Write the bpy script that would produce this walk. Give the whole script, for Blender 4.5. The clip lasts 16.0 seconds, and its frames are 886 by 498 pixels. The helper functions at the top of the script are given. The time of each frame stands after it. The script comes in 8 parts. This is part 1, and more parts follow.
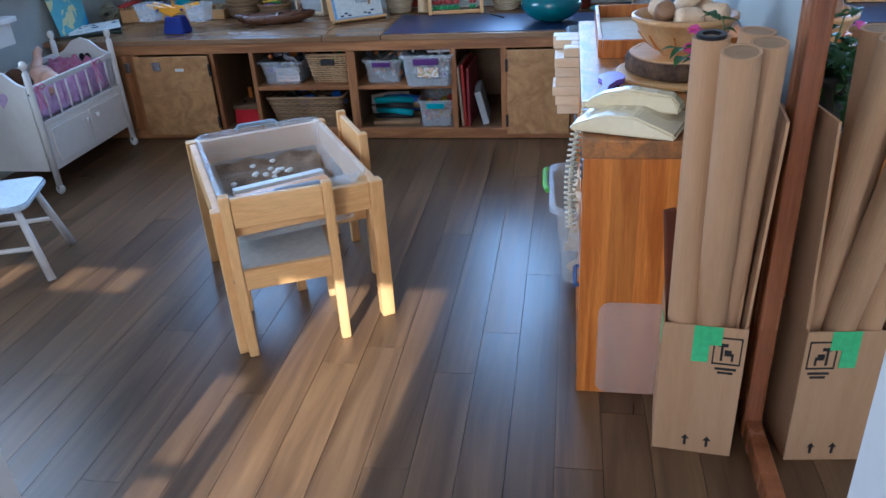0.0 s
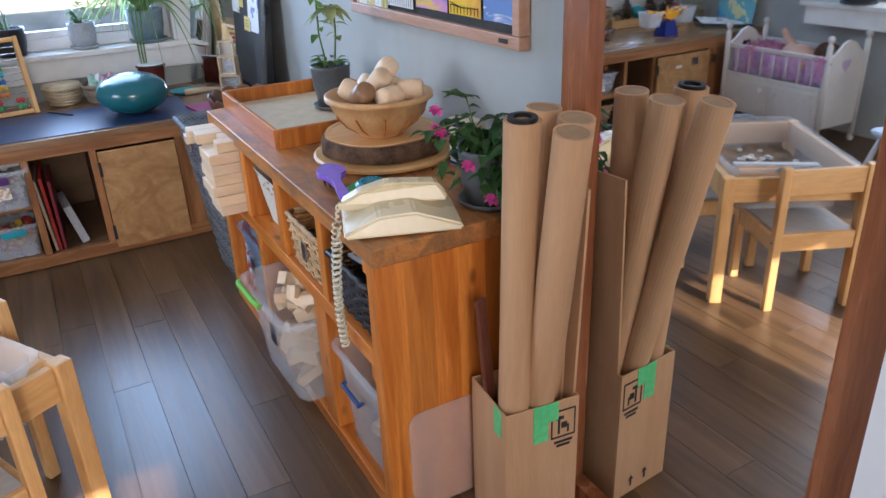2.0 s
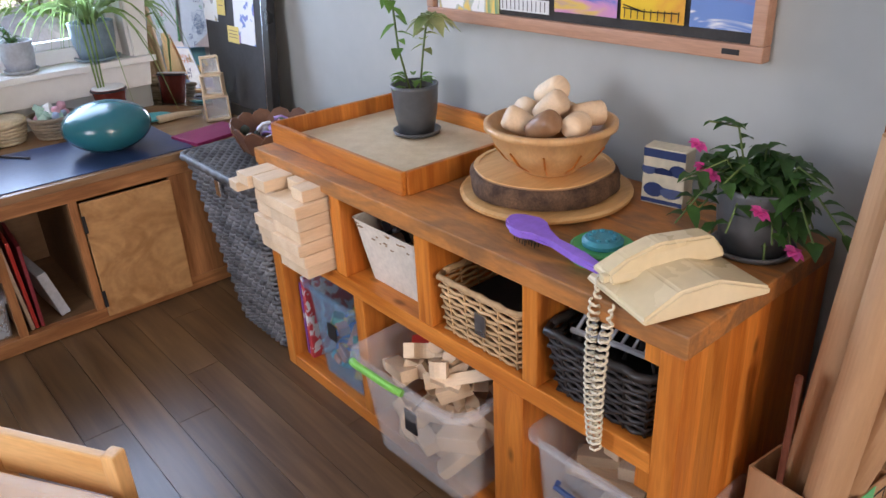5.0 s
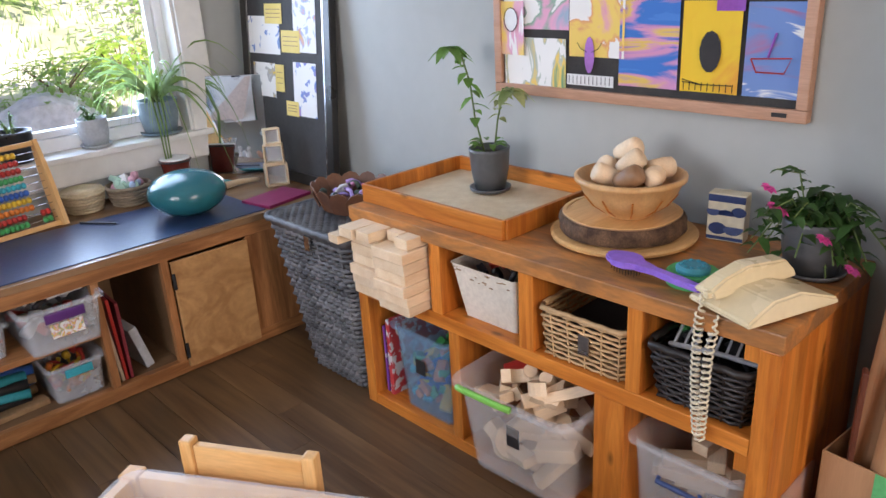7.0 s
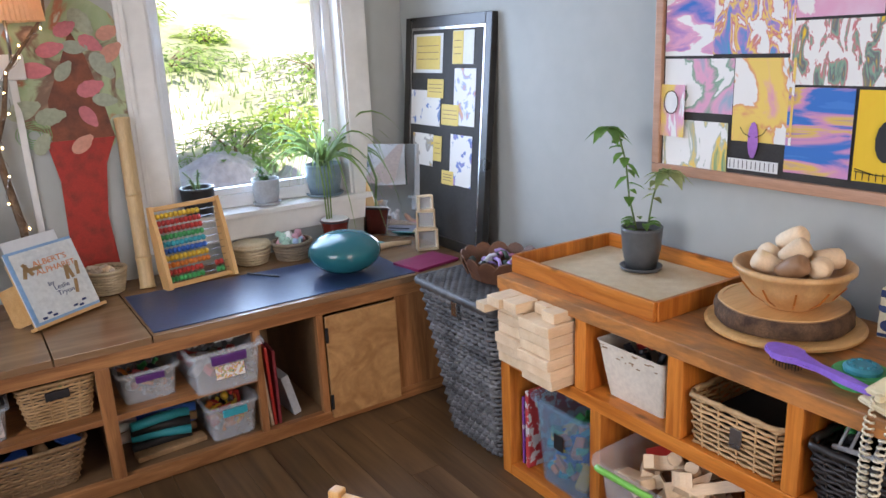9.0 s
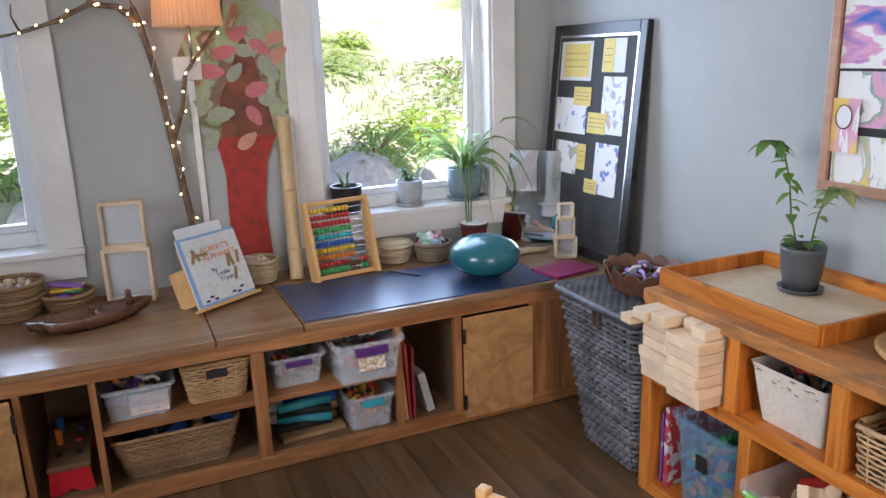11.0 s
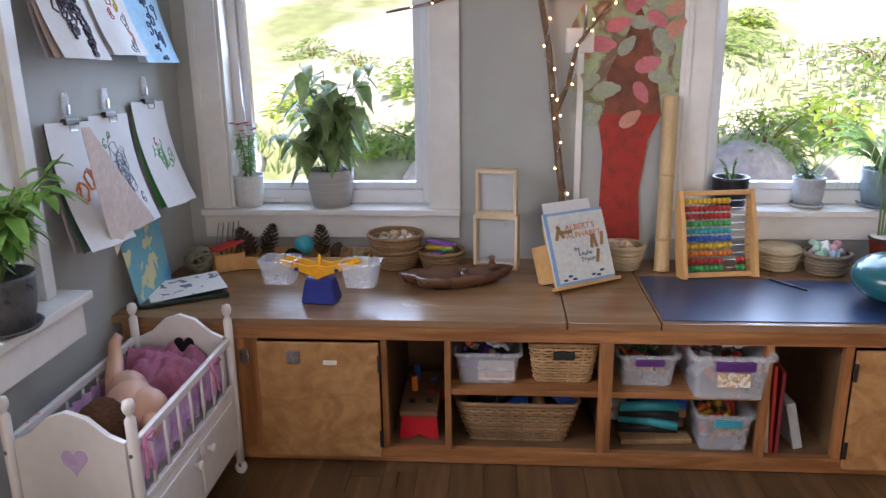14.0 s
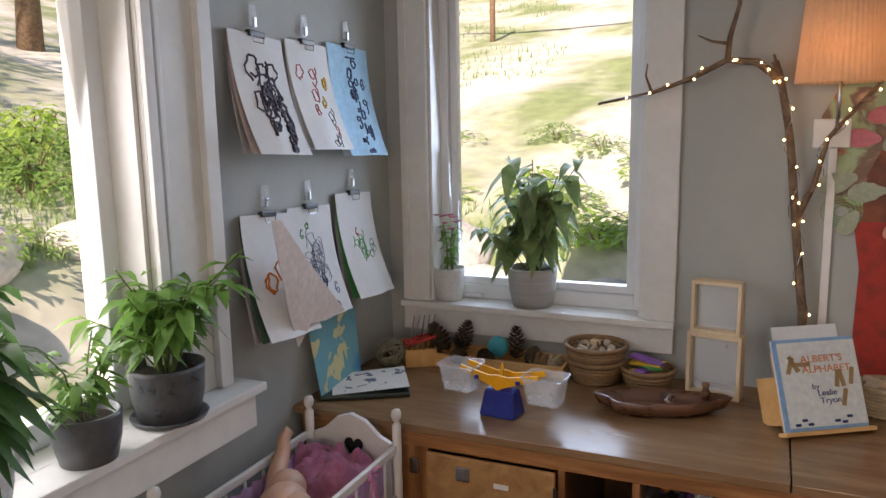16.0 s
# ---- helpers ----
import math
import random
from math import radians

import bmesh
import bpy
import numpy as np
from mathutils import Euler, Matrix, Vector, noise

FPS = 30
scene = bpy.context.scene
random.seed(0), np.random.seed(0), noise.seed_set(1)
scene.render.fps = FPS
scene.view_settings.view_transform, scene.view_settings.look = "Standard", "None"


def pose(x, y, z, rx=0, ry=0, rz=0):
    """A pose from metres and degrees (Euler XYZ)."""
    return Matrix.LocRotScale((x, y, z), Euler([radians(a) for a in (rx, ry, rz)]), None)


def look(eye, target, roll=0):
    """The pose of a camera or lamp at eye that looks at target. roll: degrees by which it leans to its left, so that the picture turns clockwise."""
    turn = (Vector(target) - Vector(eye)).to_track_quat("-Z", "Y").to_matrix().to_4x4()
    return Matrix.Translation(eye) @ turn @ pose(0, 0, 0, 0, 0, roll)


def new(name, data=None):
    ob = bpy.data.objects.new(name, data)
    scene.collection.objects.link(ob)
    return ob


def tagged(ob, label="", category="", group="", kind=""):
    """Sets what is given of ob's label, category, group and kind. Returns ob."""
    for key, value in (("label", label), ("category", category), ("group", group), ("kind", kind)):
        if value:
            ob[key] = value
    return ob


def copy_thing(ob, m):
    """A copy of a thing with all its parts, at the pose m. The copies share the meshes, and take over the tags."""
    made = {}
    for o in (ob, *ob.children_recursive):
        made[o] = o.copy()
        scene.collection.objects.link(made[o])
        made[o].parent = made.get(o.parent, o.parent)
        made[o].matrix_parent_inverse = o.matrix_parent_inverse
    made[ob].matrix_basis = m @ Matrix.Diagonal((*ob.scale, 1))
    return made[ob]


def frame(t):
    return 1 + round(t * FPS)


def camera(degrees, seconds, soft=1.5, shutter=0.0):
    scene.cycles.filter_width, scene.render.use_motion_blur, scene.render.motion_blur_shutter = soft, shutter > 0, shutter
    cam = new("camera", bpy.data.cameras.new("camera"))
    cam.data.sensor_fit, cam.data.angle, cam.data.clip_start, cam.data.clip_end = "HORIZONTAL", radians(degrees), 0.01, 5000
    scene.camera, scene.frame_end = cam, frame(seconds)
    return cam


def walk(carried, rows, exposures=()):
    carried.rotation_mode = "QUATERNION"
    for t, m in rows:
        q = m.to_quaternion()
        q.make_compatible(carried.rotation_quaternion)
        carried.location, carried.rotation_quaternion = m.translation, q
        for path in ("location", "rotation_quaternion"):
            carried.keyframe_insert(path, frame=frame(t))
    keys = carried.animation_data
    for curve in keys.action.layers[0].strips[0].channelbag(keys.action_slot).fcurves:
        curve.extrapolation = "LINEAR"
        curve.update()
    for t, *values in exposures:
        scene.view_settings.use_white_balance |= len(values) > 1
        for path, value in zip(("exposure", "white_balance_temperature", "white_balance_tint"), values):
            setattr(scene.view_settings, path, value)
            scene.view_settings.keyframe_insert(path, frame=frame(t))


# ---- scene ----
cam = camera(61.1, 16.0)
EXPOSURES = [(0.0, 0.98, 5000, 10), (1.0, 1.02, 5500, 15), (2.0, 1.1, 6000, 18), (4.0, 1.25, 6700, 25), (7.0, 1.22, 6900, 23), (9.0, 1.13, 6800, 22), (12.5, 1.12, 6600, 23), (14.5, 0.98, 7100, 26), (16.0, 0.65, 7700, 24)]
PATH = [
    (0, (0.242, 0.145, 1.246), (-0.077, 1.892, 0.326), -3.5),
    (0.5, (0.12, 0.293, 1.26), (0.181, 2.067, 0.339), -3.5),
    (1, (0.025, 0.379, 1.258), (0.402, 2.127, 0.36), -3.4),
    (1.5, (-0.142, 0.434, 1.278), (0.486, 2.124, 0.413), -3.6),
    (2, (-0.217, 0.526, 1.278), (0.643, 2.126, 0.442), -2.4),
    (2.5, (-0.265, 0.689, 1.276), (0.689, 2.243, 0.453), -2.5),
    (3, (-0.325, 0.853, 1.267), (0.506, 2.484, 0.461), -2.3),
    (3.5, (-0.361, 1.017, 1.265), (0.454, 2.639, 0.425), -2.4),
    (4, (-0.372, 1.125, 1.265), (0.52, 2.673, 0.366), -2.5),
    (6.5, (-0.979, 1.298, 1.361), (0.386, 2.525, 0.566), -3.0),
    (7, (-1.014, 1.264, 1.367), (0.261, 2.629, 0.65), -3.3),
    (7.5, (-1.035, 1.282, 1.375), (0.182, 2.726, 0.718), -3.0),
    (8, (-1.058, 1.277, 1.377), (0.1, 2.79, 0.767), -2.8),
    (8.5, (-1.067, 1.27, 1.394), (0.032, 2.839, 0.821), -2.7),
    (9, (-1.073, 1.262, 1.399), (-0.032, 2.884, 0.865), -2.6),
    (11.5, (-1.178, 1.294, 1.408), (-0.502, 3.102, 0.886), -1.7),
    (12, (-1.187, 1.306, 1.402), (-0.626, 3.147, 0.861), -1.5),
    (12.5, (-1.216, 1.332, 1.398), (-0.801, 3.207, 0.837), -1.2),
    (13, (-1.249, 1.356, 1.397), (-1.01, 3.256, 0.821), -0.9),
    (13.5, (-1.236, 1.397, 1.381), (-1.186, 3.315, 0.819), -0.7),
    (14, (-1.155, 1.453, 1.382), (-1.303, 3.375, 0.846), -0.8),
    (14.5, (-1.076, 1.499, 1.401), (-1.385, 3.414, 0.915), -0.8),
    (15, (-1.033, 1.559, 1.402), (-1.496, 3.456, 0.971), -0.8),
    (15.5, (-1.032, 1.662, 1.408), (-1.652, 3.527, 1.034), -1.0),
    (16, (-1.016, 1.739, 1.423), (-1.814, 3.544, 1.096), -1.0),
]
walk(cam, [(t, look(eye, target, roll)) for t, eye, target, roll in PATH], exposures=EXPOSURES)

# ---- world, sun, large lights ----
SUN_DIR = Vector((0.08, 1.0, -0.65)).normalized()
world = bpy.data.worlds.new("world")
scene.world = world
world.use_nodes = True
wn = world.node_tree
sky = wn.nodes.new("ShaderNodeTexSky")
sky.sky_type = 'NISHITA'
sky.sun_disc = False
sky.sun_elevation = math.asin(-SUN_DIR.z)
sky.sun_rotation = math.atan2(-SUN_DIR.x, -SUN_DIR.y)
wn.nodes["Background"].inputs[1].default_value = 0.13
wn.links.new(sky.outputs[0], wn.nodes["Background"].inputs[0])


def sun_lamp():
    d = bpy.data.lights.new("sun", 'SUN')
    d.energy, d.angle, d.color = 5.0, radians(0.5), (1.0, 0.91, 0.76)
    ob = new("sun", d)
    ob.matrix_world = look((0, 0, 30), Vector((0, 0, 30)) + SUN_DIR)


def fill_lamp(eye, target, w, h, watts, tint=(0.80, 0.90, 1.0)):
    d = bpy.data.lights.new("window_fill", 'AREA')
    d.shape, d.size, d.size_y, d.energy, d.color = 'RECTANGLE', w, h, watts, tint
    d.spread = radians(130)
    ob = new("window_fill", d)
    ob.matrix_world = look(eye, target)


sun_lamp()
# area lamps added in the window openings, standing in for sky light
fill_lamp((-1.84, 4.525, 1.36), (-1.5, 0.0, 0.9), 0.78, 1.15, 8.5, (0.47, 0.70, 1.0))
fill_lamp((0.05, 4.525, 1.36), (0.05, 0.0, 0.9), 0.78, 1.15, 11, (0.47, 0.70, 1.0))
fill_lamp((-2.53, 2.5, 1.36), (0.3, 2.9, 0.3), 1.1, 1.1, 12)
# added fill at the unseen south opening, brightens cabinet fronts and table
fill_lamp((-0.65, -0.98, 1.4), (-0.65, 3.0, 0.7), 1.4, 1.2, 21, (1.0, 0.92, 0.80))

# ---- materials ----


def mat(name, a, b=None, rough=0.5, scale=8.0, stretch=(1, 1, 1), bump=0.08, metal=0.0, spec=0.4,
        rand=0.0, lo=0.35, hi=0.65, fine=0.12, see=0.0, distort=0.0, island=0.0):
    m = bpy.data.materials.new(name)
    m.use_nodes = True
    nt = m.node_tree
    n, l = nt.nodes, nt.links
    bsdf = n["Principled BSDF"]
    b = b or tuple(c * 0.85 for c in a)
    tc = n.new("ShaderNodeTexCoord")
    mp = n.new("ShaderNodeMapping")
    mp.inputs["Scale"].default_value = stretch
    l.new(tc.outputs["Object"], mp.inputs["Vector"])
    vec = mp.outputs[0]
    if rand:
        oi = n.new("ShaderNodeObjectInfo")
        add = n.new("ShaderNodeVectorMath")
        mul = n.new("ShaderNodeMath")
        mul.operation = 'MULTIPLY'
        mul.inputs[1].default_value = 37.0
        l.new(oi.outputs["Random"], mul.inputs[0])
        l.new(vec, add.inputs[0])
        l.new(mul.outputs[0], add.inputs[1])
        vec = add.outputs[0]
    nz = n.new("ShaderNodeTexNoise")
    nz.inputs["Scale"].default_value, nz.inputs["Detail"].default_value = scale, 5
    nz.inputs["Distortion"].default_value = distort
    l.new(vec, nz.inputs["Vector"])
    rp = n.new("ShaderNodeValToRGB")
    rp.color_ramp.elements[0].position, rp.color_ramp.elements[1].position = lo, hi
    rp.color_ramp.elements[0].color, rp.color_ramp.elements[1].color = (*a, 1), (*b, 1)
    l.new(nz.outputs[0], rp.inputs[0])
    nf = n.new("ShaderNodeTexNoise")
    nf.inputs["Scale"].default_value, nf.inputs["Detail"].default_value = scale * 9, 3
    l.new(vec, nf.inputs["Vector"])
    mr = n.new("ShaderNodeMapRange")
    mr.inputs[1].default_value, mr.inputs[2].default_value = 0.25, 0.75
    mr.inputs[3].default_value, mr.inputs[4].default_value = 1 - fine, 1 + fine
    l.new(nf.outputs[0], mr.inputs[0])
    val = mr.outputs[0]
    src = None
    if rand:
        src, amount = oi.outputs["Random"], rand
    if island:
        src, amount = n.new("ShaderNodeNewGeometry").outputs["Random Per Island"], island
    if src is not None:
        r2 = n.new("ShaderNodeMapRange")
        r2.inputs[3].default_value, r2.inputs[4].default_value = 1 - amount, 1 + amount
        l.new(src, r2.inputs[0])
        m2 = n.new("ShaderNodeMath")
        m2.operation = 'MULTIPLY'
        l.new(val, m2.inputs[0])
        l.new(r2.outputs[0], m2.inputs[1])
        val = m2.outputs[0]
    hs = n.new("ShaderNodeHueSaturation")
    l.new(rp.outputs[0], hs.inputs["Color"])
    l.new(val, hs.inputs["Value"])
    l.new(hs.outputs[0], bsdf.inputs["Base Color"])
    bsdf.inputs["Metallic"].default_value = metal
    bsdf.inputs["Specular IOR Level"].default_value = spec
    rr = n.new("ShaderNodeMapRange")
    rr.inputs[3].default_value, rr.inputs[4].default_value = max(0.02, rough - 0.1), min(1, rough + 0.1)
    l.new(nz.outputs[0], rr.inputs[0])
    l.new(rr.outputs[0], bsdf.inputs["Roughness"])
    if bump:
        bp = n.new("ShaderNodeBump")
        bp.inputs["Strength"].default_value, bp.inputs["Distance"].default_value = bump, 0.004
        l.new(nf.outputs[0], bp.inputs["Height"])
        l.new(bp.outputs[0], bsdf.inputs["Normal"])
    if see:
        tr = n.new("ShaderNodeBsdfTransparent")
        mx = n.new("ShaderNodeMixShader")
        mx.inputs[0].default_value = see
        l.new(bsdf.outputs[0], mx.inputs[1])
        l.new(tr.outputs[0], mx.inputs[2])
        l.new(mx.outputs[0], n["Material Output"].inputs[0])
    return m


def leafy(name, a, b, glow=0.3, island=0.25):
    m = mat(name, a, b, 0.45, 14, island=island, fine=0.2)
    nt = m.node_tree
    n, l = nt.nodes, nt.links
    tl = n.new("ShaderNodeBsdfTranslucent")
    tl.inputs[0].default_value = (*[min(1, c * 1.6) for c in b], 1)
    mx = n.new("ShaderNodeMixShader")
    mx.inputs[0].default_value = glow
    l.new(n["Principled BSDF"].outputs[0], mx.inputs[1])
    l.new(tl.outputs[0], mx.inputs[2])
    l.new(mx.outputs[0], n["Material Output"].inputs[0])
    return m


def emit(name, c, s):
    m = bpy.data.materials.new(name)
    m.use_nodes = True
    b = m.node_tree.nodes["Principled BSDF"]
    b.inputs["Base Color"].default_value = (*c, 1)
    b.inputs["Emission Color"].default_value = (*c, 1)
    b.inputs["Emission Strength"].default_value = s
    return m


def pane_glass():
    m = bpy.data.materials.new("window_glass")
    m.use_nodes = True
    n, l = m.node_tree.nodes, m.node_tree.links
    tr, gl, mx, fr = (n.new("ShaderNodeBsdfTransparent"), n.new("ShaderNodeBsdfGlossy"),
                      n.new("ShaderNodeMixShader"), n.new("ShaderNodeFresnel"))
    fr.inputs["IOR"].default_value = 1.2
    gl.inputs["Roughness"].default_value = 0.01
    l.new(fr.outputs[0], mx.inputs[0])
    l.new(tr.outputs[0], mx.inputs[1])
    l.new(gl.outputs[0], mx.inputs[2])
    l.new(mx.outputs[0], n["Material Output"].inputs[0])
    return m


def mirror_glass():
    m = mat("mirror_silver", (0.91, 0.92, 0.92), (0.89, 0.90, 0.90), 0.0, 3, bump=0, metal=1.0, fine=0.02)
    m.node_tree.nodes["Principled BSDF"].inputs["Roughness"].default_value = 0.02
    for k in list(m.node_tree.links):
        if k.to_socket.name == "Roughness":
            m.node_tree.links.remove(k)
    return m


GLASS, MIRROR = pane_glass(), mirror_glass()
WALL = mat("painted_wall", (0.42, 0.435, 0.41), (0.385, 0.40, 0.38), 0.75, 1.6, bump=0.15, fine=0.03)
WALL_WHITE = mat("white_wall", (0.74, 0.75, 0.76), (0.70, 0.71, 0.72), 0.7, 2, bump=0.12, fine=0.03)
CEIL = mat("ceiling_paint", (0.80, 0.80, 0.78), (0.76, 0.76, 0.74), 0.9, 2, fine=0.03)
TRIM = mat("white_trim_paint", (0.78, 0.77, 0.74), (0.70, 0.69, 0.66), 0.38, 3, bump=0.05, fine=0.04)
VINYL = mat("window_vinyl", (0.80, 0.82, 0.84), (0.76, 0.78, 0.80), 0.3, 3, bump=0.02, fine=0.02)
PLANK = mat("floor_plank", (0.068, 0.036, 0.018), (0.17, 0.095, 0.043), 0.32, 2.0, (5, 0.35, 5), 0.06, spec=0.4, rand=0.22,
            lo=0.28, hi=0.76, fine=0.11, distort=2.2)
SUBFLOOR = mat("subfloor", (0.03, 0.018, 0.012), None, 0.8, 5)
def pine(name, along, across, dark=(0.44, 0.12, 0.016), light=(0.66, 0.23, 0.038)):
    """Oiled pine glued up from staves, with grain along one axis and scattered knots."""
    stretch = [9.0, 9.0, 9.0]
    stretch[along] = 0.7
    m = mat(name, dark, light, 0.38, 3.0, tuple(stretch), 0.12, fine=0.12, distort=1.0, rand=0.06)
    n, l = m.node_tree.nodes, m.node_tree.links
    tc = n.new("ShaderNodeTexCoord")
    sep = n.new("ShaderNodeSeparateXYZ")
    l.new(tc.outputs["Object"], sep.inputs[0])
    div = n.new("ShaderNodeMath")
    div.operation, div.inputs[1].default_value = 'DIVIDE', 0.063
    l.new(sep.outputs[across], div.inputs[0])
    flo = n.new("ShaderNodeMath")
    flo.operation = 'FLOOR'
    l.new(div.outputs[0], flo.inputs[0])
    wn_ = n.new("ShaderNodeTexWhiteNoise")
    wn_.noise_dimensions = '1D'
    l.new(flo.outputs[0], wn_.inputs["W"])
    tone = n.new("ShaderNodeMapRange")
    tone.inputs[3].default_value, tone.inputs[4].default_value = 0.78, 1.16
    l.new(wn_.outputs[0], tone.inputs[0])
    mp = n.new("ShaderNodeMapping")
    ks = [11.0, 11.0, 11.0]
    ks[along] = 5.0
    mp.inputs["Scale"].default_value = ks
    l.new(tc.outputs["Object"], mp.inputs[0])
    vo = n.new("ShaderNodeTexVoronoi")
    vo.inputs["Scale"].default_value = 1.0
    l.new(mp.outputs[0], vo.inputs["Vector"])
    knot = n.new("ShaderNodeMapRange")
    knot.inputs[1].default_value, knot.inputs[2].default_value = 0.05, 0.13
    knot.inputs[3].default_value, knot.inputs[4].default_value = 0.42, 1.0
    l.new(vo.outputs["Distance"], knot.inputs[0])
    mul = n.new("ShaderNodeMath")
    mul.operation = 'MULTIPLY'
    l.new(tone.outputs[0], mul.inputs[0])
    l.new(knot.outputs[0], mul.inputs[1])
    hs = n.new("ShaderNodeHueSaturation")
    bsdf = n["Principled BSDF"]
    l.new(bsdf.inputs["Base Color"].links[0].from_socket, hs.inputs["Color"])
    l.new(mul.outputs[0], hs.inputs["Value"])
    l.new(hs.outputs[0], bsdf.inputs["Base Color"])
    return m


PINE = pine("orange_pine", 2, 0)
PINE_Y = pine("orange_pine_long", 1, 0)
PINE_TOP = mat("worn_pine_top", (0.27, 0.125, 0.05), (0.50, 0.20, 0.055), 0.42, 5.0, (3, 0.8, 3), 0.12, fine=0.16, distort=1.6, lo=0.38, hi=0.6)
CAB = mat("cabinet_rail_wood", (0.24, 0.095, 0.033), (0.43, 0.19, 0.07), 0.38, 3.0, (0.7, 9, 9), 0.15, fine=0.18, distort=1.2, rand=0.08)
CAB_V = mat("cabinet_stile_wood", (0.23, 0.09, 0.032), (0.40, 0.175, 0.065), 0.38, 3.0, (9, 9, 0.7), 0.15, fine=0.18, distort=1.0)
PLY = mat("birch_ply_door", (0.34, 0.165, 0.062), (0.48, 0.265, 0.11), 0.35, 4.0, (1.3, 1, 1.6), 0.08, fine=0.10, distort=3.0)
# much darker copy of the ply, cubby shade put into its colour
PLY_IN = mat("cabinet_inside_shaded", (0.14, 0.075, 0.035), (0.20, 0.115, 0.058), 0.55, 3, (1, 3, 3), 0.08)
TOP = mat("worktop_ply", (0.215, 0.115, 0.055), (0.30, 0.175, 0.092), 0.24, 2.2, (0.8, 5, 5), 0.05, fine=0.10, distort=1.0)
LATT = mat("light_pine", (0.62, 0.33, 0.115), (0.72, 0.43, 0.18), 0.45, 3.5, (6, 6, 0.9), 0.08, fine=0.09, distort=0.8)
LATT_H = mat("light_pine_flat", (0.62, 0.33, 0.115), (0.72, 0.43, 0.18), 0.45, 3.5, (0.9, 6, 6), 0.08, fine=0.09, distort=0.8)
BEECH = mat("pale_block_wood", (0.72, 0.52, 0.33), (0.80, 0.62, 0.43), 0.55, 4, (1, 6, 6), 0.06, rand=0.08, fine=0.07)
BIRCH = mat("birch_frame", (0.66, 0.50, 0.31), (0.74, 0.59, 0.40), 0.5, 4, (6, 6, 1), 0.05, fine=0.07)
GREYSEAT = mat("grey_seat_board", (0.42, 0.40, 0.37), (0.48, 0.46, 0.42), 0.5, 5, bump=0.05)
WHITE = mat("white_toy_paint", (0.72, 0.69, 0.66), (0.66, 0.63, 0.60), 0.35, 4, bump=0.04, fine=0.04)
CARD = mat("kraft_cardboard", (0.46, 0.265, 0.135), (0.51, 0.305, 0.165), 0.8, 5, (6, 6, 0.5), 0.12, fine=0.05)
CARD_IN = mat("cardboard_core", (0.30, 0.185, 0.10), (0.36, 0.23, 0.13), 0.85, 6)
GREEN_TAPE = mat("green_tape", (0.10, 0.52, 0.20), (0.13, 0.60, 0.25), 0.5, 8, bump=0.03)
# plain black; also the painted shade of the cot's heart opening
BLACK = mat("black_plastic_and_shade", (0.013, 0.013, 0.014), (0.02, 0.02, 0.022), 0.4, 8)
# print black; also colours the shade put inside baskets and a handle slot
INK_AND_SHADE = mat("black_ink_and_shade", (0.015, 0.014, 0.014), (0.025, 0.022, 0.022), 0.6, 12, bump=0)
MIRROR_WOOD = mat("mirror_frame_wood", (0.20, 0.062, 0.022), (0.30, 0.105, 0.04), 0.25, 3, (9, 9, 0.7), 0.08, spec=0.6, fine=0.15)
BLUE_MAT = mat("dark_blue_mat", (0.022, 0.042, 0.105), (0.03, 0.055, 0.13), 0.34, 7, bump=0.06, spec=0.5)
CLEAR = mat("clear_plastic", (0.72, 0.76, 0.80), (0.78, 0.82, 0.86), 0.16, 5, bump=0.03, see=0.7, fine=0.04)
MILKY = mat("milky_plastic", (0.74, 0.75, 0.76), (0.80, 0.81, 0.82), 0.3, 5, bump=0.03, see=0.78, fine=0.04)
STEEL = mat("steel", (0.55, 0.55, 0.56), (0.45, 0.45, 0.46), 0.25, 9, metal=1.0)

# ---- mesh helpers ----


def box(bm, x0, y0, z0, x1, y1, z1, bev=0.0, m=None):
    r = bmesh.ops.create_cube(bm, size=1.0)
    vs = r["verts"]
    for v in vs:
        v.co = Vector((x0 + (v.co.x + 0.5) * (x1 - x0), y0 + (v.co.y + 0.5) * (y1 - y0), z0 + (v.co.z + 0.5) * (z1 - z0)))
        if m is not None:
            v.co = m @ v.co
    if bev:
        es = list({e for v in vs for e in v.link_edges})
        bmesh.ops.bevel(bm, geom=es, offset=bev, segments=2, affect='EDGES', profile=0.6)
    return bm


def Bx(*b, bev=0.003, m=None):
    bm = bmesh.new()
    for q in b:
        box(bm, *q, bev=bev, m=m)
    return bm


def lathe(profile, n=28, bm=None, m=None, wobble=0.0):
    bm = bm or bmesh.new()
    rings = []
    for r, z in profile:
        ring = []
        for i in range(n):
            a = 2 * math.pi * i / n
            k = 1 + wobble * noise.noise(Vector((math.cos(a) * 1.5, math.sin(a) * 1.5, z * 9)))
            co = Vector((r * k * math.cos(a), r * k * math.sin(a), z))
            ring.append(bm.verts.new(m @ co if m is not None else co))
        rings.append(ring)
    for p, q in zip(rings, rings[1:]):
        for i in range(n):
            bm.faces.new((p[i], p[(i + 1) % n], q[(i + 1) % n], q[i]))
    if profile[0][0] > 1e-5:
        bm.faces.new(rings[0][::-1])
    if profile[-1][0] > 1e-5:
        bm.faces.new(rings[-1])
    return bm


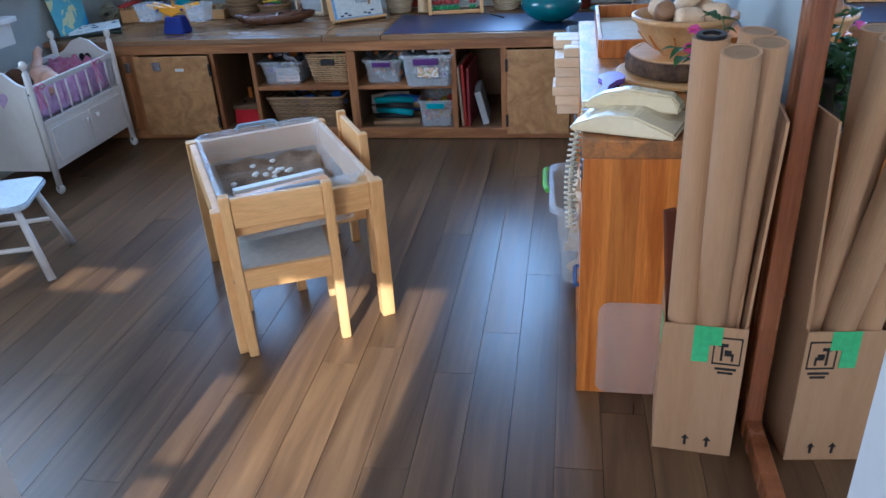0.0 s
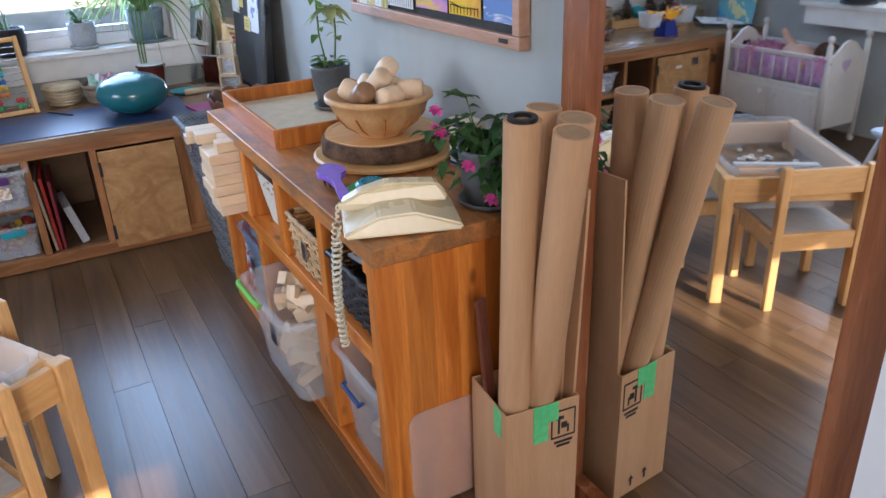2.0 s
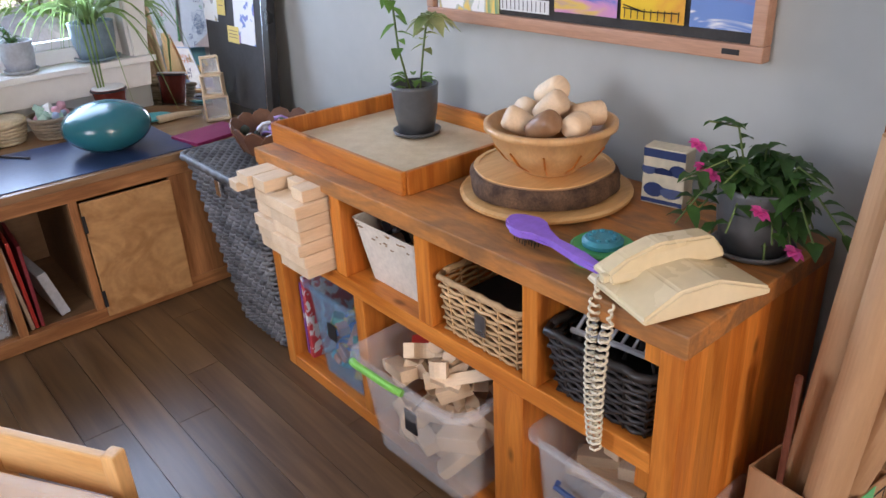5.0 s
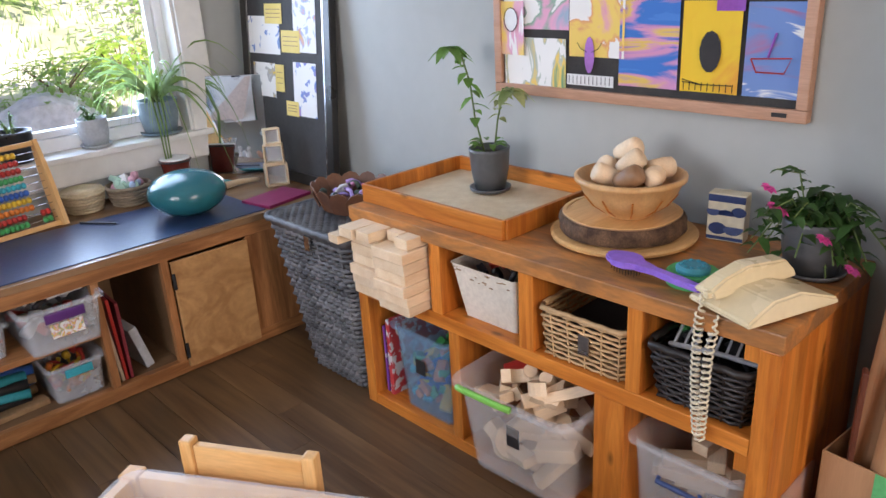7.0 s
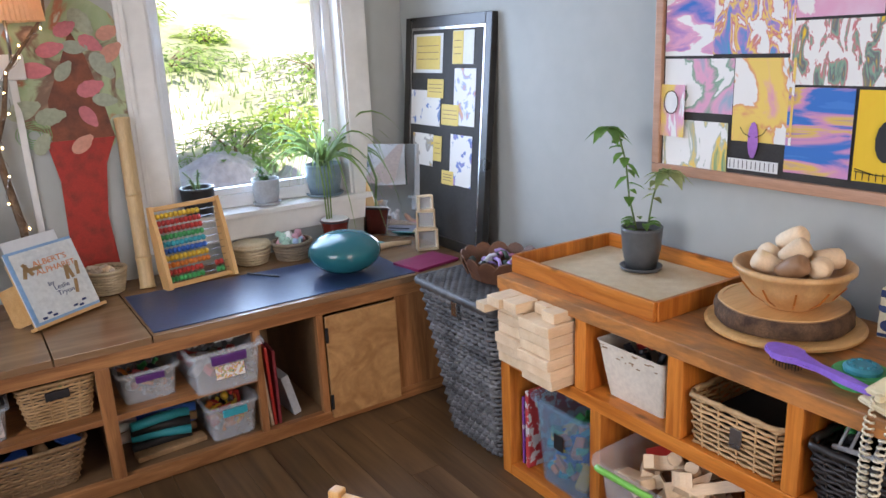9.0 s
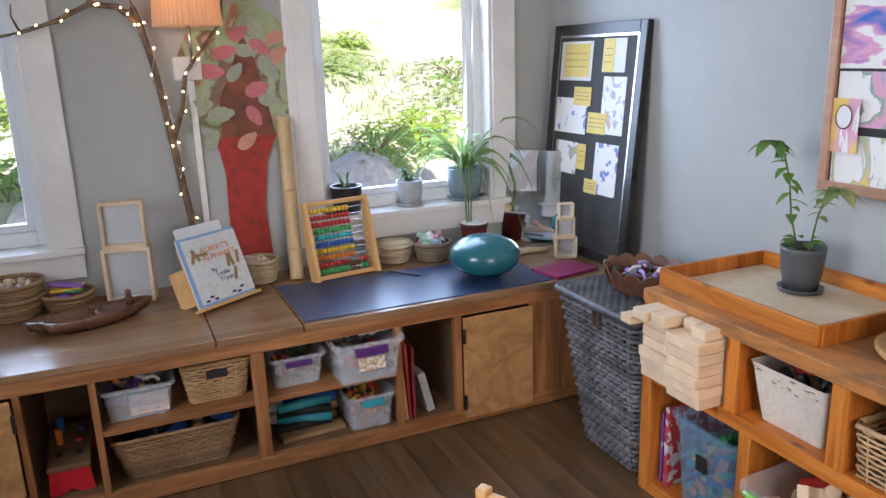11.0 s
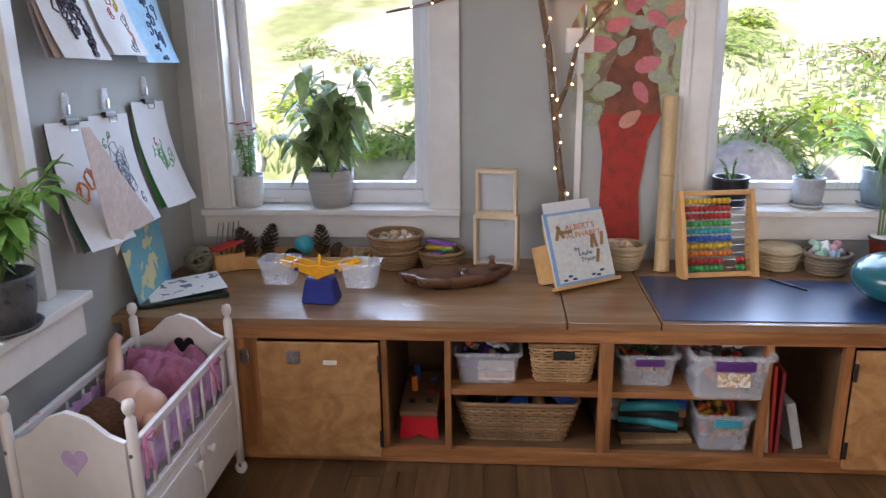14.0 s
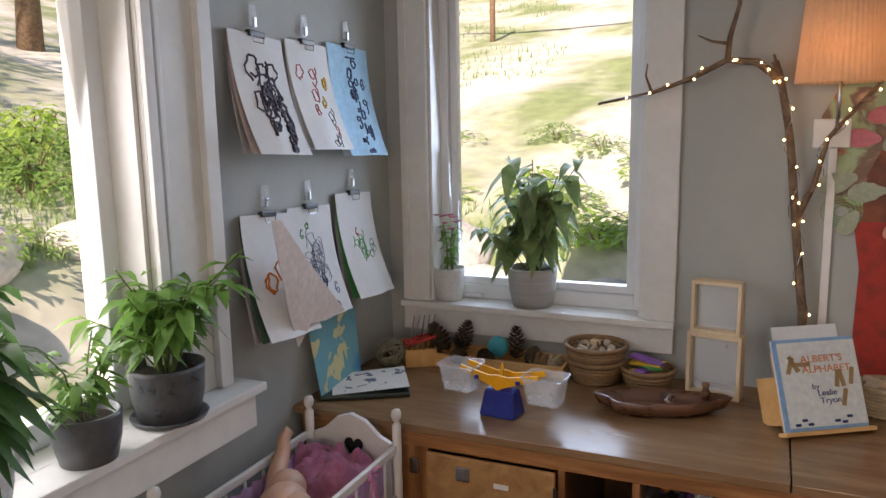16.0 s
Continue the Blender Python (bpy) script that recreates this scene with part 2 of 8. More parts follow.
def tube(pts, r, n=8, bm=None, close=False):
    bm = bm or bmesh.new()
    pts = [Vector(p) for p in pts]
    rs = r if isinstance(r, (list, tuple)) else [r] * len(pts)
    up = Vector((0.13, 0.21, 0.97))
    rings = []
    for i, p in enumerate(pts):
        d = (pts[min(i + 1, len(pts) - 1)] - pts[max(i - 1, 0)])
        d = d.normalized() if d.length > 1e-9 else Vector((0, 0, 1))
        s = d.cross(up)
        if s.length < 0.05:
            s = d.cross(Vector((1, 0, 0)))
        s.normalize()
        u = s.cross(d)
        rings.append([bm.verts.new(p + rs[i] * (math.cos(2 * math.pi * k / n) * s + math.sin(2 * math.pi * k / n) * u)) for k in range(n)])
    for a, b in zip(rings, rings[1:]):
        for k in range(n):
            bm.faces.new((a[k], a[(k + 1) % n], b[(k + 1) % n], b[k]))
    bm.faces.new(rings[0][::-1])
    bm.faces.new(rings[-1])
    return bm


def plate(outline, t, bm=None, m=None):
    """A flat shape in the local xy plane, t thick."""
    bm = bm or bmesh.new()
    lo = [bm.verts.new((x, y, 0)) for x, y in outline]
    hi = [bm.verts.new((x, y, t)) for x, y in outline]
    bm.faces.new(lo[::-1])
    bm.faces.new(hi)
    n = len(lo)
    for i in range(n):
        bm.faces.new((lo[i], lo[(i + 1) % n], hi[(i + 1) % n], hi[i]))
    if m is not None:
        for v in lo + hi:
            v.co = m @ v.co
    return bm


def rounded(w, d, r, n=5):
    out = []
    for cx, cy, a0 in ((w / 2 - r, d / 2 - r, 0), (-w / 2 + r, d / 2 - r, 90), (-w / 2 + r, -d / 2 + r, 180), (w / 2 - r, -d / 2 + r, 270)):
        for i in range(n):
            a = radians(a0 + 90 * i / (n - 1))
            out.append((cx + r * math.cos(a), cy + r * math.sin(a)))
    return out


def tub(w, d, h, taper=0.85, r=0.03, wall=0.004, rim=0.012, bm=None):
    """An open tub with thick walls and a turned-out rim."""
    bm = bm or bmesh.new()
    loops = []
    for k, z, grow in ((taper, 0, 0), ((1 + taper) / 2, h * 0.5, 0), (0.985, h - rim * 0.9, 0), (1, h - rim * 0.9, rim), (1, h, rim),
                       (1, h, 0), ((1 + taper) / 2, h * 0.5, -wall), (taper, wall, -wall)):
        loops.append([bm.verts.new((x * k + (grow if x > 0 else -grow), y * k + (grow if y > 0 else -grow), z)) for x, y in rounded(w, d, r)])
    n = len(loops[0])
    for a, b in zip(loops, loops[1:]):
        for i in range(n):
            bm.faces.new((a[i], a[(i + 1) % n], b[(i + 1) % n], b[i]))
    bm.faces.new(loops[0][::-1])
    bm.faces.new(loops[-1])
    return bm


def mesh_of(name, bm, material, smooth=False):
    bmesh.ops.recalc_face_normals(bm, faces=bm.faces)
    me = bpy.data.meshes.new(name)
    bm.to_mesh(me)
    bm.free()
    me.materials.append(material)
    if smooth:
        me.shade_smooth()
    return me


def part(name, bm, material, parent, label="", smooth=False, m=None):
    ob = new(name, mesh_of(name, bm, material, smooth))
    ob.parent = parent
    if m is not None:
        ob.matrix_basis = m
    if label:
        ob["label"] = label
    return ob


def solid(name, bm, material, label, category="", kind="", m=None, smooth=False, group=""):
    ob = new(name, mesh_of(name, bm, material, smooth))
    if m is not None:
        ob.matrix_basis = m
    return tagged(ob, label, category, group, kind)


def thing(name, label, category, m=None, group="", kind=""):
    ob = new(name)
    ob.empty_display_size = 0.05
    if m is not None:
        ob.matrix_basis = m
    return tagged(ob, label, category, group, kind)


def leaf(bm, base, d, length, width, droop=0.3, cells=3):
    """A pointed, bent leaf."""
    base, d = Vector(base), Vector(d).normalized()
    s = d.cross(Vector((0, 0, 1)))
    s = s.normalized() if s.length > 0.05 else Vector((1, 0, 0))
    left, mid, right = [], [], []
    for i in range(cells + 1):
        f = i / cells
        w = width * 0.5 * math.sin(math.pi * (0.06 + 0.94 * f) ** 0.75)
        c = base + d * length * f + Vector((0, 0, -droop * length * f * f))
        mid.append(bm.verts.new(c))
        left.append(bm.verts.new(c + s * w + Vector((0, 0, w * 0.35))))
        right.append(bm.verts.new(c - s * w + Vector((0, 0, w * 0.35))))
    for i in range(cells):
        bm.faces.new((mid[i], mid[i + 1], left[i + 1], left[i]))
        bm.faces.new((right[i], right[i + 1], mid[i + 1], mid[i]))


rng = random.Random(7)

# ---- the room ----
WX, EX, NY, SY, CH = -2.43, 0.77, 4.41, -0.95, 2.45
W1, W2, WT = (-2.25, -1.425), (-0.365, 0.462), (0.735, 1.98)
LW = (1.85, 3.13)


def wall(name, label, *boxes, material=None):
    return solid(name, Bx(*boxes, bev=0.0), material or WALL, label, "wall", "structure")


wall("wall_north", "pale grey-green painted wall with two windows",
     (WX - 0.2, NY, -0.3, W1[0], NY + 0.2, CH), (W1[1], NY, -0.3, W2[0], NY + 0.2, CH), (W2[1], NY, -0.3, EX + 0.12, NY + 0.2, CH),
     (W1[0], NY, -0.3, W1[1], NY + 0.2, WT[0] - 0.03), (W2[0], NY, -0.3, W2[1], NY + 0.2, WT[0] - 0.03),
     (W1[0], NY, WT[1], W1[1], NY + 0.2, CH), (W2[0], NY, WT[1], W2[1], NY + 0.2, CH))
wall("wall_west", "pale grey-green painted wall with a wide window",
     (WX - 0.2, SY, -0.3, WX, LW[0], CH), (WX - 0.2, LW[1], -0.3, WX, NY, CH),
     (WX - 0.2, LW[0], -0.3, WX, LW[1], 0.68), (WX - 0.2, LW[0], 1.98, WX, LW[1], CH))
wall("wall_east", "pale grey-green painted wall", (EX, 0.96, -0.3, EX + 0.12, NY, CH))
wall("wall_return", "white painted wall corner beside a mirror", (0.625, SY, -0.3, EX + 0.12, 0.955, CH), material=WALL_WHITE)
wall("wall_stub", "white painted wall end beside the entrance", (-1.10, 0.95, 0, -0.765, 1.05, CH), material=WALL_WHITE)
# out of view; openings sized so the sun lands in patches on the floor
wall("wall_south", "unseen white wall with openings that shape the sun patches",
     (WX - 0.2, SY - 0.12, -0.3, -2.10, SY, CH), (-1.94, SY - 0.12, -0.3, -1.785, SY, CH), (-1.485, SY - 0.12, -0.3, -0.93, SY, CH),
     (-0.825, SY - 0.12, -0.3, -0.768, SY, CH), (-0.38, SY - 0.12, -0.3, EX + 0.12, SY, CH),
     (-2.10, SY - 0.02, -0.3, -1.94, SY, 2.0), (-2.10, SY - 0.02, 2.13, -1.94, SY, CH),
     (-1.785, SY - 0.02, -0.3, -1.485, SY, 2.01), (-1.785, SY - 0.02, 2.125, -1.485, SY, CH),
     (-1.70, SY - 0.02, 2.01, -1.688, SY, 2.125), (-1.60, SY - 0.02, 2.01, -1.588, SY, 2.125),
     (-0.93, SY - 0.02, -0.3, -0.825, SY, 0.25), (-0.93, SY - 0.02, 1.493, -0.825, SY, 1.513), (-0.93, SY - 0.02, 1.75, -0.825, SY, CH),
     (-0.768, SY - 0.02, -0.3, -0.38, SY, 0.25), (-0.768, SY - 0.02, 2.075, -0.38, SY, CH), material=WALL_WHITE)
solid("ceiling", Bx((WX - 0.2, SY - 0.12, CH, EX + 0.12, NY + 0.2, CH + 0.1), bev=0), CEIL, "white painted ceiling", "ceiling", "structure")
floor = solid("floor", Bx((WX - 0.2, SY - 0.12, -0.3, EX + 0.12, NY + 0.2, -0.012), bev=0), SUBFLOOR, "dark brown wood plank floor with a satin sheen", "floor", "structure")
solid("roof", Bx((WX - 0.22, SY - 0.14, CH + 0.1, EX + 0.14, NY + 0.22, CH + 0.14), bev=0), CEIL, "flat roof edge above the room", "roof", "structure")


def north_window(name, x0, x1):
    z0, z1 = WT
    w = thing(name, "white framed window with a plain glass pane and painted sill", "window", pose(x0, NY, z0), kind="structure")
    W, H = x1 - x0, z1 - z0
    part("casing", Bx((-0.115, -0.018, -0.005, 0.0, 0.0, H), (-0.10, -0.026, -0.005, -0.08, -0.018, H)), TRIM, w)
    part("casing", Bx((W, -0.018, -0.005, W + 0.115, 0.0, H)), TRIM, w)
    part("casing", Bx((-0.13, -0.02, H, W + 0.13, 0.0, H + 0.12)), TRIM, w)
    part("window_sill", Bx((-0.118, -0.045, -0.03, W + 0.118, 0.0, -0.005), (0.0, 0.0, -0.03, W, 0.14, -0.005), bev=0.004), TRIM, w)
    part("apron", Bx((-0.115, -0.02, -0.125, W + 0.112, -0.001, -0.031)), TRIM, w)
    f = part("window_frame", Bx((0, 0.09, -0.004, 0.045, 0.17, H), (W - 0.045, 0.09, -0.004, W, 0.17, H), (0.045, 0.09, -0.004, W - 0.045, 0.17, 0.05), (0.045, 0.09, H - 0.05, W - 0.045, 0.17, H)), VINYL, w)
    part("sash", Bx((0.046, 0.11, 0.051, 0.075, 0.15, H - 0.051), (W - 0.075, 0.11, 0.051, W - 0.046, 0.15, H - 0.051),
                    (0.075, 0.11, 0.051, W - 0.075, 0.15, 0.08), (0.075, 0.11, H - 0.08, W - 0.075, 0.15, H - 0.051)), VINYL, f)
    part("jamb", Bx((0.0, 0.0, -0.004, 0.012, 0.089, H), bev=0.001), TRIM, w)
    part("jamb", Bx((W - 0.012, 0.0, -0.004, W, 0.089, H), bev=0.001), TRIM, w)
    p = part("pane", Bx((0.07, 0.128, 0.075, W - 0.07, 0.132, H - 0.075), bev=0), GLASS, w)
    p.visible_shadow = False
    h = part("handle", Bx((W * 0.12, 0.07, 0.0, W * 0.12 + 0.09, 0.10, 0.018), bev=0.006), VINYL, w, "white crank handle")


north_window("window_1", *W1)
north_window("window_2", *W2)


def west_window():
    y0, y1 = LW
    w = thing("window_3", "wide white framed window with a deep painted sill", "window", pose(WX, y0, 0.71), kind="structure")
    L, H = y1 - y0, 1.27
    part("casing", Bx((0, L, -0.003, 0.018, L + 0.235, H), (0.018, L + 0.0, -0.003, 0.034, L + 0.03, H), (0.018, L + 0.045, -0.003, 0.028, L + 0.06, H),
                      (0.018, L + 0.185, -0.003, 0.04, L + 0.235, H), bev=0.003), TRIM, w)
    part("casing", Bx((0, -0.2, -0.003, 0.018, 0, H)), TRIM, w)
    part("casing", Bx((0, -0.2, H, 0.02, L + 0.24, H + 0.12)), TRIM, w)
    part("window_sill", Bx((-0.14, 0.0, -0.028, 0.0, L, -0.003), (0.0, -0.25, -0.028, 0.115, L + 0.285, -0.003), bev=0.004), TRIM, w)
    part("apron", Bx((0.001, -0.22, -0.125, 0.10, L + 0.25, -0.029)), TRIM, w)
    part("window_frame", Bx((-0.17, 0, -0.003, -0.09, 0.06, H), (-0.17, L - 0.06, -0.003, -0.09, L, H), (-0.17, 0.06, -0.003, -0.09, L - 0.06, 0.06), (-0.17, 0.06, H - 0.06, -0.09, L - 0.06, H)), VINYL, w)
    part("jamb", Bx((-0.089, L - 0.014, -0.003, 0, L, H), bev=0.001), TRIM, w)
    p = part("pane", Bx((-0.133, 0.055, 0.055, -0.129, L - 0.055, H - 0.055), bev=0), GLASS, w)
    p.visible_shadow = False


west_window()

# ---- built-in cabinet along the north wall ----
FY, CT = 3.70, 0.52


def built_in():
    c = thing("built_in_cabinet", "long low brown wooden cabinet with plywood doors and open cubbies", "cabinet", pose(0, FY, 0))
    part("top_rail", Bx((-2.40, -0.002, 0.447, 0.765, 0.03, 0.494)), CAB, c)
    part("bottom_rail", Bx((-2.40, 0.0, 0.004, 0.765, 0.03, 0.055)), CAB, c)
    for a, b in ((-2.40, -1.945), (-1.538, -1.517), (-1.329, -1.308), (-0.83, -0.786), (-0.316, -0.290), (-0.075, -0.048), (0.255, 0.765)):
        part("stile", Bx((a, 0.001, 0.0555, b, 0.029, 0.4465), bev=0.002), CAB_V, c)
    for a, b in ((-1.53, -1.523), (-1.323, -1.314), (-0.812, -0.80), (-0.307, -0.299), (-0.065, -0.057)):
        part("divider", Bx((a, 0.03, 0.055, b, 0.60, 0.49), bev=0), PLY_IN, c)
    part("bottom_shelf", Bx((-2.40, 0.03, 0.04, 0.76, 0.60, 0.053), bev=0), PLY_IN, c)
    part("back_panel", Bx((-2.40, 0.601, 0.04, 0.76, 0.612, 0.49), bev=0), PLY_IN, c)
    part("shelf", Bx((-1.313, 0.006, 0.255, -0.813, 0.50, 0.275), bev=0.002), CAB, c)
    part("shelf", Bx((-0.799, 0.006, 0.255, -0.308, 0.50, 0.275), bev=0.002), CAB, c)
    for x0, x1, hx in ((-1.945, -1.542, -1.54), (-0.046, 0.252, -0.047)):
        d = part("door", Bx((x0, -0.018, 0.03, x1, -0.002, 0.44), bev=0.004), PLY, c, "plywood cabinet door")
        for z in (0.10, 0.37):
            part("hinge", Bx((hx - 0.006, -0.024, z - 0.03, hx + 0.006, -0.0185, z + 0.03), bev=0.002), BLACK, d, "dark metal hinge")
        if x0 < -1:
            part("latch", Bx((x0 + 0.10, -0.026, 0.37, x0 + 0.145, -0.0185, 0.415), bev=0.003), STEEL, d, "small metal label latch")
            part("label_tag", Bx((x0 + 0.22, -0.0205, 0.365, x0 + 0.265, -0.0185, 0.38), bev=0), TRIM, d)
    part("latch", Bx((-2.005, -0.01, 0.36, -1.975, 0.001, 0.41), bev=0.003), STEEL, c)


built_in()
for x0, x1 in ((-2.428, -0.939), (-0.935, -0.647), (-0.643, 0.768)):
    solid("worktop", Bx((x0, 3.69, 0.495, x1, 4.409, 0.52), bev=0.0025), TOP, "brown varnished plywood worktop on the low cabinet", "worktop", group="worktop slabs")
solid("desk_mat", plate([(0, 0), (1.0, 0), (1.0, 0.40), (0.0, 0.46)], 0.003), BLUE_MAT, "thin dark navy mat lying on the worktop", "mat", m=pose(-0.635, 3.715, 0.5205))


# ---- pine cubby shelf along the east wall ----
def bookcase():
    s = thing("cubby_shelf", "orange pine shelf unit with six open cubbies", "shelf", pose(0.28, 1.735, 0))
    L, D, H = 1.32, 0.47, 0.685
    part("top_board", Bx((-0.004, -0.004, H - 0.042, D, L + 0.004, H), bev=0.004), PINE_TOP, s, "worn darker top board")
    for y0, y1 in ((0, 0.045), (L - 0.045, L)):
        part("end_panel", Bx((0, y0, 0, D, y1, H - 0.043), bev=0.003), PINE, s)
    part("middle_board", Bx((0.001, 0.0455, 0.39, D - 0.012, L - 0.0455, 0.432), bev=0.003), PINE_Y, s)
    part("bottom_board", Bx((0.001, 0.0455, 0.0, D - 0.012, L - 0.0455, 0.04), bev=0.003), PINE_Y, s)
    for y0, y1 in ((0.30, 0.338), (0.605, 0.652), (0.935, 0.978)):
        part("upper_divider", Bx((0.002, y0, 0.4325, D - 0.012, y1, H - 0.0425), bev=0.003), PINE, s)
    for y0, y1 in ((0.335, 0.42), (0.875, 0.915)):
        part("lower_divider", Bx((0.002, y0, 0.0405, D - 0.012, y1, 0.3895), bev=0.003), PINE, s)
    part("back_panel", Bx((D - 0.011, 0.0455, 0.0, D - 0.001, L - 0.0455, H - 0.043), bev=0), PINE, s)
    part("cleat", Bx((0.006, 0.0455, 0.605, 0.022, 0.075, 0.642), bev=0.001), PINE, s)
    part("cleat", Bx((0.006, 0.0455, 0.345, 0.022, 0.075, 0.389), bev=0.001), PINE, s)
    part("plastic_guard", plate(rounded(0.215, 0.27, 0.03), 0.002, m=pose(0.155, -0.003, 0.14, 90)), mat("clear_film", (0.75, 0.60, 0.52), (0.80, 0.66, 0.58), 0.15, 4, see=0.72), s, "clear acrylic guard sheet")


bookcase()


# ---- tall mirror ----
def wall_mirror():
    w = thing("wall_mirror", "tall mirror in a reddish brown wooden frame", "mirror", pose(0.675, 0.965, 0.0))
    part("mirror_glass", Bx((0.008, 0.07, 0.05, 0.012, 0.63, 1.88), bev=0), MIRROR, w)
    for y0, y1 in ((0.0, 0.075), (0.625, 0.70)):
        part("stile", Bx((-0.012, y0, 0, 0.09, y1, 1.95), bev=0.006), MIRROR_WOOD, w)
    for z0, z1 in ((0.0, 0.055), (1.875, 1.95)):
        part("rail", Bx((-0.01, 0.0755, z0, 0.09, 0.6245, z1), bev=0.004), MIRROR_WOOD, w)
    part("backing", Bx((0.013, 0.076, 0.056, 0.09, 0.624, 1.874), bev=0), MIRROR_WOOD, w)


wall_mirror()


# ---- sand table and children's chairs ----
TA = 31.4


def toy_table():
    t = thing("play_table", "light pine children's table frame holding a plastic sand tub", "table", pose(-0.652, 2.235, 0, rz=TA))
    a, b, h = 0.22, 0.318, 0.45
    for sx in (-1, 1):
        for sy in (-1, 1):
            part("leg", Bx((sx * a - 0.02, sy * b - 0.02, 0, sx * a + 0.02, sy * b + 0.02, h), bev=0.005), LATT, t)
    for sy in (-1, 1):
        part("apron", Bx((-a + 0.0205, sy * b - 0.011, h - 0.085, a - 0.0205, sy * b + 0.011, h - 0.004), bev=0.003), LATT_H, t)
    for sx in (-1, 1):
        part("side_rail", Bx((sx * a - 0.011, -b + 0.0205, h - 0.085, sx * a + 0.011, b - 0.0205, h - 0.004), bev=0.003), LATT, t)
    return t


def toy_chair(m):
    c = thing("child_chair", "small light pine child's chair with a grey seat board", "chair", m, "chairs at the play table")
    for sx in (-1, 1):
        part("back_leg", Bx((sx * 0.135 - 0.014, -0.145, 0, sx * 0.135 + 0.014, -0.115, 0.50), bev=0.005), LATT, c)
        part("front_leg", Bx((sx * 0.135 - 0.014, 0.115, 0, sx * 0.135 + 0.014, 0.145, 0.265), bev=0.004), LATT, c)
        part("side_rail", Bx((sx * 0.135 - 0.009, -0.1145, 0.21, sx * 0.135 + 0.009, 0.1145, 0.262), bev=0.003), LATT, c)
    part("backrest", Bx((-0.1205, -0.139, 0.405, 0.1205, -0.121, 0.49), bev=0.004), LATT_H, c)
    part("back_rail", Bx((-0.1205, -0.139, 0.215, 0.1205, -0.121, 0.275), bev=0.003), LATT_H, c)
    part("front_rail", Bx((-0.1205, 0.121, 0.215, 0.1205, 0.139, 0.262), bev=0.003), LATT_H, c)
    part("seat", Bx((-0.125, -0.118, 0.2625, 0.125, 0.145, 0.272), bev=0.003), GREYSEAT, c, "pale grey seat board")
    for sx in (-1, 1):
        part("screw", lathe([(0.0045, 0), (0.0045, 0.003)], 10, m=pose(sx * 0.1495, -0.13, 0.245, ry=90 * sx)), STEEL, c)
    return c


toy_table()
chair = toy_chair(pose(-0.572, 2.003, 0, rz=25))
copy_thing(chair, pose(-0.574, 2.385, 0, rz=120))
SAND = mat("brown_sand", (0.16, 0.10, 0.06), (0.26, 0.17, 0.11), 0.95, 18, bump=0.6, fine=0.3)


def sand_tub():
    t = thing("sand_tub", "clear plastic tub of brown sand set into the table", "tub", pose(-0.652, 2.235, 0.315, rz=TA))
    part("tub_body", tub(0.395, 0.60, 0.155, 0.88, 0.05), MILKY, t, "milky clear plastic tub")
    bm = bmesh.new()
    nx, ny = 16, 22
    g = [[bm.verts.new((-0.165 + 0.33 * i / nx, -0.255 + 0.51 * j / ny, 0.052 + 0.03 * noise.noise(Vector((i * 0.28, j * 0.28, 3))))) for j in range(ny + 1)] for i in range(nx + 1)]
    for i in range(nx):
        for j in range(ny):
            bm.faces.new((g[i][j], g[i + 1][j], g[i + 1][j + 1], g[i][j + 1]))
    part("sand", bm, SAND, t, "heap of brown sand", smooth=True)
    for s in (-1, 1):
        part("handle", tube([(-0.07, s * 0.312, 0.148), (-0.06, s * 0.322, 0.158), (0.06, s * 0.322, 0.158), (0.07, s * 0.312, 0.148)], 0.008), mat("grey_handle", (0.28, 0.33, 0.40), None, 0.4), t)


sand_tub()
solid("wooden_bar", Bx((-0.14, -0.02, 0, 0.14, 0.02, 0.02), bev=0.003), mat("toy_bar_orange", (0.50, 0.20, 0.05), (0.6, 0.28, 0.07), 0.4), "orange wooden bar lying in the sand", "toy", m=pose(-0.585, 2.10, 0.395, rz=TA + 6))
solid("grey_bar", Bx((-0.14, -0.015, 0, 0.14, 0.015, 0.018), bev=0.003), mat("toy_bar_grey", (0.55, 0.57, 0.57), (0.6, 0.6, 0.6), 0.4), "pale grey bar lying in the sand", "toy", m=pose(-0.615, 2.15, 0.398, rz=TA + 6))
PEBBLE = mat("white_pebble", (0.62, 0.60, 0.56), (0.70, 0.68, 0.64), 0.6, 12)
for i in range(14):
    x, y = rng.gauss(-0.70, 0.05), rng.gauss(2.30, 0.06)
    solid("pebble", lathe([(0, 0), (0.008, 0.002), (0.011, 0.006), (0.006, 0.011), (0, 0.012)], 8, wobble=0.4), PEBBLE, "small white pebble in the sand", "pebble", m=pose(x, y, 0.372), group="pebbles in the sand", smooth=True)

# ---- things on and in the pine shelf ----
GREYPOT = mat("grey_glazed_pot", (0.075, 0.08, 0.085), (0.11, 0.115, 0.12), 0.35, 6, bump=0.1)
LGREYPOT = mat("light_grey_pot", (0.36, 0.39, 0.42), (0.44, 0.47, 0.50), 0.5, 9, bump=0.15)
BLACKPOT = mat("black_nursery_pot", (0.015, 0.015, 0.016), (0.03, 0.03, 0.03), 0.3, 6)
WHITEPOT = mat("white_planter", (0.68, 0.68, 0.66), (0.74, 0.74, 0.72), 0.5, 14, bump=0.3)
SOIL = mat("potting_soil", (0.025, 0.018, 0.012), (0.06, 0.042, 0.028), 0.95, 30, bump=0.6)
STEM = mat("plant_stem", (0.08, 0.13, 0.03), (0.13, 0.19, 0.05), 0.6, 9)
DLEAF = leafy("dark_green_leaf", (0.025, 0.07, 0.018), (0.05, 0.13, 0.03))
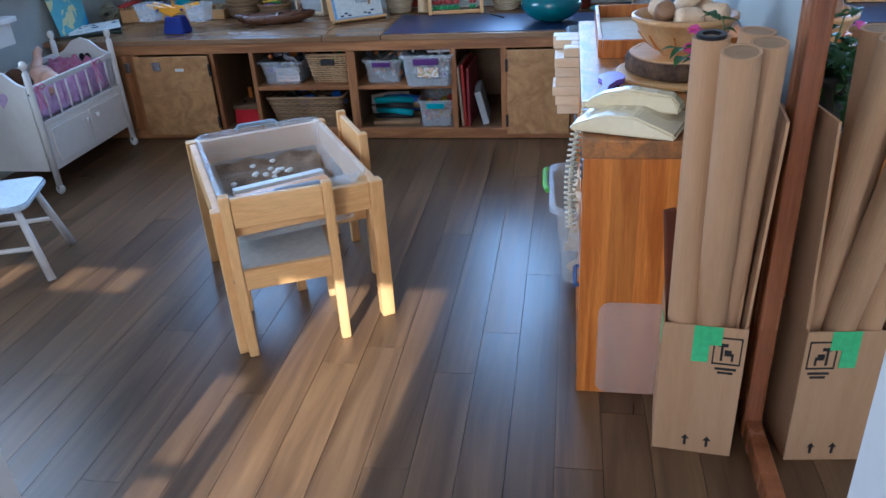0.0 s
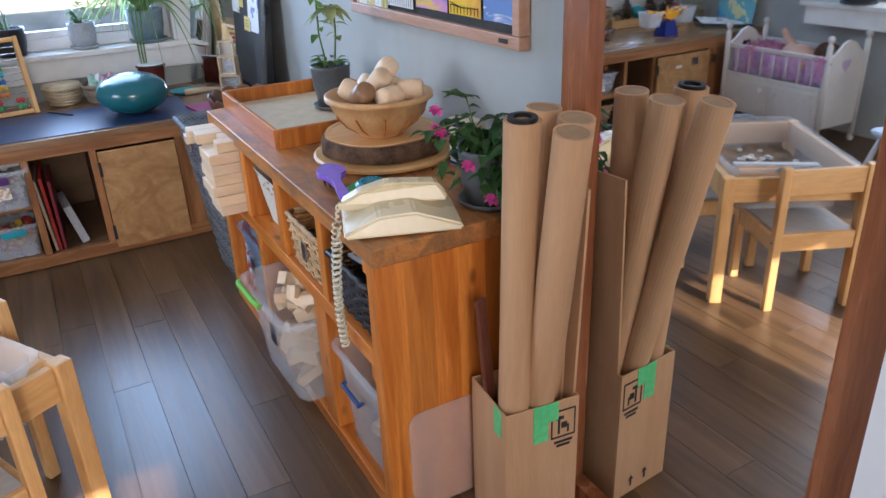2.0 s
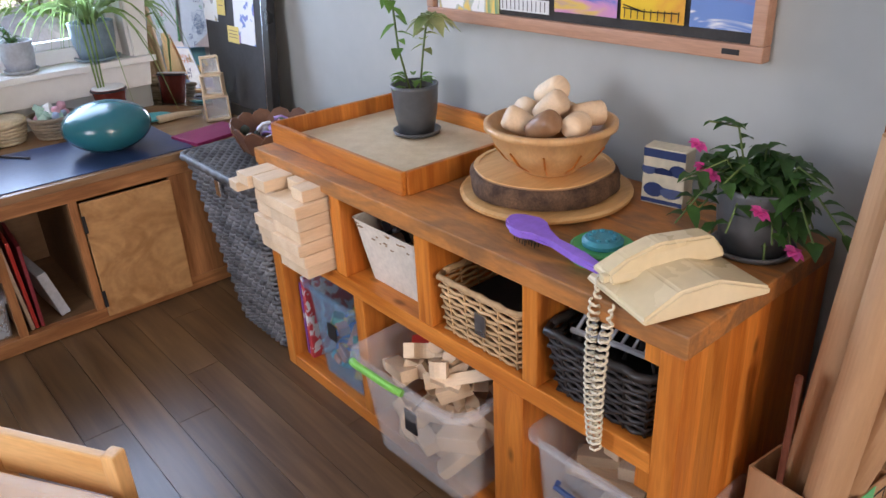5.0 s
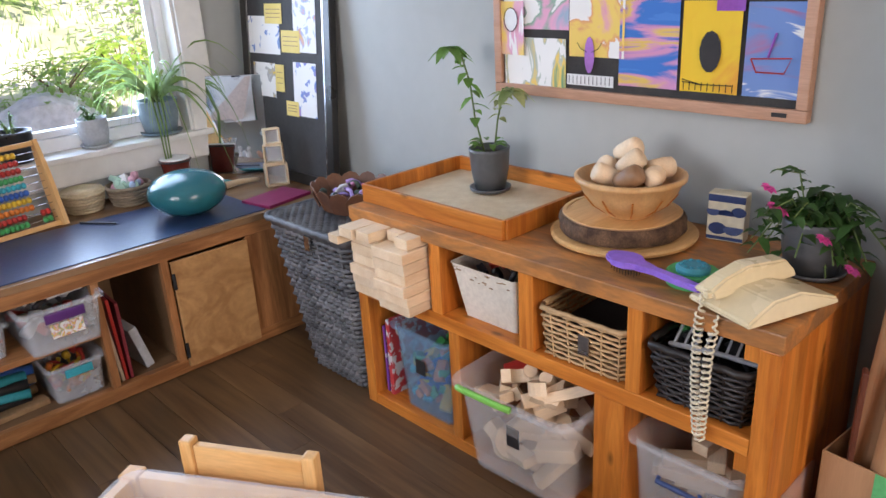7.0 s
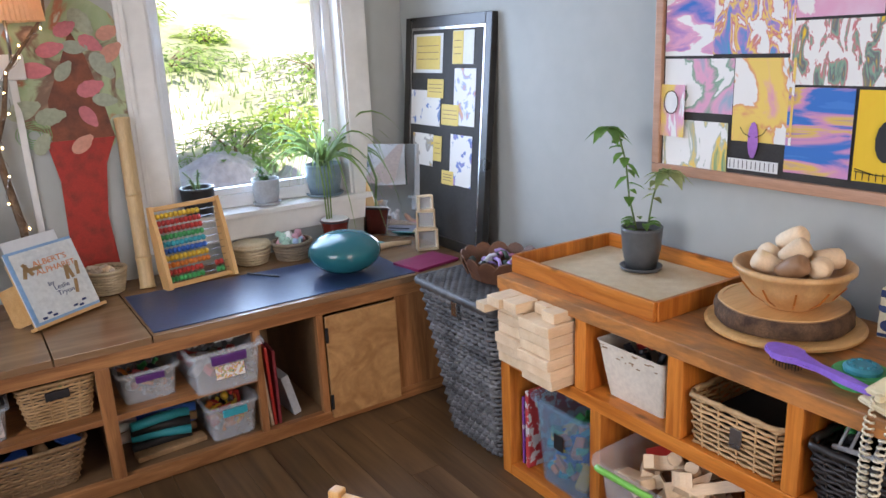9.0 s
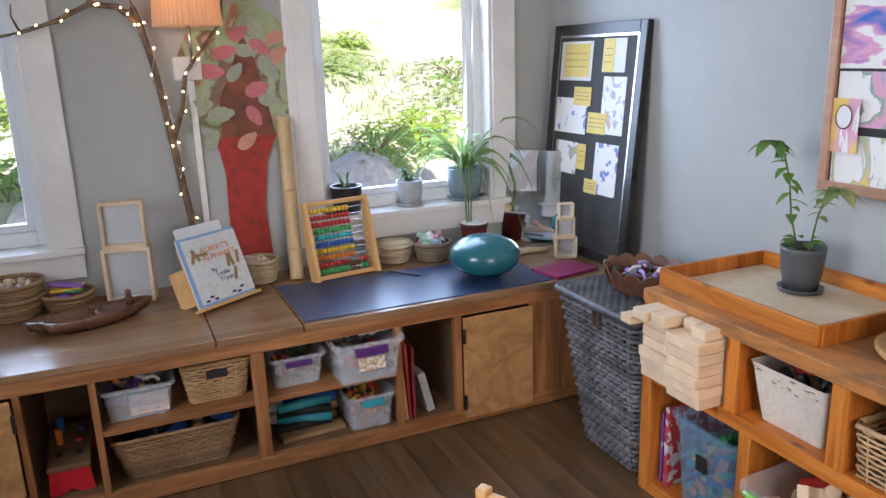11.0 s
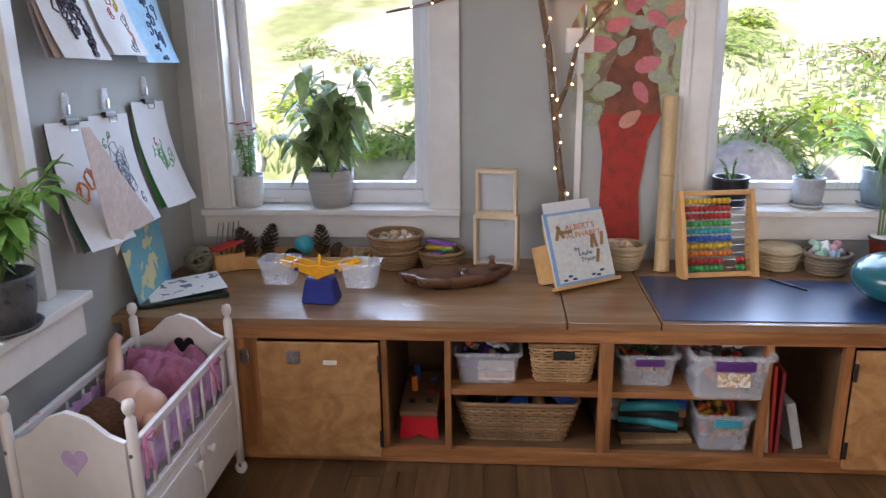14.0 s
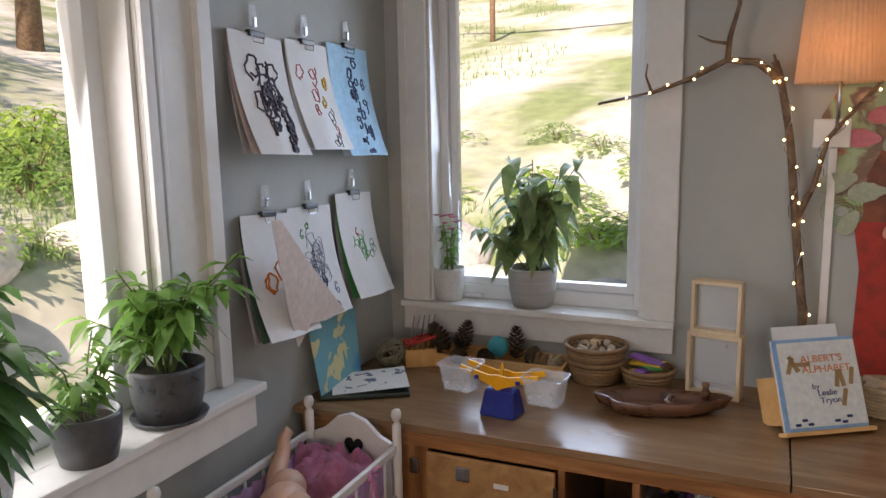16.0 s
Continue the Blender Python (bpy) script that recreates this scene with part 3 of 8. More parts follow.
MLEAF = leafy("mid_green_leaf", (0.085, 0.19, 0.04), (0.15, 0.30, 0.065))
VLEAF = leafy("variegated_leaf", (0.08, 0.16, 0.05), (0.42, 0.46, 0.20))
PINK = leafy("pink_petal", (0.65, 0.06, 0.28), (0.78, 0.12, 0.40), 0.2)
WICKER = mat("natural_wicker", (0.42, 0.25, 0.11), (0.56, 0.36, 0.18), 0.6, 9, bump=0.2, island=0.2, fine=0.15)
WICKER_D = mat("brown_wicker", (0.24, 0.135, 0.062), (0.36, 0.22, 0.11), 0.6, 9, bump=0.2, island=0.25, fine=0.15)
WICKER_G = mat("grey_woven_rope", (0.085, 0.087, 0.092), (0.17, 0.17, 0.175), 0.55, 12, bump=0.25, island=0.35, fine=0.2)
WICKER_B = mat("black_woven_plastic", (0.016, 0.014, 0.014), (0.035, 0.030, 0.028), 0.4, 9, bump=0.15, island=0.2)


def pot(parent, r, h, material, taper=0.72, saucer=True, soil=True, z=0.0):
    if saucer:
        part("saucer", lathe([(r * 0.7, z), (r * 0.98, z + 0.004), (r * 1.04, z + 0.014), (r * 0.98, z + 0.014), (r * 0.8, z + 0.006)], 28), material, parent, smooth=True)
        z += 0.007
    part("pot", lathe([(r * taper, z), (r * (taper + 1) / 2 * 1.06, z + h * 0.45), (r, z + h * 0.92), (r * 1.02, z + h), (r * 0.93, z + h), (r * 0.9, z + h * 0.85)], 32), material, parent, smooth=True)
    if soil:
        part("soil", lathe([(0.0, z + h * 0.86), (r * 0.5, z + h * 0.87), (r * 0.92, z + h * 0.84)], 20, wobble=0.05), SOIL, parent)
    return z + h * 0.85


def ring_path(w, d, r, k, z, wave=0.0, phase=0, steps=72, ox=0.0, oy=0.0):
    base = [Vector((x * k, y * k, 0)) for x, y in rounded(w, d, r, 6)]
    seg = [(base[i], base[(i + 1) % len(base)]) for i in range(len(base))]
    lens = [(b - a).length for a, b in seg]
    total, out = sum(lens), []
    for i in range(steps + 1):
        s = total * (i % steps) / steps
        for (a, b), ln in zip(seg, lens):
            if s <= ln and ln > 0:
                p = a.lerp(b, s / ln)
                nrm = Vector(((b - a).y, -(b - a).x, 0)).normalized()
                out.append(p + nrm * wave * (1 if (i + phase) % 2 else -1) + Vector((ox, oy, z)))
                break
            s -= ln
    return out


def woven(parent, w, d, h, taper, material, r=0.03, strand=0.005, gap=0.012, steps=56, name="weave", shift=(0, 0), wave=0.75):
    """A woven basket wall of strands that pass in and out of the stakes, with a braided rim and a floor."""
    bm = bmesh.new()
    rows = int(h / gap)
    for i in range(rows):
        f = (i + 0.5) / rows
        tube(ring_path(w, d, r, taper + (1 - taper) * f, h * f, strand * wave, i, steps, shift[0] * (1 - f), shift[1] * (1 - f)), strand, 5, bm)
    part(name, bm, material, parent, smooth=True)
    bm = bmesh.new()
    lo, hi = ring_path(w, d, r, taper, 0, 0, 0, steps, *shift), ring_path(w, d, r, 1, h, 0, 0, steps)
    for i in range(0, steps, 2):
        tube([lo[i], hi[i]], strand * 0.7, 4, bm)
    part("stakes", bm, material, parent)
    part("rim", tube(ring_path(w, d, r, 1.0, h, strand * 0.5, 0, steps), strand * 1.7, 6), material, parent, smooth=True)
    part("base", plate([(x * taper + shift[0], y * taper + shift[1]) for x, y in rounded(w * 0.97, d * 0.97, r)], 0.006), material, parent)
    # black sheet halfway up imitates the shaded hollow of the basket
    part("inside_shade", plate([(x * (taper + 1) / 2, y * (taper + 1) / 2) for x, y in rounded(w * 0.94, d * 0.94, r)], 0.004, m=pose(0, 0, h * 0.5)), INK_AND_SHADE, parent, "black sheet standing in for the shade inside the basket")


def bits(n, w, d, z, colours, size, parent_name, label, m, group, kinds=(0, 1, 2)):
    """Loose small toys heaped in a container, each a thing."""
    r = random.Random(len(label) * 31 + n)
    for i in range(n):
        c = colours[r.randrange(len(colours))]
        s = size * r.uniform(0.6, 1.25)
        k = kinds[r.randrange(len(kinds))]
        if k == 0:
            bm = Bx((-s, -s * 0.5, -s * 0.35, s, s * 0.5, s * 0.35), bev=s * 0.12)
        elif k == 1:
            bm = lathe([(0, -s * 0.5), (s * 0.4, -s * 0.45), (s * 0.5, 0), (s * 0.4, s * 0.45), (0, s * 0.5)], 10)
        else:
            bm = tube([(-s, 0, 0), (-s * 0.3, 0, s * 0.35), (s * 0.5, 0, s * 0.2), (s, 0, -s * 0.2)], s * 0.22, 7)
        zz = z + s * 0.5 + r.uniform(0, size)
        solid(parent_name, bm, c, label, "toy", m=m @ pose(r.uniform(-w, w) * 0.5, r.uniform(-d, d) * 0.5, zz, r.uniform(-40, 40), r.uniform(-40, 40), r.uniform(0, 360)), group=group, smooth=k > 0)


def wooden_tray():
    t = thing("wooden_tray", "honey coloured wooden tray with a pale base", "tray", pose(0.548, 2.765, 0.6855, rz=-0.5))
    w, d, h = 0.42, 0.58, 0.055
    part("base", Bx((-w / 2 + 0.014, -d / 2 + 0.014, 0.004, w / 2 - 0.014, d / 2 - 0.014, 0.012), bev=0), BIRCH, t, "pale plywood base")
    for s in (-1, 1):
        part("long_side", Bx((s * w / 2 - 0.0065, -d / 2, 0, s * w / 2 + 0.0065, d / 2, h), bev=0.003), PINE_Y, t)
        part("short_side", Bx((-w / 2 + 0.007, s * d / 2 - 0.0065, 0, w / 2 - 0.007, s * d / 2 + 0.0065, h), bev=0.003), PINE, t)


wooden_tray()


def vine_plant():
    t = thing("potted_plant", "spindly speckled-leaf plant in a grey pot on a tray", "plant", pose(0.622, 2.785, 0.698))
    z = pot(t, 0.062, 0.128, GREYPOT, 0.74)
    r = random.Random(5)
    for top, pts in ((0.43, [(0.0, 0.02, z), (-0.01, 0.045, 0.22), (0.0, 0.07, 0.32), (-0.015, 0.085, 0.40), (-0.05, 0.10, 0.43)]),
                     (0.34, [(0.01, -0.01, z), (0.02, -0.02, 0.22), (0.01, -0.05, 0.29), (-0.01, -0.08, 0.32), (-0.03, -0.12, 0.32)])):
        part("stem", tube(pts, 0.0028, 6), STEM, t, smooth=True)
        bm = bmesh.new()
        for p, q in zip(pts[1:], pts[2:]):
            for k in range(5):
                c = Vector(p).lerp(Vector(q), k / 5)
                a = r.uniform(0, 6.28)
                leaf(bm, c, (math.cos(a), math.sin(a), r.uniform(-0.5, 0.25)), r.uniform(0.035, 0.06), r.uniform(0.02, 0.034), 0.4)
        for k in range(6):
            a = k * 1.1
            leaf(bm, pts[-1], (math.cos(a), math.sin(a), -0.1), 0.07, 0.042, 0.5)
        part("leaves", bm, VLEAF if top < 0.4 else MLEAF, t, "green leaves with pale speckles", smooth=True)
    bm = bmesh.new()
    for k in range(26):
        a = r.uniform(0, 6.28)
        leaf(bm, (0.03 * math.cos(a), 0.03 * math.sin(a), z + r.uniform(0, 0.04)), (math.cos(a), math.sin(a), 0.5), 0.04, 0.018, 0.5)
    part("leaves", bm, MLEAF, t, smooth=True)


vine_plant()


def board_stack():
    BARK = mat("bark", (0.05, 0.026, 0.016), (0.16, 0.09, 0.05), 0.9, 26, bump=0.8, fine=0.3)
    SLAB = mat("slab_heartwood", (0.25, 0.13, 0.065), (0.34, 0.19, 0.10), 0.4, 7, bump=0.08, fine=0.12, distort=2)
    p = solid("round_board", lathe([(0.163, 0), (0.183, 0.006), (0.185, 0.013), (0.178, 0.017), (0.0, 0.015)], 48), LATT_H, "round pale wooden board lying on the shelf", "board", m=pose(0.557, 2.266, 0.6855), smooth=False)
    s = thing("log_slice", "round log slice with bark edge on a wooden board", "board", pose(0.557, 2.27, 0.7025))
    part("wood", lathe([(0.145, 0), (0.148, 0.0485), (0.0, 0.0495)], 48, wobble=0.05), SLAB, s)
    part("sapwood_ring", lathe([(0.137, 0.0493), (0.137, 0.0508), (0.147, 0.0505), (0.1475, 0.0487), (0.137, 0.0488)], 48, wobble=0.05), LATT_H, s, "pale sapwood edge")
    part("bark_edge", lathe([(0.1455, 0.0), (0.157, 0.005), (0.156, 0.02), (0.1575, 0.032), (0.154, 0.042), (0.150, 0.0455)], 72, wobble=0.06), BARK, s, "rough dark bark", smooth=True)
    b = thing("wooden_bowl", "wide turned wooden bowl heaped with wooden pieces", "bowl", pose(0.54, 2.24, 0.7525))
    b.scale = (1.07, 1.07, 1.07)
    BOWL = mat("bowl_wood", (0.52, 0.27, 0.105), (0.64, 0.38, 0.17), 0.35, 5, (4, 4, 1), 0.06, fine=0.1)
    part("bowl_body", lathe([(0.052, 0), (0.055, 0.006), (0.085, 0.028), (0.108, 0.058), (0.118, 0.082), (0.127, 0.086), (0.127, 0.096), (0.118, 0.098), (0.105, 0.07), (0.07, 0.03), (0, 0.02)], 48), BOWL, b, smooth=True)
    for k in range(10):
        a = k * math.pi / 5
        part("groove", tube([(0.058 * math.cos(a), 0.058 * math.sin(a), 0.009), (0.0865 * math.cos(a), 0.0865 * math.sin(a), 0.028), (0.1088 * math.cos(a), 0.1088 * math.sin(a), 0.057)], 0.0022, 5), PINE, b)
    r = random.Random(11)
    spots = [(0.0, 0.0, 0.075), (0.055, 0.02, 0.10), (-0.05, 0.03, 0.10), (0.0, -0.06, 0.10), (0.01, 0.06, 0.10), (-0.055, -0.03, 0.105), (0.06, -0.04, 0.105), (0.0, 0.0, 0.125), (0.035, 0.03, 0.145)]
    shape = [(0, -0.034), (0.019, -0.033), (0.023, -0.02), (0.026, 0.01), (0.025, 0.028), (0.02, 0.034), (0, 0.034)]
    for i, (x, y, z) in enumerate(spots):
        solid("wooden_cup", lathe(shape, 20), BEECH if i % 5 else SLAB, "chunky turned wooden piece in the bowl", "toy", m=pose(0.54 + x * 1.08, 2.24 + y * 1.08, 0.757 + z, r.uniform(50, 110), r.uniform(-30, 30), r.uniform(0, 360)), group="wooden pieces in the bowl", smooth=True)


board_stack()


def hairbrush():
    PUR = mat("purple_plastic", (0.24, 0.12, 0.55), (0.29, 0.16, 0.62), 0.35, 8, bump=0.02)
    b = thing("hairbrush", "purple plastic hairbrush lying on the shelf", "brush", pose(0.354, 2.127, 0.686, rz=-102))
    b.scale = (0.87, 1.0, 1.0)
    out = [(0.062 * math.cos(a), 0.034 * math.sin(a)) for a in [math.pi * (0.12 + 1.76 * i / 20) for i in range(21)]]
    out += [(0.10, -0.008), (0.18, -0.011), (0.24, -0.010), (0.247, 0), (0.24, 0.010), (0.18, 0.011), (0.10, 0.008)]
    bm = plate(out, 0.014, m=pose(0, 0, 0.022))
    bmesh.ops.bevel(bm, geom=list(bm.edges), offset=0.004, segments=2, affect='EDGES')
    part("brush_body", bm, PUR, b)
    part("pad", plate([(0.05 * math.cos(i * 0.4), 0.026 * math.sin(i * 0.4)) for i in range(16)], 0.004, m=pose(0, 0, 0.0175)), BLACK, b)
    bm = bmesh.new()
    for i in range(-4, 5):
        for j in range(-2, 3):
            if (i / 4.6) ** 2 + (j / 2.6) ** 2 < 1:
                tube([(i * 0.01, j * 0.009, 0.018), (i * 0.01, j * 0.009, 0.001)], 0.0009, 4, bm)
    part("bristles", bm, BLACK, b)
    t = solid("tape_roll", lathe([(0.034, 0), (0.056, 0), (0.057, 0.024), (0.052, 0.028), (0.034, 0.026), (0.034, 0.0)], 36), mat("green_roll", (0.05, 0.33, 0.10), (0.07, 0.40, 0.13), 0.4), "roll of green tape on the shelf", "tape", m=pose(0.395, 1.985, 0.686))
    f = thing("round_timer", "round teal lid resting in a tape roll", "lid", pose(0.395, 1.985, 0.7125))
    TE = mat("teal_plastic", (0.03, 0.22, 0.28), (0.05, 0.28, 0.34), 0.4, 8)
    part("lid_body", lathe([(0.036, 0), (0.037, 0.008), (0.031, 0.014), (0, 0.015)], 28), TE, f)
    for k in range(9):
        a = k * 0.7
        part("knob", lathe([(0.0045, 0.0135), (0.0045, 0.0175), (0, 0.0185)], 8, m=pose(0.022 * math.cos(a), 0.022 * math.sin(a), 0)), TE, f)


hairbrush()


def telephone():
    CREAM = mat("cream_plastic", (0.70, 0.575, 0.35), (0.74, 0.62, 0.40), 0.28, 5, bump=0.02, fine=0.04)
    CORD = mat("cream_cord", (0.68, 0.61, 0.45), (0.73, 0.66, 0.50), 0.35, 5, bump=0.02, fine=0.04)
    p = thing("telephone", "old cream desk telephone with a coiled cord hanging down", "telephone", pose(0.384, 1.83, 0.686, rz=-20))
    p.scale = (0.89, 0.9, 0.95)

    def wedge(pr, y0, y1, inset):
        bm = bmesh.new()
        a = [bm.verts.new((x, y0, z)) for x, z in pr]
        b = [bm.verts.new((x, y1, z)) for x, z in pr]
        bm.faces.new(a)
        bm.faces.new(b[::-1])
        for i in range(len(pr)):
            bm.faces.new((a[i], a[(i + 1) % len(pr)], b[(i + 1) % len(pr)], b[i]))
        mx = max(z for x, z in pr)
        for v in a + b:
            if v.co.z > mx * 0.5:
                v.co.y += inset if v.co.y < (y0 + y1) / 2 else -inset
        bmesh.ops.bevel(bm, geom=list(bm.edges), offset=0.005, segments=3, affect='EDGES')
        return bm
    part("base", wedge([(-0.13, 0.004), (0.135, 0.004), (0.135, 0.018), (0.03, 0.048), (-0.05, 0.044), (-0.13, 0.016)], -0.095, 0.09, 0.012), CREAM, p)
    part("handset", wedge([(-0.128, 0.03), (0.118, 0.036), (0.118, 0.05), (0.095, 0.074), (-0.02, 0.082), (-0.085, 0.066), (-0.128, 0.044)], 0.005, 0.082, 0.016), CREAM, p, "cream handset resting on the base")
    part("foot", Bx((-0.12, -0.08, 0, 0.12, 0.08, 0.004), bev=0.001), BLACK, p)
    part("socket", Bx((-0.137, 0.02, 0.03, -0.122, 0.036, 0.044), bev=0.003), CREAM, p)
    # the cord: two coils that meet in a loop
    path = []
    top1, bot, top2 = Vector((-0.137, 0.028, 0.036)), Vector((-0.152, -0.005, -0.295)), Vector((-0.138, -0.012, 0.004))
    for i in range(241):
        f = i / 240
        if f < 0.55:
            c = top1.lerp(bot, f / 0.55) + Vector((-0.012 * math.sin(math.pi * f / 0.55), 0.010, 0))
        else:
            g = (f - 0.55) / 0.45
            c = bot.lerp(top2, g) + Vector((-0.012 * math.sin(math.pi * g), -0.006 * math.sin(math.pi * min(1, g * 1.4)), -0.0))
        a = f * 2 * math.pi * 46
        loose = 0.35 if f < 0.06 or f > 0.95 else 1.0
        for q in range(6):
            aa = a + q * 2 * math.pi * 46 / 240 / 6
            path.append(c + loose * 0.0094 * Vector((math.cos(aa), math.sin(aa), 0)) + Vector((0, 0, 0)))
    part("coiled_cord", tube(path, 0.0027, 5), CORD, p, "coiled cream cord", smooth=True)


telephone()


def flower_plant():
    t = thing("flowering_plant", "trailing plant with pink flowers in a dark grey pot", "plant", pose(0.60, 1.815, 0.686))
    z = pot(t, 0.07, 0.12, GREYPOT, 0.78)
    r = random.Random(21)
    bm, sm = bmesh.new(), bmesh.new()
    tips = []
    for k in range(34):
        a, out, hgt = r.uniform(0, 6.28), r.uniform(0.06, 0.17), r.uniform(-0.10, 0.06)
        if k == 7:
            a, out, hgt = 2.4, 0.10, 0.13
        if math.cos(a) > 0.2:
            out *= 0.55
        pts = [Vector((0.02 * math.cos(a), 0.02 * math.sin(a), z)), Vector((out * 0.5 * math.cos(a), out * 0.5 * math.sin(a), z + 0.04 + max(0.0, hgt) * 0.6)), Vector((out * math.cos(a), out * math.sin(a), z + hgt))]
        tube(pts, 0.0018, 5, sm)
        tips.append(pts[-1])
        for q in range(9):
            f = 0.25 + 0.75 * q / 9
            c = pts[0].lerp(pts[1], f * 2) if f < 0.5 else pts[1].lerp(pts[2], f * 2 - 1)
            b = r.uniform(0, 6.28)
            leaf(bm, c, (math.cos(b), math.sin(b), r.uniform(-0.2, 0.5)), r.uniform(0.028, 0.05), r.uniform(0.017, 0.028), 0.5)
    part("stalk", sm, STEM, t)
    part("leaves", bm, DLEAF, t, "small dark green leaves", smooth=True)
    for c in [Vector((-0.085, 0.075, 0.20)), Vector((-0.095, 0.055, 0.165)), Vector((-0.085, 0.045, 0.155)), Vector((-0.08, -0.045, 0.11)), Vector((-0.06, -0.10, 0.05))]:
        bm = bmesh.new()
        for k in range(6):
            a = k * 1.047
            leaf(bm, c, (math.cos(a) - 0.5, math.sin(a), 0.5 * math.sin(a)), 0.02, 0.018, 0.1)
        part("flower", bm, PINK, t, "bright pink flower", smooth=True)


flower_plant()
TIN = thing("painted_tin", "small box painted with dark blue leaves on cream", "box", pose(0.683, 2.05, 0.686, rz=9))
part("box_body", Bx((-0.022, -0.045, 0, 0.022, 0.045, 0.12), bev=0.003), mat("cream_card", (0.62, 0.55, 0.40), (0.68, 0.61, 0.46), 0.5, 6), TIN)
NAVY = mat("navy_print", (0.012, 0.03, 0.11), (0.02, 0.045, 0.15), 0.5, 8)
for k, (y, z, s) in enumerate(((-0.02, 0.035, 0.024), (0.018, 0.032, 0.022), (0.0, 0.07, 0.02), (0.03, 0.075, 0.017), (-0.03, 0.078, 0.018))):
    part("print", plate([(s * math.cos(i * 0.52), s * 0.7 * math.sin(i * 0.52)) for i in range(12)], 0.0012, m=pose(-0.0225, y, z, 90 + 25 * (k % 3 - 1), 0, -90)), NAVY, TIN)
part("print", Bx((-0.0235, -0.044, 0.004, -0.0222, 0.044, 0.012), bev=0), NAVY, TIN)
part("print", Bx((-0.0235, -0.044, 0.1, -0.0222, 0.044, 0.117), bev=0), NAVY, TIN)

# blocks jutting out of the top left cubby
r6 = random.Random(6)
for col, (y0, n) in enumerate(((2.722, 6), (2.868, 6))):
    for k in range(n):
        dx = r6.uniform(-0.006, 0.006)
        x0 = (0.20 if col == 0 else 0.225) + dx * 1.8
        solid("wooden_block", Bx((0, 0, 0, 0.27, 0.132, 0.0315), bev=0.0035), BEECH, "pale rectangular wooden block stacked in the shelf cubby", "block", m=pose(x0, y0 + r6.uniform(-0.002, 0.004), 0.433 + k * 0.0325), group="stacked wooden blocks")
for x0, y0, z0, dx, dy in ((0.195, 2.865, 0.6285, 0.2, 0.062), (0.185, 2.932, 0.6285, 0.2, 0.062), (0.225, 2.735, 0.6285, 0.12, 0.055), (0.25, 2.795, 0.6285, 0.10, 0.055)):
    solid("wooden_block", Bx((0, 0, 0, dx, dy, 0.03), bev=0.002), BEECH, "pale wooden block lying on top of the stack", "block", m=pose(x0, y0, z0, rz=-2), group="stacked wooden blocks")
solid("wooden_block", Bx((0, 0, 0, 0.15, 0.05, 0.026), bev=0.002), BEECH, "pale wooden block jutting out of the stack", "block", m=pose(0.185, 3.004, 0.597, rz=-4), group="stacked wooden blocks")


def white_bin():
    b = thing("white_bin", "tapered off-white wooden bin of small toys in a cubby", "bin", pose(0.45, 2.53, 0.4325, rz=90))
    CREAMW = mat("worn_white_paint", (0.66, 0.60, 0.50), (0.72, 0.67, 0.58), 0.6, 9, bump=0.15, fine=0.1)
    part("bin_body", tub(0.235, 0.30, 0.165, 0.80, 0.012, 0.008, 0.0015), CREAMW, b)
    bm = bmesh.new()
    r = random.Random(2)
    for k in range(16):
        x, z = r.uniform(-0.1, 0.1), r.uniform(0.115, 0.155)
        box(bm, x, 0.1475 - (0.165 - z) * 0.1, z, x + r.uniform(0.004, 0.02), 0.1495 - (0.165 - z) * 0.1, z + 0.002)
    part("wear_marks", bm, WICKER_D, b)


white_bin()
TOYC = [mat("toy_red", (0.5, 0.04, 0.03), None, 0.4), mat("toy_black", (0.02, 0.02, 0.022), None, 0.45), mat("toy_blue", (0.03, 0.12, 0.45), None, 0.4), mat("toy_green", (0.05, 0.35, 0.10), None, 0.4), mat("toy_yellow", (0.75, 0.48, 0.04), None, 0.4), BEECH, mat("toy_teal", (0.03, 0.38, 0.45), None, 0.4), mat("toy_white", (0.7, 0.7, 0.7), None, 0.4), mat("toy_purple", (0.25, 0.08, 0.40), None, 0.4), mat("toy_orange", (0.7, 0.2, 0.03), None, 0.4)]
bits(22, 0.22, 0.16, 0.115, TOYC[:2] + [TOYC[5], TOYC[1]], 0.03, "toy_piece", "small dark and red toy in the white bin", pose(0.45, 2.53, 0.4325), "toys in the white bin")

wb = thing("wicker_basket", "natural wicker basket in a shelf cubby", "basket", pose(0.445, 2.205, 0.4325, rz=90))
woven(wb, 0.25, 0.31, 0.13, 0.94, WICKER, 0.02, 0.0042, 0.013, 44)
part("tag", Bx((-0.03, 0.158, 0.045, 0.0, 0.162, 0.095), bev=0.001), STEEL, wb, "small metal tag")
bb = thing("black_basket", "black woven basket of tools in a cubby", "basket", pose(0.44, 1.908, 0.4325, rz=90))
woven(bb, 0.235, 0.31, 0.135, 0.86, WICKER_B, 0.02, 0.0050, 0.0115, 44)
bits(20, 0.2, 0.2, 0.10, [TOYC[1], TOYC[3], TOYC[2], TOYC[1]], 0.028, "toy_tool", "small dark plastic toy in the black basket", pose(0.42, 1.908, 0.4325), "toys in the black basket")
rack = thing("toy_rack", "grey plastic slatted toy rack lying in a basket", "toy", pose(0.375, 1.90, 0.575, 0, -28, 8))
GREYP = mat("grey_plastic", (0.40, 0.41, 0.42), (0.46, 0.47, 0.48), 0.4, 8)
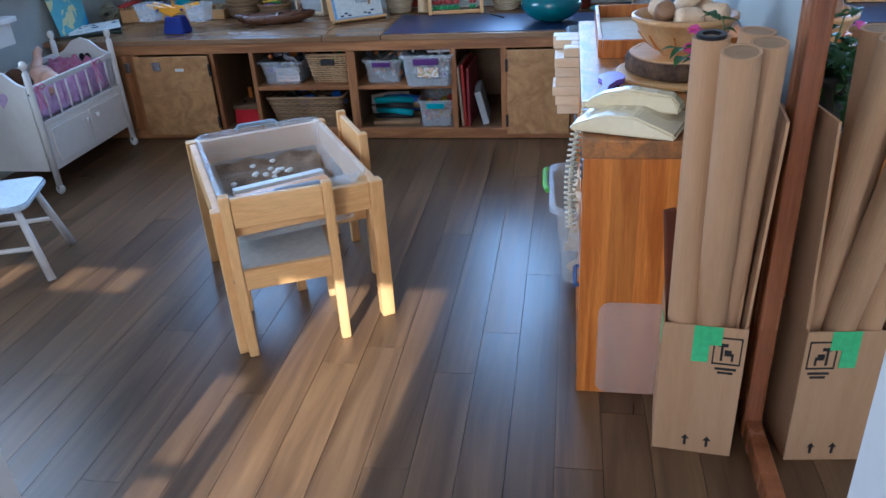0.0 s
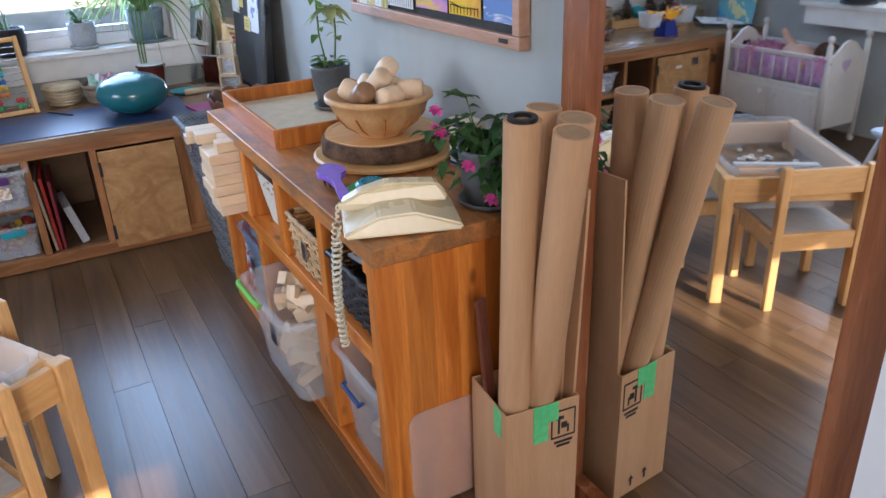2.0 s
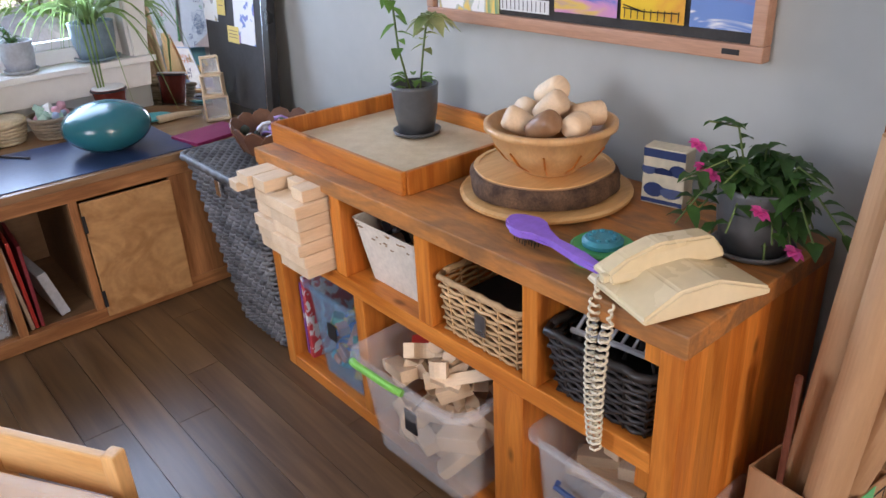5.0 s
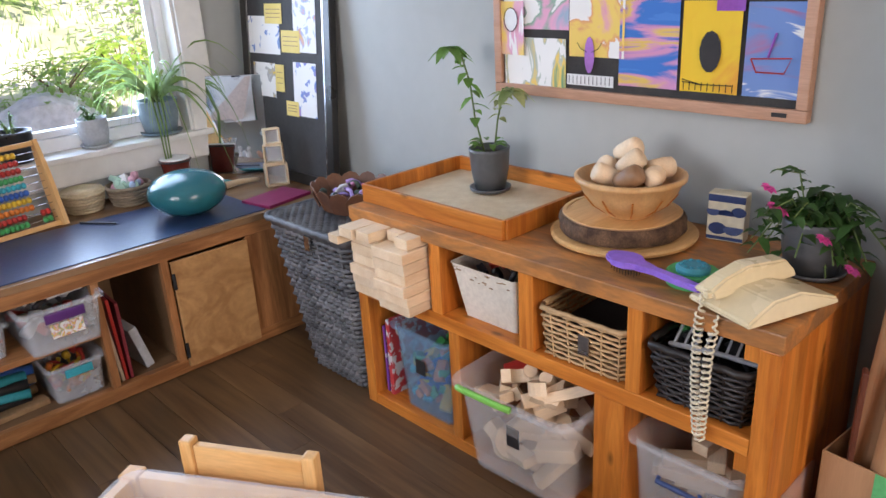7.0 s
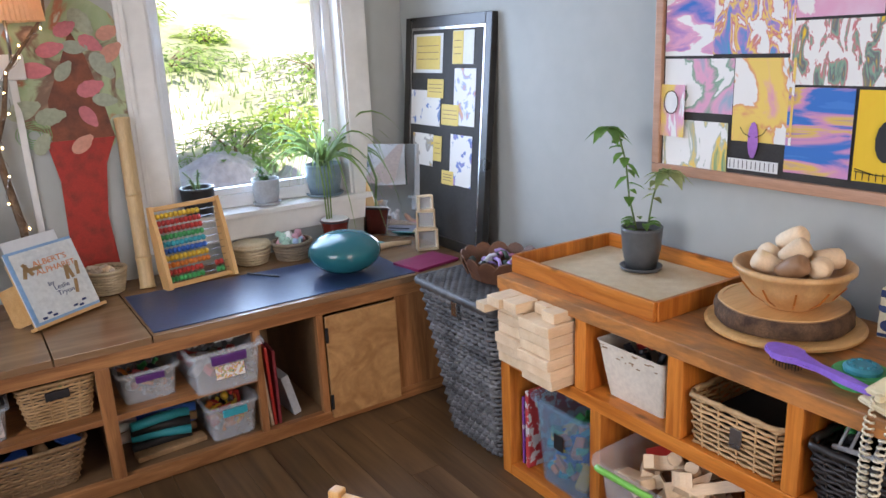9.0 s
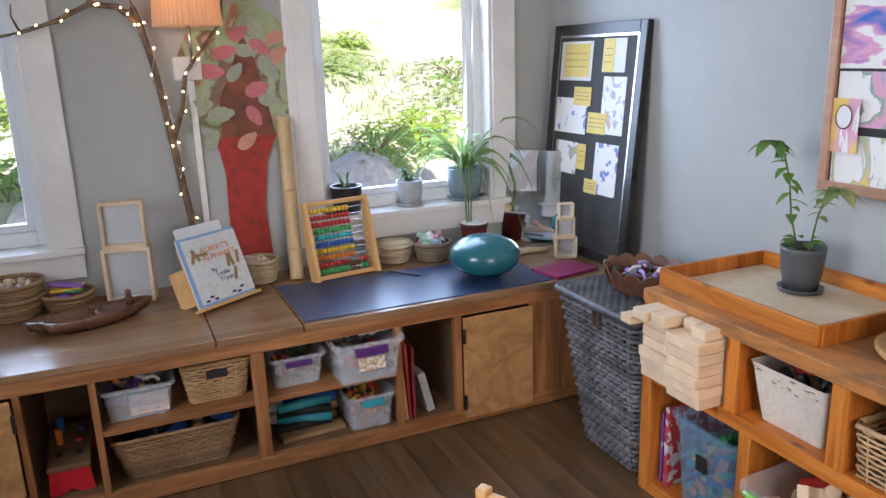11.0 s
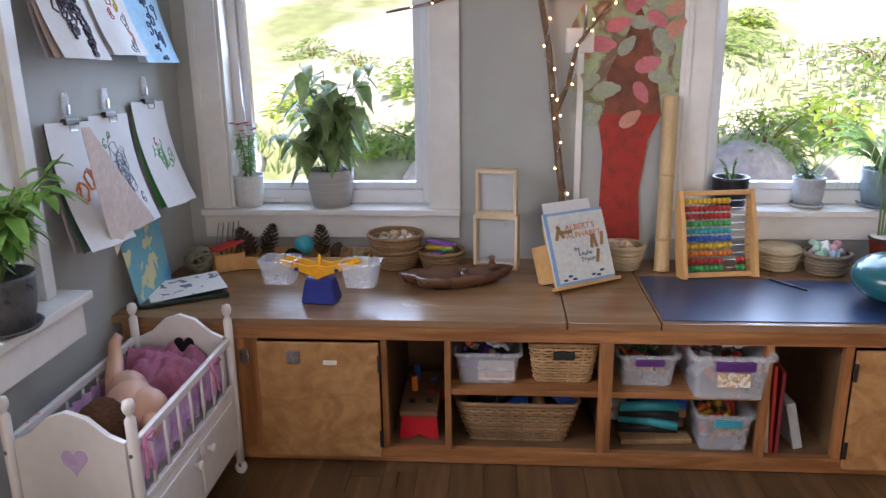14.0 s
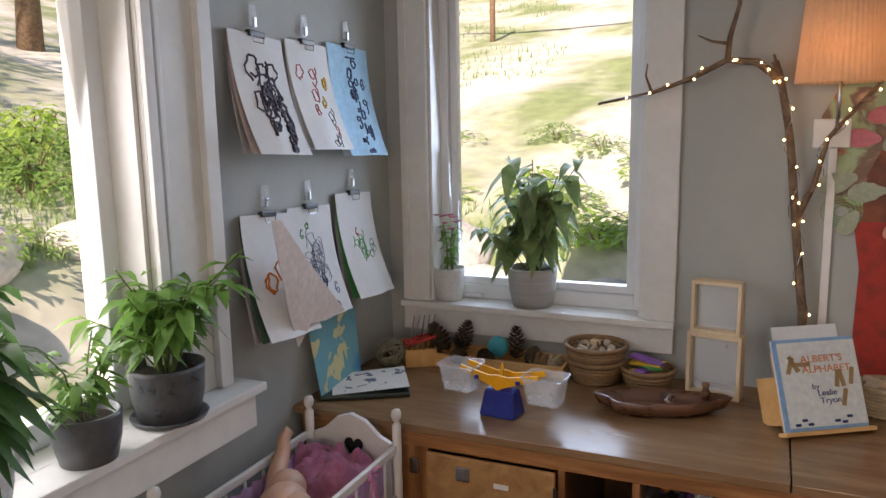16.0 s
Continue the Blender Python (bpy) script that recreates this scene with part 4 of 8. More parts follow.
for s in (-0.035, 0.035):
    part("rail", tube([(s, -0.10, 0), (s * 1.1, 0, 0.014), (s, 0.10, 0)], 0.006, 6), GREYP, rack)
for k in range(9):
    part("slat", Bx((-0.033, -0.088 + k * 0.022 - 0.003, 0.003, 0.033, -0.088 + k * 0.022 + 0.003, 0.008), bev=0.001), GREYP, rack)

BLUEBIN = mat("blue_clear_plastic", (0.22, 0.40, 0.58), (0.26, 0.45, 0.62), 0.2, 5, see=0.75)
b = thing("blue_bin", "blue-tinted clear bin of coloured blocks in a cubby", "bin", pose(0.43, 2.79, 0.0405, rz=90))
part("bin_body", tub(0.245, 0.28, 0.29, 0.86, 0.03), BLUEBIN, b)
part("tag", Bx((-0.02, 0.139, 0.15, 0.02, 0.142, 0.2), bev=0.001), INK_AND_SHADE, b)
bits(60, 0.17, 0.19, 0.01, TOYC[2:5] + [TOYC[6], TOYC[9], TOYC[2]], 0.032, "toy_brick", "coloured plastic brick in the blue bin", pose(0.43, 2.79, 0.0405), "bricks in the blue bin", (0,))
bits(30, 0.17, 0.19, 0.10, TOYC[2:5] + [TOYC[6], TOYC[9]], 0.032, "toy_brick", "coloured plastic brick in the blue bin", pose(0.43, 2.79, 0.0405), "bricks in the blue bin", (0,))
solid("picture_book", Bx((0, 0, 0, 0.26, 0.018, 0.27), bev=0.002), mat("book_cover_red", (0.50, 0.05, 0.06), (0.62, 0.62, 0.66), 0.4, 26, lo=0.5, hi=0.52), "red and white picture book standing in a cubby", "book", m=pose(0.31, 2.955, 0.041, rz=-3))
solid("picture_book", Bx((0, 0, 0, 0.25, 0.01, 0.24), bev=0.002), mat("book_cover_purple", (0.22, 0.06, 0.35), (0.5, 0.5, 0.6), 0.4, 26, lo=0.55, hi=0.57), "purple picture book standing in a cubby", "book", m=pose(0.315, 2.985, 0.041, rz=-2))

b = thing("block_bin", "milky plastic bin overflowing with wooden blocks", "bin", pose(0.375, 2.375, 0.041, rz=92))
part("bin_body", tub(0.37, 0.34, 0.27, 0.84, 0.05, 0.004, 0.016), MILKY, b)
part("clip", tube([(-0.03, 0.19, 0.266), (0.0, 0.197, 0.27), (0.13, 0.197, 0.27), (0.15, 0.19, 0.266)], 0.009, 8), mat("lime_plastic", (0.20, 0.55, 0.10), None, 0.35), b, "bright green handle")
part("tag", Bx((-0.03, 0.155, 0.13, 0.01, 0.159, 0.19), bev=0.001), INK_AND_SHADE, b)
r8 = random.Random(8)
for i in range(46):
    layer = i // 12
    k = i % 5
    if k == 0:
        bm = Bx((-0.055, -0.025, -0.02, 0.055, 0.025, 0.02), bev=0.003)
    elif k == 1:
        bm = lathe([(0.018, -0.05), (0.018, 0.05)], 18)
    elif k == 2:
        bm = plate([(0.05 * math.cos(a), 0.05 * math.sin(a)) for a in [math.pi * q / 10 for q in range(11)]] + [(0.024 * math.cos(a), 0.024 * math.sin(a)) for a in [math.pi * (10 - q) / 10 for q in range(11)]], 0.035)
    elif k == 3:
        bm = plate([(-0.04, -0.03), (0.04, -0.03), (-0.04, 0.04)], 0.035)
    else:
        bm = Bx((-0.075, -0.022, -0.014, 0.075, 0.022, 0.014), bev=0.003)
    red = i in (38, 44)
    solid("wooden_block", bm, TOYC[0] if red else BEECH, "pale wooden building block heaped in a plastic bin" if not red else "red painted wooden block heaped in a plastic bin", "block",
          m=pose(0.375 + r8.uniform(-0.10, 0.10), 2.375 + r8.uniform(-0.125, 0.125), 0.085 + layer * 0.072 + r8.uniform(0, 0.02), r8.uniform(-45, 45), r8.uniform(-45, 45), r8.uniform(0, 360)), group="blocks in the bin")

b = thing("lidded_bin", "milky plastic bin with a blue handle in a cubby", "bin", pose(0.45, 1.925, 0.041, rz=90))
part("bin_body", tub(0.265, 0.32, 0.27, 0.88, 0.03), MILKY, b)
part("handle", tube([(-0.05, 0.166, 0.20), (-0.05, 0.178, 0.195), (0.05, 0.178, 0.195), (0.05, 0.166, 0.20)], 0.006, 7), mat("navy_handle", (0.03, 0.06, 0.18), None, 0.4), b, "blue wire handle")
for k in range(9):
    solid("wooden_block", Bx((-0.09, -0.02, 0, 0.09, 0.02, 0.03), bev=0.003), BEECH, "wooden plank piece inside a plastic bin", "block", m=pose(0.45 + r8.uniform(-0.04, 0.04), 1.925 + r8.uniform(-0.06, 0.06), 0.055 + k * 0.026, 0, 0, r8.uniform(0, 180)), group="planks in the lidded bin")

# ---- grey hamper in the corner ----
hp = thing("laundry_hamper", "tall tapered dark grey woven hamper with a lid", "hamper", pose(0.42, 3.285, 0.004))
woven(hp, 0.33, 0.44, 0.555, 0.66, WICKER_G, 0.03, 0.0082, 0.0175, 68, shift=(0.0, -0.03), wave=0.8)
lid = part("lid", Bx((-0.17, -0.225, 0.562, 0.17, 0.225, 0.565), bev=0), WICKER_G, hp, "flat woven lid")
for i in range(24):
    y = -0.225 + i * 0.45 / 23
    part("strand", tube([(-0.172 + 0.344 * k / 22, y, 0.566 + 0.004 * (1 if (i + k) % 2 else -1)) for k in range(23)], 0.0078, 5), WICKER_G, lid, smooth=True)
part("lid_rim", tube(ring_path(0.36, 0.47, 0.03, 1, 0.566, 0.003, 0, 60), 0.011, 6), WICKER_G, hp, smooth=True)
part("clasp", Bx((-0.187, -0.05, 0.50, -0.178, -0.02, 0.55), bev=0.002), STEEL, hp)

fb = thing("flower_basket", "scalloped brown wooden basket of small soft toys", "basket", pose(0.475, 3.29, 0.588))
BRW = mat("carved_brown_wood", (0.12, 0.05, 0.028), (0.19, 0.085, 0.045), 0.4, 9, bump=0.1)
for k in range(14):
    a = 2 * math.pi * k / 14
    part("petal", plate([(-0.036, 0), (0.036, 0), (0.041, 0.055), (0.022, 0.08), (0, 0.088), (-0.022, 0.08), (-0.041, 0.055)], 0.005, m=pose(0.105 * math.cos(a), 0.135 * math.sin(a), 0.003, 68, 0, math.degrees(a) - 90)), BRW, fb)
part("base", plate([(0.105 * math.cos(i * 0.3), 0.135 * math.sin(i * 0.3)) for i in range(21)], 0.006), BRW, fb)
bits(34, 0.15, 0.2, 0.01, [mat("lilac_felt", (0.45, 0.30, 0.60), None, 0.8), mat("pink_felt", (0.65, 0.25, 0.42), None, 0.8), TOYC[7], mat("dark_felt", (0.06, 0.08, 0.06), None, 0.8)], 0.028, "soft_toy", "small lilac or pink felt toy in a basket", pose(0.475, 3.29, 0.598), "felt toys in the basket", (1, 2))


# ---- cardboard box of tubes beside the mirror ----
def tube_box():
    b = thing("cardboard_box", "tall narrow open cardboard box with green tape and printed marks", "box", pose(0.548, 1.612, 0, rz=-6))
    w, d, h = 0.172, 0.158, 0.345
    part("front_panel", Bx((-w / 2, -d / 2, 0, w / 2, -d / 2 + 0.004, h), bev=0.001), CARD, b)
    part("back_panel", Bx((-w / 2, d / 2 - 0.004, 0, w / 2, d / 2, h), bev=0.001), CARD, b)
    for s in (-1, 1):
        part("side_panel", Bx((s * (w / 2 - 0.004), -d / 2 + 0.0045, 0, s * w / 2, d / 2 - 0.0045, h), bev=0), CARD, b)
    part("bottom", Bx((-w / 2 + 0.005, -d / 2 + 0.005, 0.002, w / 2 - 0.005, d / 2 - 0.005, 0.006), bev=0), CARD, b)
    y = -d / 2 - 0.0012
    for x0, x1, z0 in ((-0.022, 0.012, 0.255), (0.008, 0.036, 0.30)):
        part("tape", Bx((x0, y - 0.0004, z0, x1, y + 0.0008, h + 0.001), bev=0), GREEN_TAPE, b, "bright green tape")
    part("tape", Bx((-w / 2 - 0.0016, -0.06, 0.28, -w / 2 - 0.0004, -0.03, h + 0.001), bev=0), GREEN_TAPE, b, "bright green tape")
    bm = Bx((0.02, y, 0.252, 0.078, y + 0.0008, 0.256), (0.02, y, 0.318, 0.078, y + 0.0008, 0.322), (0.02, y, 0.256, 0.023, y + 0.0008, 0.318), (0.075, y, 0.256, 0.078, y + 0.0008, 0.318),
            (0.036, y, 0.262, 0.041, y + 0.0008, 0.30), (0.044, y, 0.275, 0.058, y + 0.0008, 0.29), (0.058, y, 0.262, 0.063, y + 0.0008, 0.282), (0.03, y, 0.298, 0.05, y + 0.0008, 0.306), bev=0)
    part("printed_mark", bm, INK_AND_SHADE, b)
    part("printed_text", Bx((0.028, y, 0.238, 0.072, y + 0.0008, 0.244), (0.034, y, 0.228, 0.066, y + 0.0008, 0.234), bev=0), INK_AND_SHADE, b)
    for x in (-0.015, 0.032):
        part("printed_arrow", plate([(-0.003, 0), (0.003, 0), (0.003, 0.018), (0.009, 0.018), (0, 0.03), (-0.009, 0.018), (-0.003, 0.018)], 0.0008, m=pose(x, y + 0.0008, 0.02, 90)), INK_AND_SHADE, b)


tube_box()


def card_tube(base, top, r=0.0325, cap=False):
    base, top = Vector(base), Vector(top)
    L = (top - base).length
    m = Matrix.Translation(base) @ (top - base).to_track_quat('Z', 'Y').to_matrix().to_4x4()
    t = thing("cardboard_tube", "long kraft cardboard tube" + (" holding a black roll" if cap else "") + " standing in a box", "tube", m, "tubes in the box")
    part("tube_wall", lathe([(r, 0), (r, L), (r - 0.005, L), (r - 0.005, L - 0.35), (0, L - 0.351)], 28), CARD, t, smooth=False)
    part("tube_inside", lathe([(r - 0.0055, L - 0.3), (r - 0.0055, L - 0.001)], 28), CARD_IN, t)
    if cap:
        part("black_roll", lathe([(r - 0.007, L - 0.2), (r - 0.007, L + 0.006), (r - 0.016, L + 0.006), (r - 0.016, L - 0.19)], 24), BLACK, t, "black inner roll")


card_tube((0.505, 1.600, 0.008), (0.489, 1.54, 0.945), cap=True)
card_tube((0.572, 1.636, 0.008), (0.522, 1.446, 0.94))
card_tube((0.54, 1.652, 0.008), (0.58, 1.603, 0.94))
card_tube((0.598, 1.648, 0.008), (0.58, 1.51, 0.94))
solid("cardboard_sheet", Bx((-0.06, -0.003, 0, 0.06, 0.003, 0.78), bev=0.001), CARD, "flat cardboard sheet standing in a box", "cardboard", m=pose(0.618, 1.60, 0.01, 2, 0, 84))
solid("cardboard_sheet", Bx((-0.05, -0.003, 0, 0.05, 0.003, 0.55), bev=0.001), CARD, "short cardboard sheet standing in a box", "cardboard", m=pose(0.608, 1.615, 0.01, 1, 0, 88))
solid("wooden_stick", Bx((-0.014, -0.006, 0, 0.014, 0.006, 0.56), bev=0.005), mat("dark_red_wood", (0.10, 0.03, 0.018), (0.15, 0.05, 0.03), 0.4), "dark reddish flat wooden stick standing in a box", "stick", m=pose(0.515, 1.66, 0.01, 0, -6, 20))


# ---- doll's cot ----
def dolls_cot():
    c = thing("doll_cot", "white wooden doll's cot with heart cutouts and castors", "cot", pose(-2.34, 2.99, 0))
    W, L, H = 0.33, 0.595, 0.52

    def end(y, cut):
        out = [(0.02, 0.10), (W - 0.02, 0.10), (W - 0.02, 0.445), (W - 0.06, 0.46), (W * 0.66, 0.50), (W / 2, 0.515), (W * 0.34, 0.50), (0.06, 0.46), (0.02, 0.445)]
        bm = plate(out, 0.014, m=pose(0, y, 0, 90))
        return part("end_panel", bm, WHITE, c)
    heart = [(0.033 * math.sin(t) ** 3 * 1.05, 0.0022 * (13 * math.cos(t) - 5 * math.cos(2 * t) - 2 * math.cos(3 * t) - math.cos(4 * t))) for t in [2 * math.pi * i / 28 for i in range(28)]]
    e1, e2 = end(0.007, 0), end(L + 0.007, 0)
    HEARTP = mat("lilac_gingham", (0.50, 0.36, 0.58), (0.60, 0.46, 0.66), 0.8, 60)
    part("heart_inset", plate(heart, 0.002, m=pose(W / 2 + 0.01, -0.0075, 0.40, 90)), HEARTP, e1, "lilac gingham heart")
    # far panel stays uncut, its heart opening is shade painted as a black plate
    part("heart_shade", plate(heart, 0.002, m=pose(W / 2 + 0.01, L - 0.0075, 0.42, 90)), BLACK, e2, "black heart plate painted as the shade of an opening")
    for x in (0.0, W):
        for y in (0.0, L):
            part("post", lathe([(0.014, 0.04), (0.014, 0.50), (0.008, 0.507), (0.008, 0.512), (0.013, 0.518), (0.0165, 0.53), (0.013, 0.543), (0.0, 0.548)], 18, m=pose(x, y, 0)), WHITE, c, smooth=True)
            w = part("castor", lathe([(0.0, -0.009), (0.018, -0.009), (0.021, -0.005), (0.021, 0.005), (0.018, 0.009), (0, 0.009)], 18, m=pose(x, y, 0.021, 90)), WHITE, c, smooth=True)
            part("bracket", Bx((x - 0.005, y - 0.012, 0.026, x + 0.005, y + 0.012, 0.042), bev=0.002), STEEL, w)
            part("bolt", lathe([(0.005, 0), (0.005, 0.002)], 10, m=pose(x, y - 0.0155 if y < 0.1 else y + 0.0135, 0.42, 90)), STEEL, c)
    for x in (0.0, W):
        part("top_rail", Bx((x - 0.008, 0.0145, 0.425, x + 0.008, L - 0.0145, 0.447), bev=0.004), WHITE, c)
        part("lower_rail", Bx((x - 0.008, 0.0145, 0.285, x + 0.008, L - 0.0145, 0.302), bev=0.003), WHITE, c)
        for k in range(7):
            y = 0.075 + k * (L - 0.15) / 6
            part("spindle", lathe([(0.0045, 0.3025), (0.0045, 0.4245)], 10, m=pose(x, y, 0)), WHITE, c, smooth=True)
        part("side_panel", Bx((x - 0.007, 0.0145, 0.10, x + 0.007, L - 0.0145, 0.2845), bev=0.002), WHITE, c)
    for k in (0, 1):
        d = part("drawer_front", Bx((W + 0.0075, 0.04 + k * 0.265, 0.12, W + 0.014, 0.29 + k * 0.265, 0.265), bev=0.003), WHITE, c)
        part("knob", lathe([(0.006, 0), (0.006, 0.012), (0.012, 0.018), (0.010, 0.026), (0, 0.028)], 14, m=pose(W + 0.0145, 0.255 + k * 0.085, 0.235, 0, 90)), WHITE, d, smooth=True)
    part("base_board", Bx((0.008, 0.02, 0.27, W - 0.008, L - 0.02, 0.283), bev=0), WHITE, c)


dolls_cot()
FABRIC = mat("lilac_fabric", (0.64, 0.34, 0.56), (0.74, 0.50, 0.68), 0.85, 40, bump=0.3)
PINKF = mat("pink_knit", (0.66, 0.22, 0.38), (0.74, 0.32, 0.46), 0.85, 50, bump=0.4)
SKIN = mat("doll_vinyl", (0.58, 0.32, 0.22), (0.62, 0.36, 0.25), 0.5, 5, bump=0.02, fine=0.04)


def cloth(name, w, d, amp, z, material, label, m, seed, nx=26, ny=34, skirt=0.0):
    bm = bmesh.new()
    g = []
    for i in range(nx + 1):
        row = []
        for j in range(ny + 1):
            x, y = -w / 2 + w * i / nx, -d / 2 + d * j / ny
            h = amp * noise.noise(Vector((x * 14, y * 14, seed))) + amp * 0.5 * noise.noise(Vector((x * 34, y * 34, seed)))
            e = max(abs(x) / (w / 2), abs(y) / (d / 2))
            row.append(bm.verts.new((x, y, z + h - skirt * max(0, e - 0.7) ** 1.5)))
        g.append(row)
    for i in range(nx):
        for j in range(ny):
            bm.faces.new((g[i][j], g[i + 1][j], g[i + 1][j + 1], g[i][j + 1]))
    r = bmesh.ops.solidify(bm, geom=list(bm.faces), thickness=0.004)
    return solid(name, bm, material, label, "cloth", m=m, smooth=True)


cloth("cot_quilt", 0.29, 0.53, 0.02, 0.0, FABRIC, "rumpled lilac quilt lying in the doll's cot", pose(-2.175, 3.29, 0.315), 2)
cloth("pink_blanket", 0.25, 0.21, 0.05, 0.0, PINKF, "crumpled pink knitted blanket in the doll's cot", pose(-2.17, 3.44, 0.43, 6, 4, 15), 5, skirt=0.25)
for s in (0.008, 0.322):
    bm = bmesh.new()
    n = 60
    a = [bm.verts.new((s + (-0.012 if s < 0.1 else 0.0) + 0.006 * math.sin(i * 1.3) + 0.004, 0.03 + 0.53 * i / n, 0.305)) for i in range(n + 1)]
    b2 = [bm.verts.new((s + (-0.012 if s < 0.1 else 0.0) + 0.008 * math.sin(i * 1.3 + 0.4) + 0.004, 0.03 + 0.53 * i / n, 0.415)) for i in range(n + 1)]
    for i in range(n):
        bm.faces.new((a[i], a[i + 1], b2[i + 1], b2[i]))
    bmesh.ops.solidify(bm, geom=list(bm.faces), thickness=0.003)
    q = solid("cot_bumper", bm, FABRIC, "gathered lilac cot bumper tied along the rail", "bumper", m=pose(-2.34 + (0.02 if s < 0.1 else -0.022), 2.99, 0), smooth=True)
for x, y in ((-2.0, 3.02), (-2.0, 3.42), (-2.35, 3.08)):
    bm = bmesh.new()
    for k in (-1, 1):
        tube([(0, 0, 0), (0.012, k * 0.02, 0.012), (0.014, k * 0.034, 0.0), (0.01, k * 0.02, -0.012), (0, 0, 0)], 0.004, 6, bm)
        tube([(0, 0, 0), (0.008, k * 0.01, -0.04), (0.009, k * 0.018, -0.085)], 0.004, 6, bm)
    solid("ribbon_bow", bm, PINKF, "pink ribbon bow tied on the cot rail", "ribbon", m=pose(x, y, 0.436), smooth=True, group="bows on the cot")


def doll():
    """One plain doll shape, lying in the cot."""
    bm = bmesh.new()
    ell = lambda c, r, k=1.0: lathe([(r * math.sin(math.pi * i / 10), -r * k * math.cos(math.pi * i / 10)) for i in range(1, 10)], 16, bm, m=c)
    ell(pose(0.0, 0.0, 0.05, 90), 0.062, 1.25)
    ell(pose(0.045, -0.02, 0.055, 80, 0, 30), 0.05, 1.1)
    ell(pose(-0.03, 0.08, 0.05, 90), 0.052, 1.1)
    tube([(-0.05, 0.06, 0.06), (-0.07, 0.12, 0.08), (-0.08, 0.17, 0.10), (-0.085, 0.19, 0.125), (-0.075, 0.205, 0.14)], [0.024, 0.023, 0.019, 0.016, 0.012], 12, bm)
    tube([(0.05, -0.04, 0.06), (0.075, -0.09, 0.05), (0.06, -0.13, 0.05)], [0.022, 0.019, 0.014], 12, bm)
    tube([(-0.05, -0.04, 0.06), (-0.085, -0.09, 0.06), (-0.08, -0.13, 0.06)], [0.022, 0.019, 0.014], 12, bm)
    ell(pose(-0.01, -0.125, 0.06, 80), 0.055, 1.05)
    solid("doll", bm, SKIN, "vinyl baby doll lying face down in the cot", "doll", m=pose(-2.165, 3.235, 0.33, rz=12) @ Matrix.Scale(1.2, 4), smooth=True)
    h = lathe([(0.077 * math.sin(math.pi * i / 12), -0.077 * math.cos(math.pi * i / 12)) for i in range(1, 11)], 20, wobble=0.15)
    solid("doll_wig", h, mat("brown_hair", (0.05, 0.022, 0.012), (0.10, 0.048, 0.026), 0.9, 60, (1, 8, 1), 0.4, spec=0.05), "short brown hair of the doll", "wig", m=pose(-2.145, 3.075, 0.415, 70, 0, 12), smooth=True)


doll()


for ob in list(scene.objects):
    if ob.parent is None and ob.name.split(".")[0] in ("doll_cot", "cot_quilt", "pink_blanket", "cot_bumper", "ribbon_bow", "doll", "doll_wig"):
        ob.matrix_basis = Matrix.Translation((-2.312, 2.966, 0)) @ Matrix.Diagonal((0.93, 1.086, 1.09, 1)) @ Matrix.Translation((2.34, -2.99, 0)) @ ob.matrix_basis


# ---- white child's rocking chair ----
def rocker():
    c = thing("rocking_chair", "white painted child's chair with a pale blue seat", "chair", pose(-1.74, 2.30, 0, rz=-70))
    SEATB = mat("pale_blue_seat", (0.50, 0.58, 0.68), (0.56, 0.64, 0.74), 0.6, 9)
    bm = plate(rounded(0.30, 0.28, 0.05), 0.022, m=pose(0, 0, 0.265))
    bmesh.ops.bevel(bm, geom=list(bm.edges), offset=0.006, segments=2, affect='EDGES')
    part("seat", bm, SEATB, c, "pale blue seat pad")
    for sx in (-1, 1):
        part("front_leg", tube([(sx * 0.10, 0.09, 0.265), (sx * 0.15, 0.15, 0.0)], [0.012, 0.015], 10), WHITE, c, smooth=True)
        part("back_leg", tube([(sx * 0.10, -0.09, 0.265), (sx * 0.14, -0.16, 0.0)], [0.012, 0.015], 10), WHITE, c, smooth=True)
        part("back_post", tube([(sx * 0.13, -0.12, 0.285), (sx * 0.15, -0.17, 0.43), (sx * 0.15, -0.19, 0.56)], 0.012, 10), WHITE, c, smooth=True)
        part("stretcher", tube([(sx * 0.13, 0.125, 0.12), (sx * 0.125, -0.13, 0.12)], 0.009, 8), WHITE, c, smooth=True)
    for k in range(4):
        x = -0.09 + 0.06 * k
        part("spindle", tube([(x, -0.125, 0.285), (x, -0.185, 0.54)], 0.007, 8), WHITE, c, smooth=True)
    part("top_rail", tube([(-0.165, -0.19, 0.555), (0, -0.205, 0.565), (0.165, -0.19, 0.555)], 0.016, 10), WHITE, c, smooth=True)


rocker()

# ---- pictures and papers ----


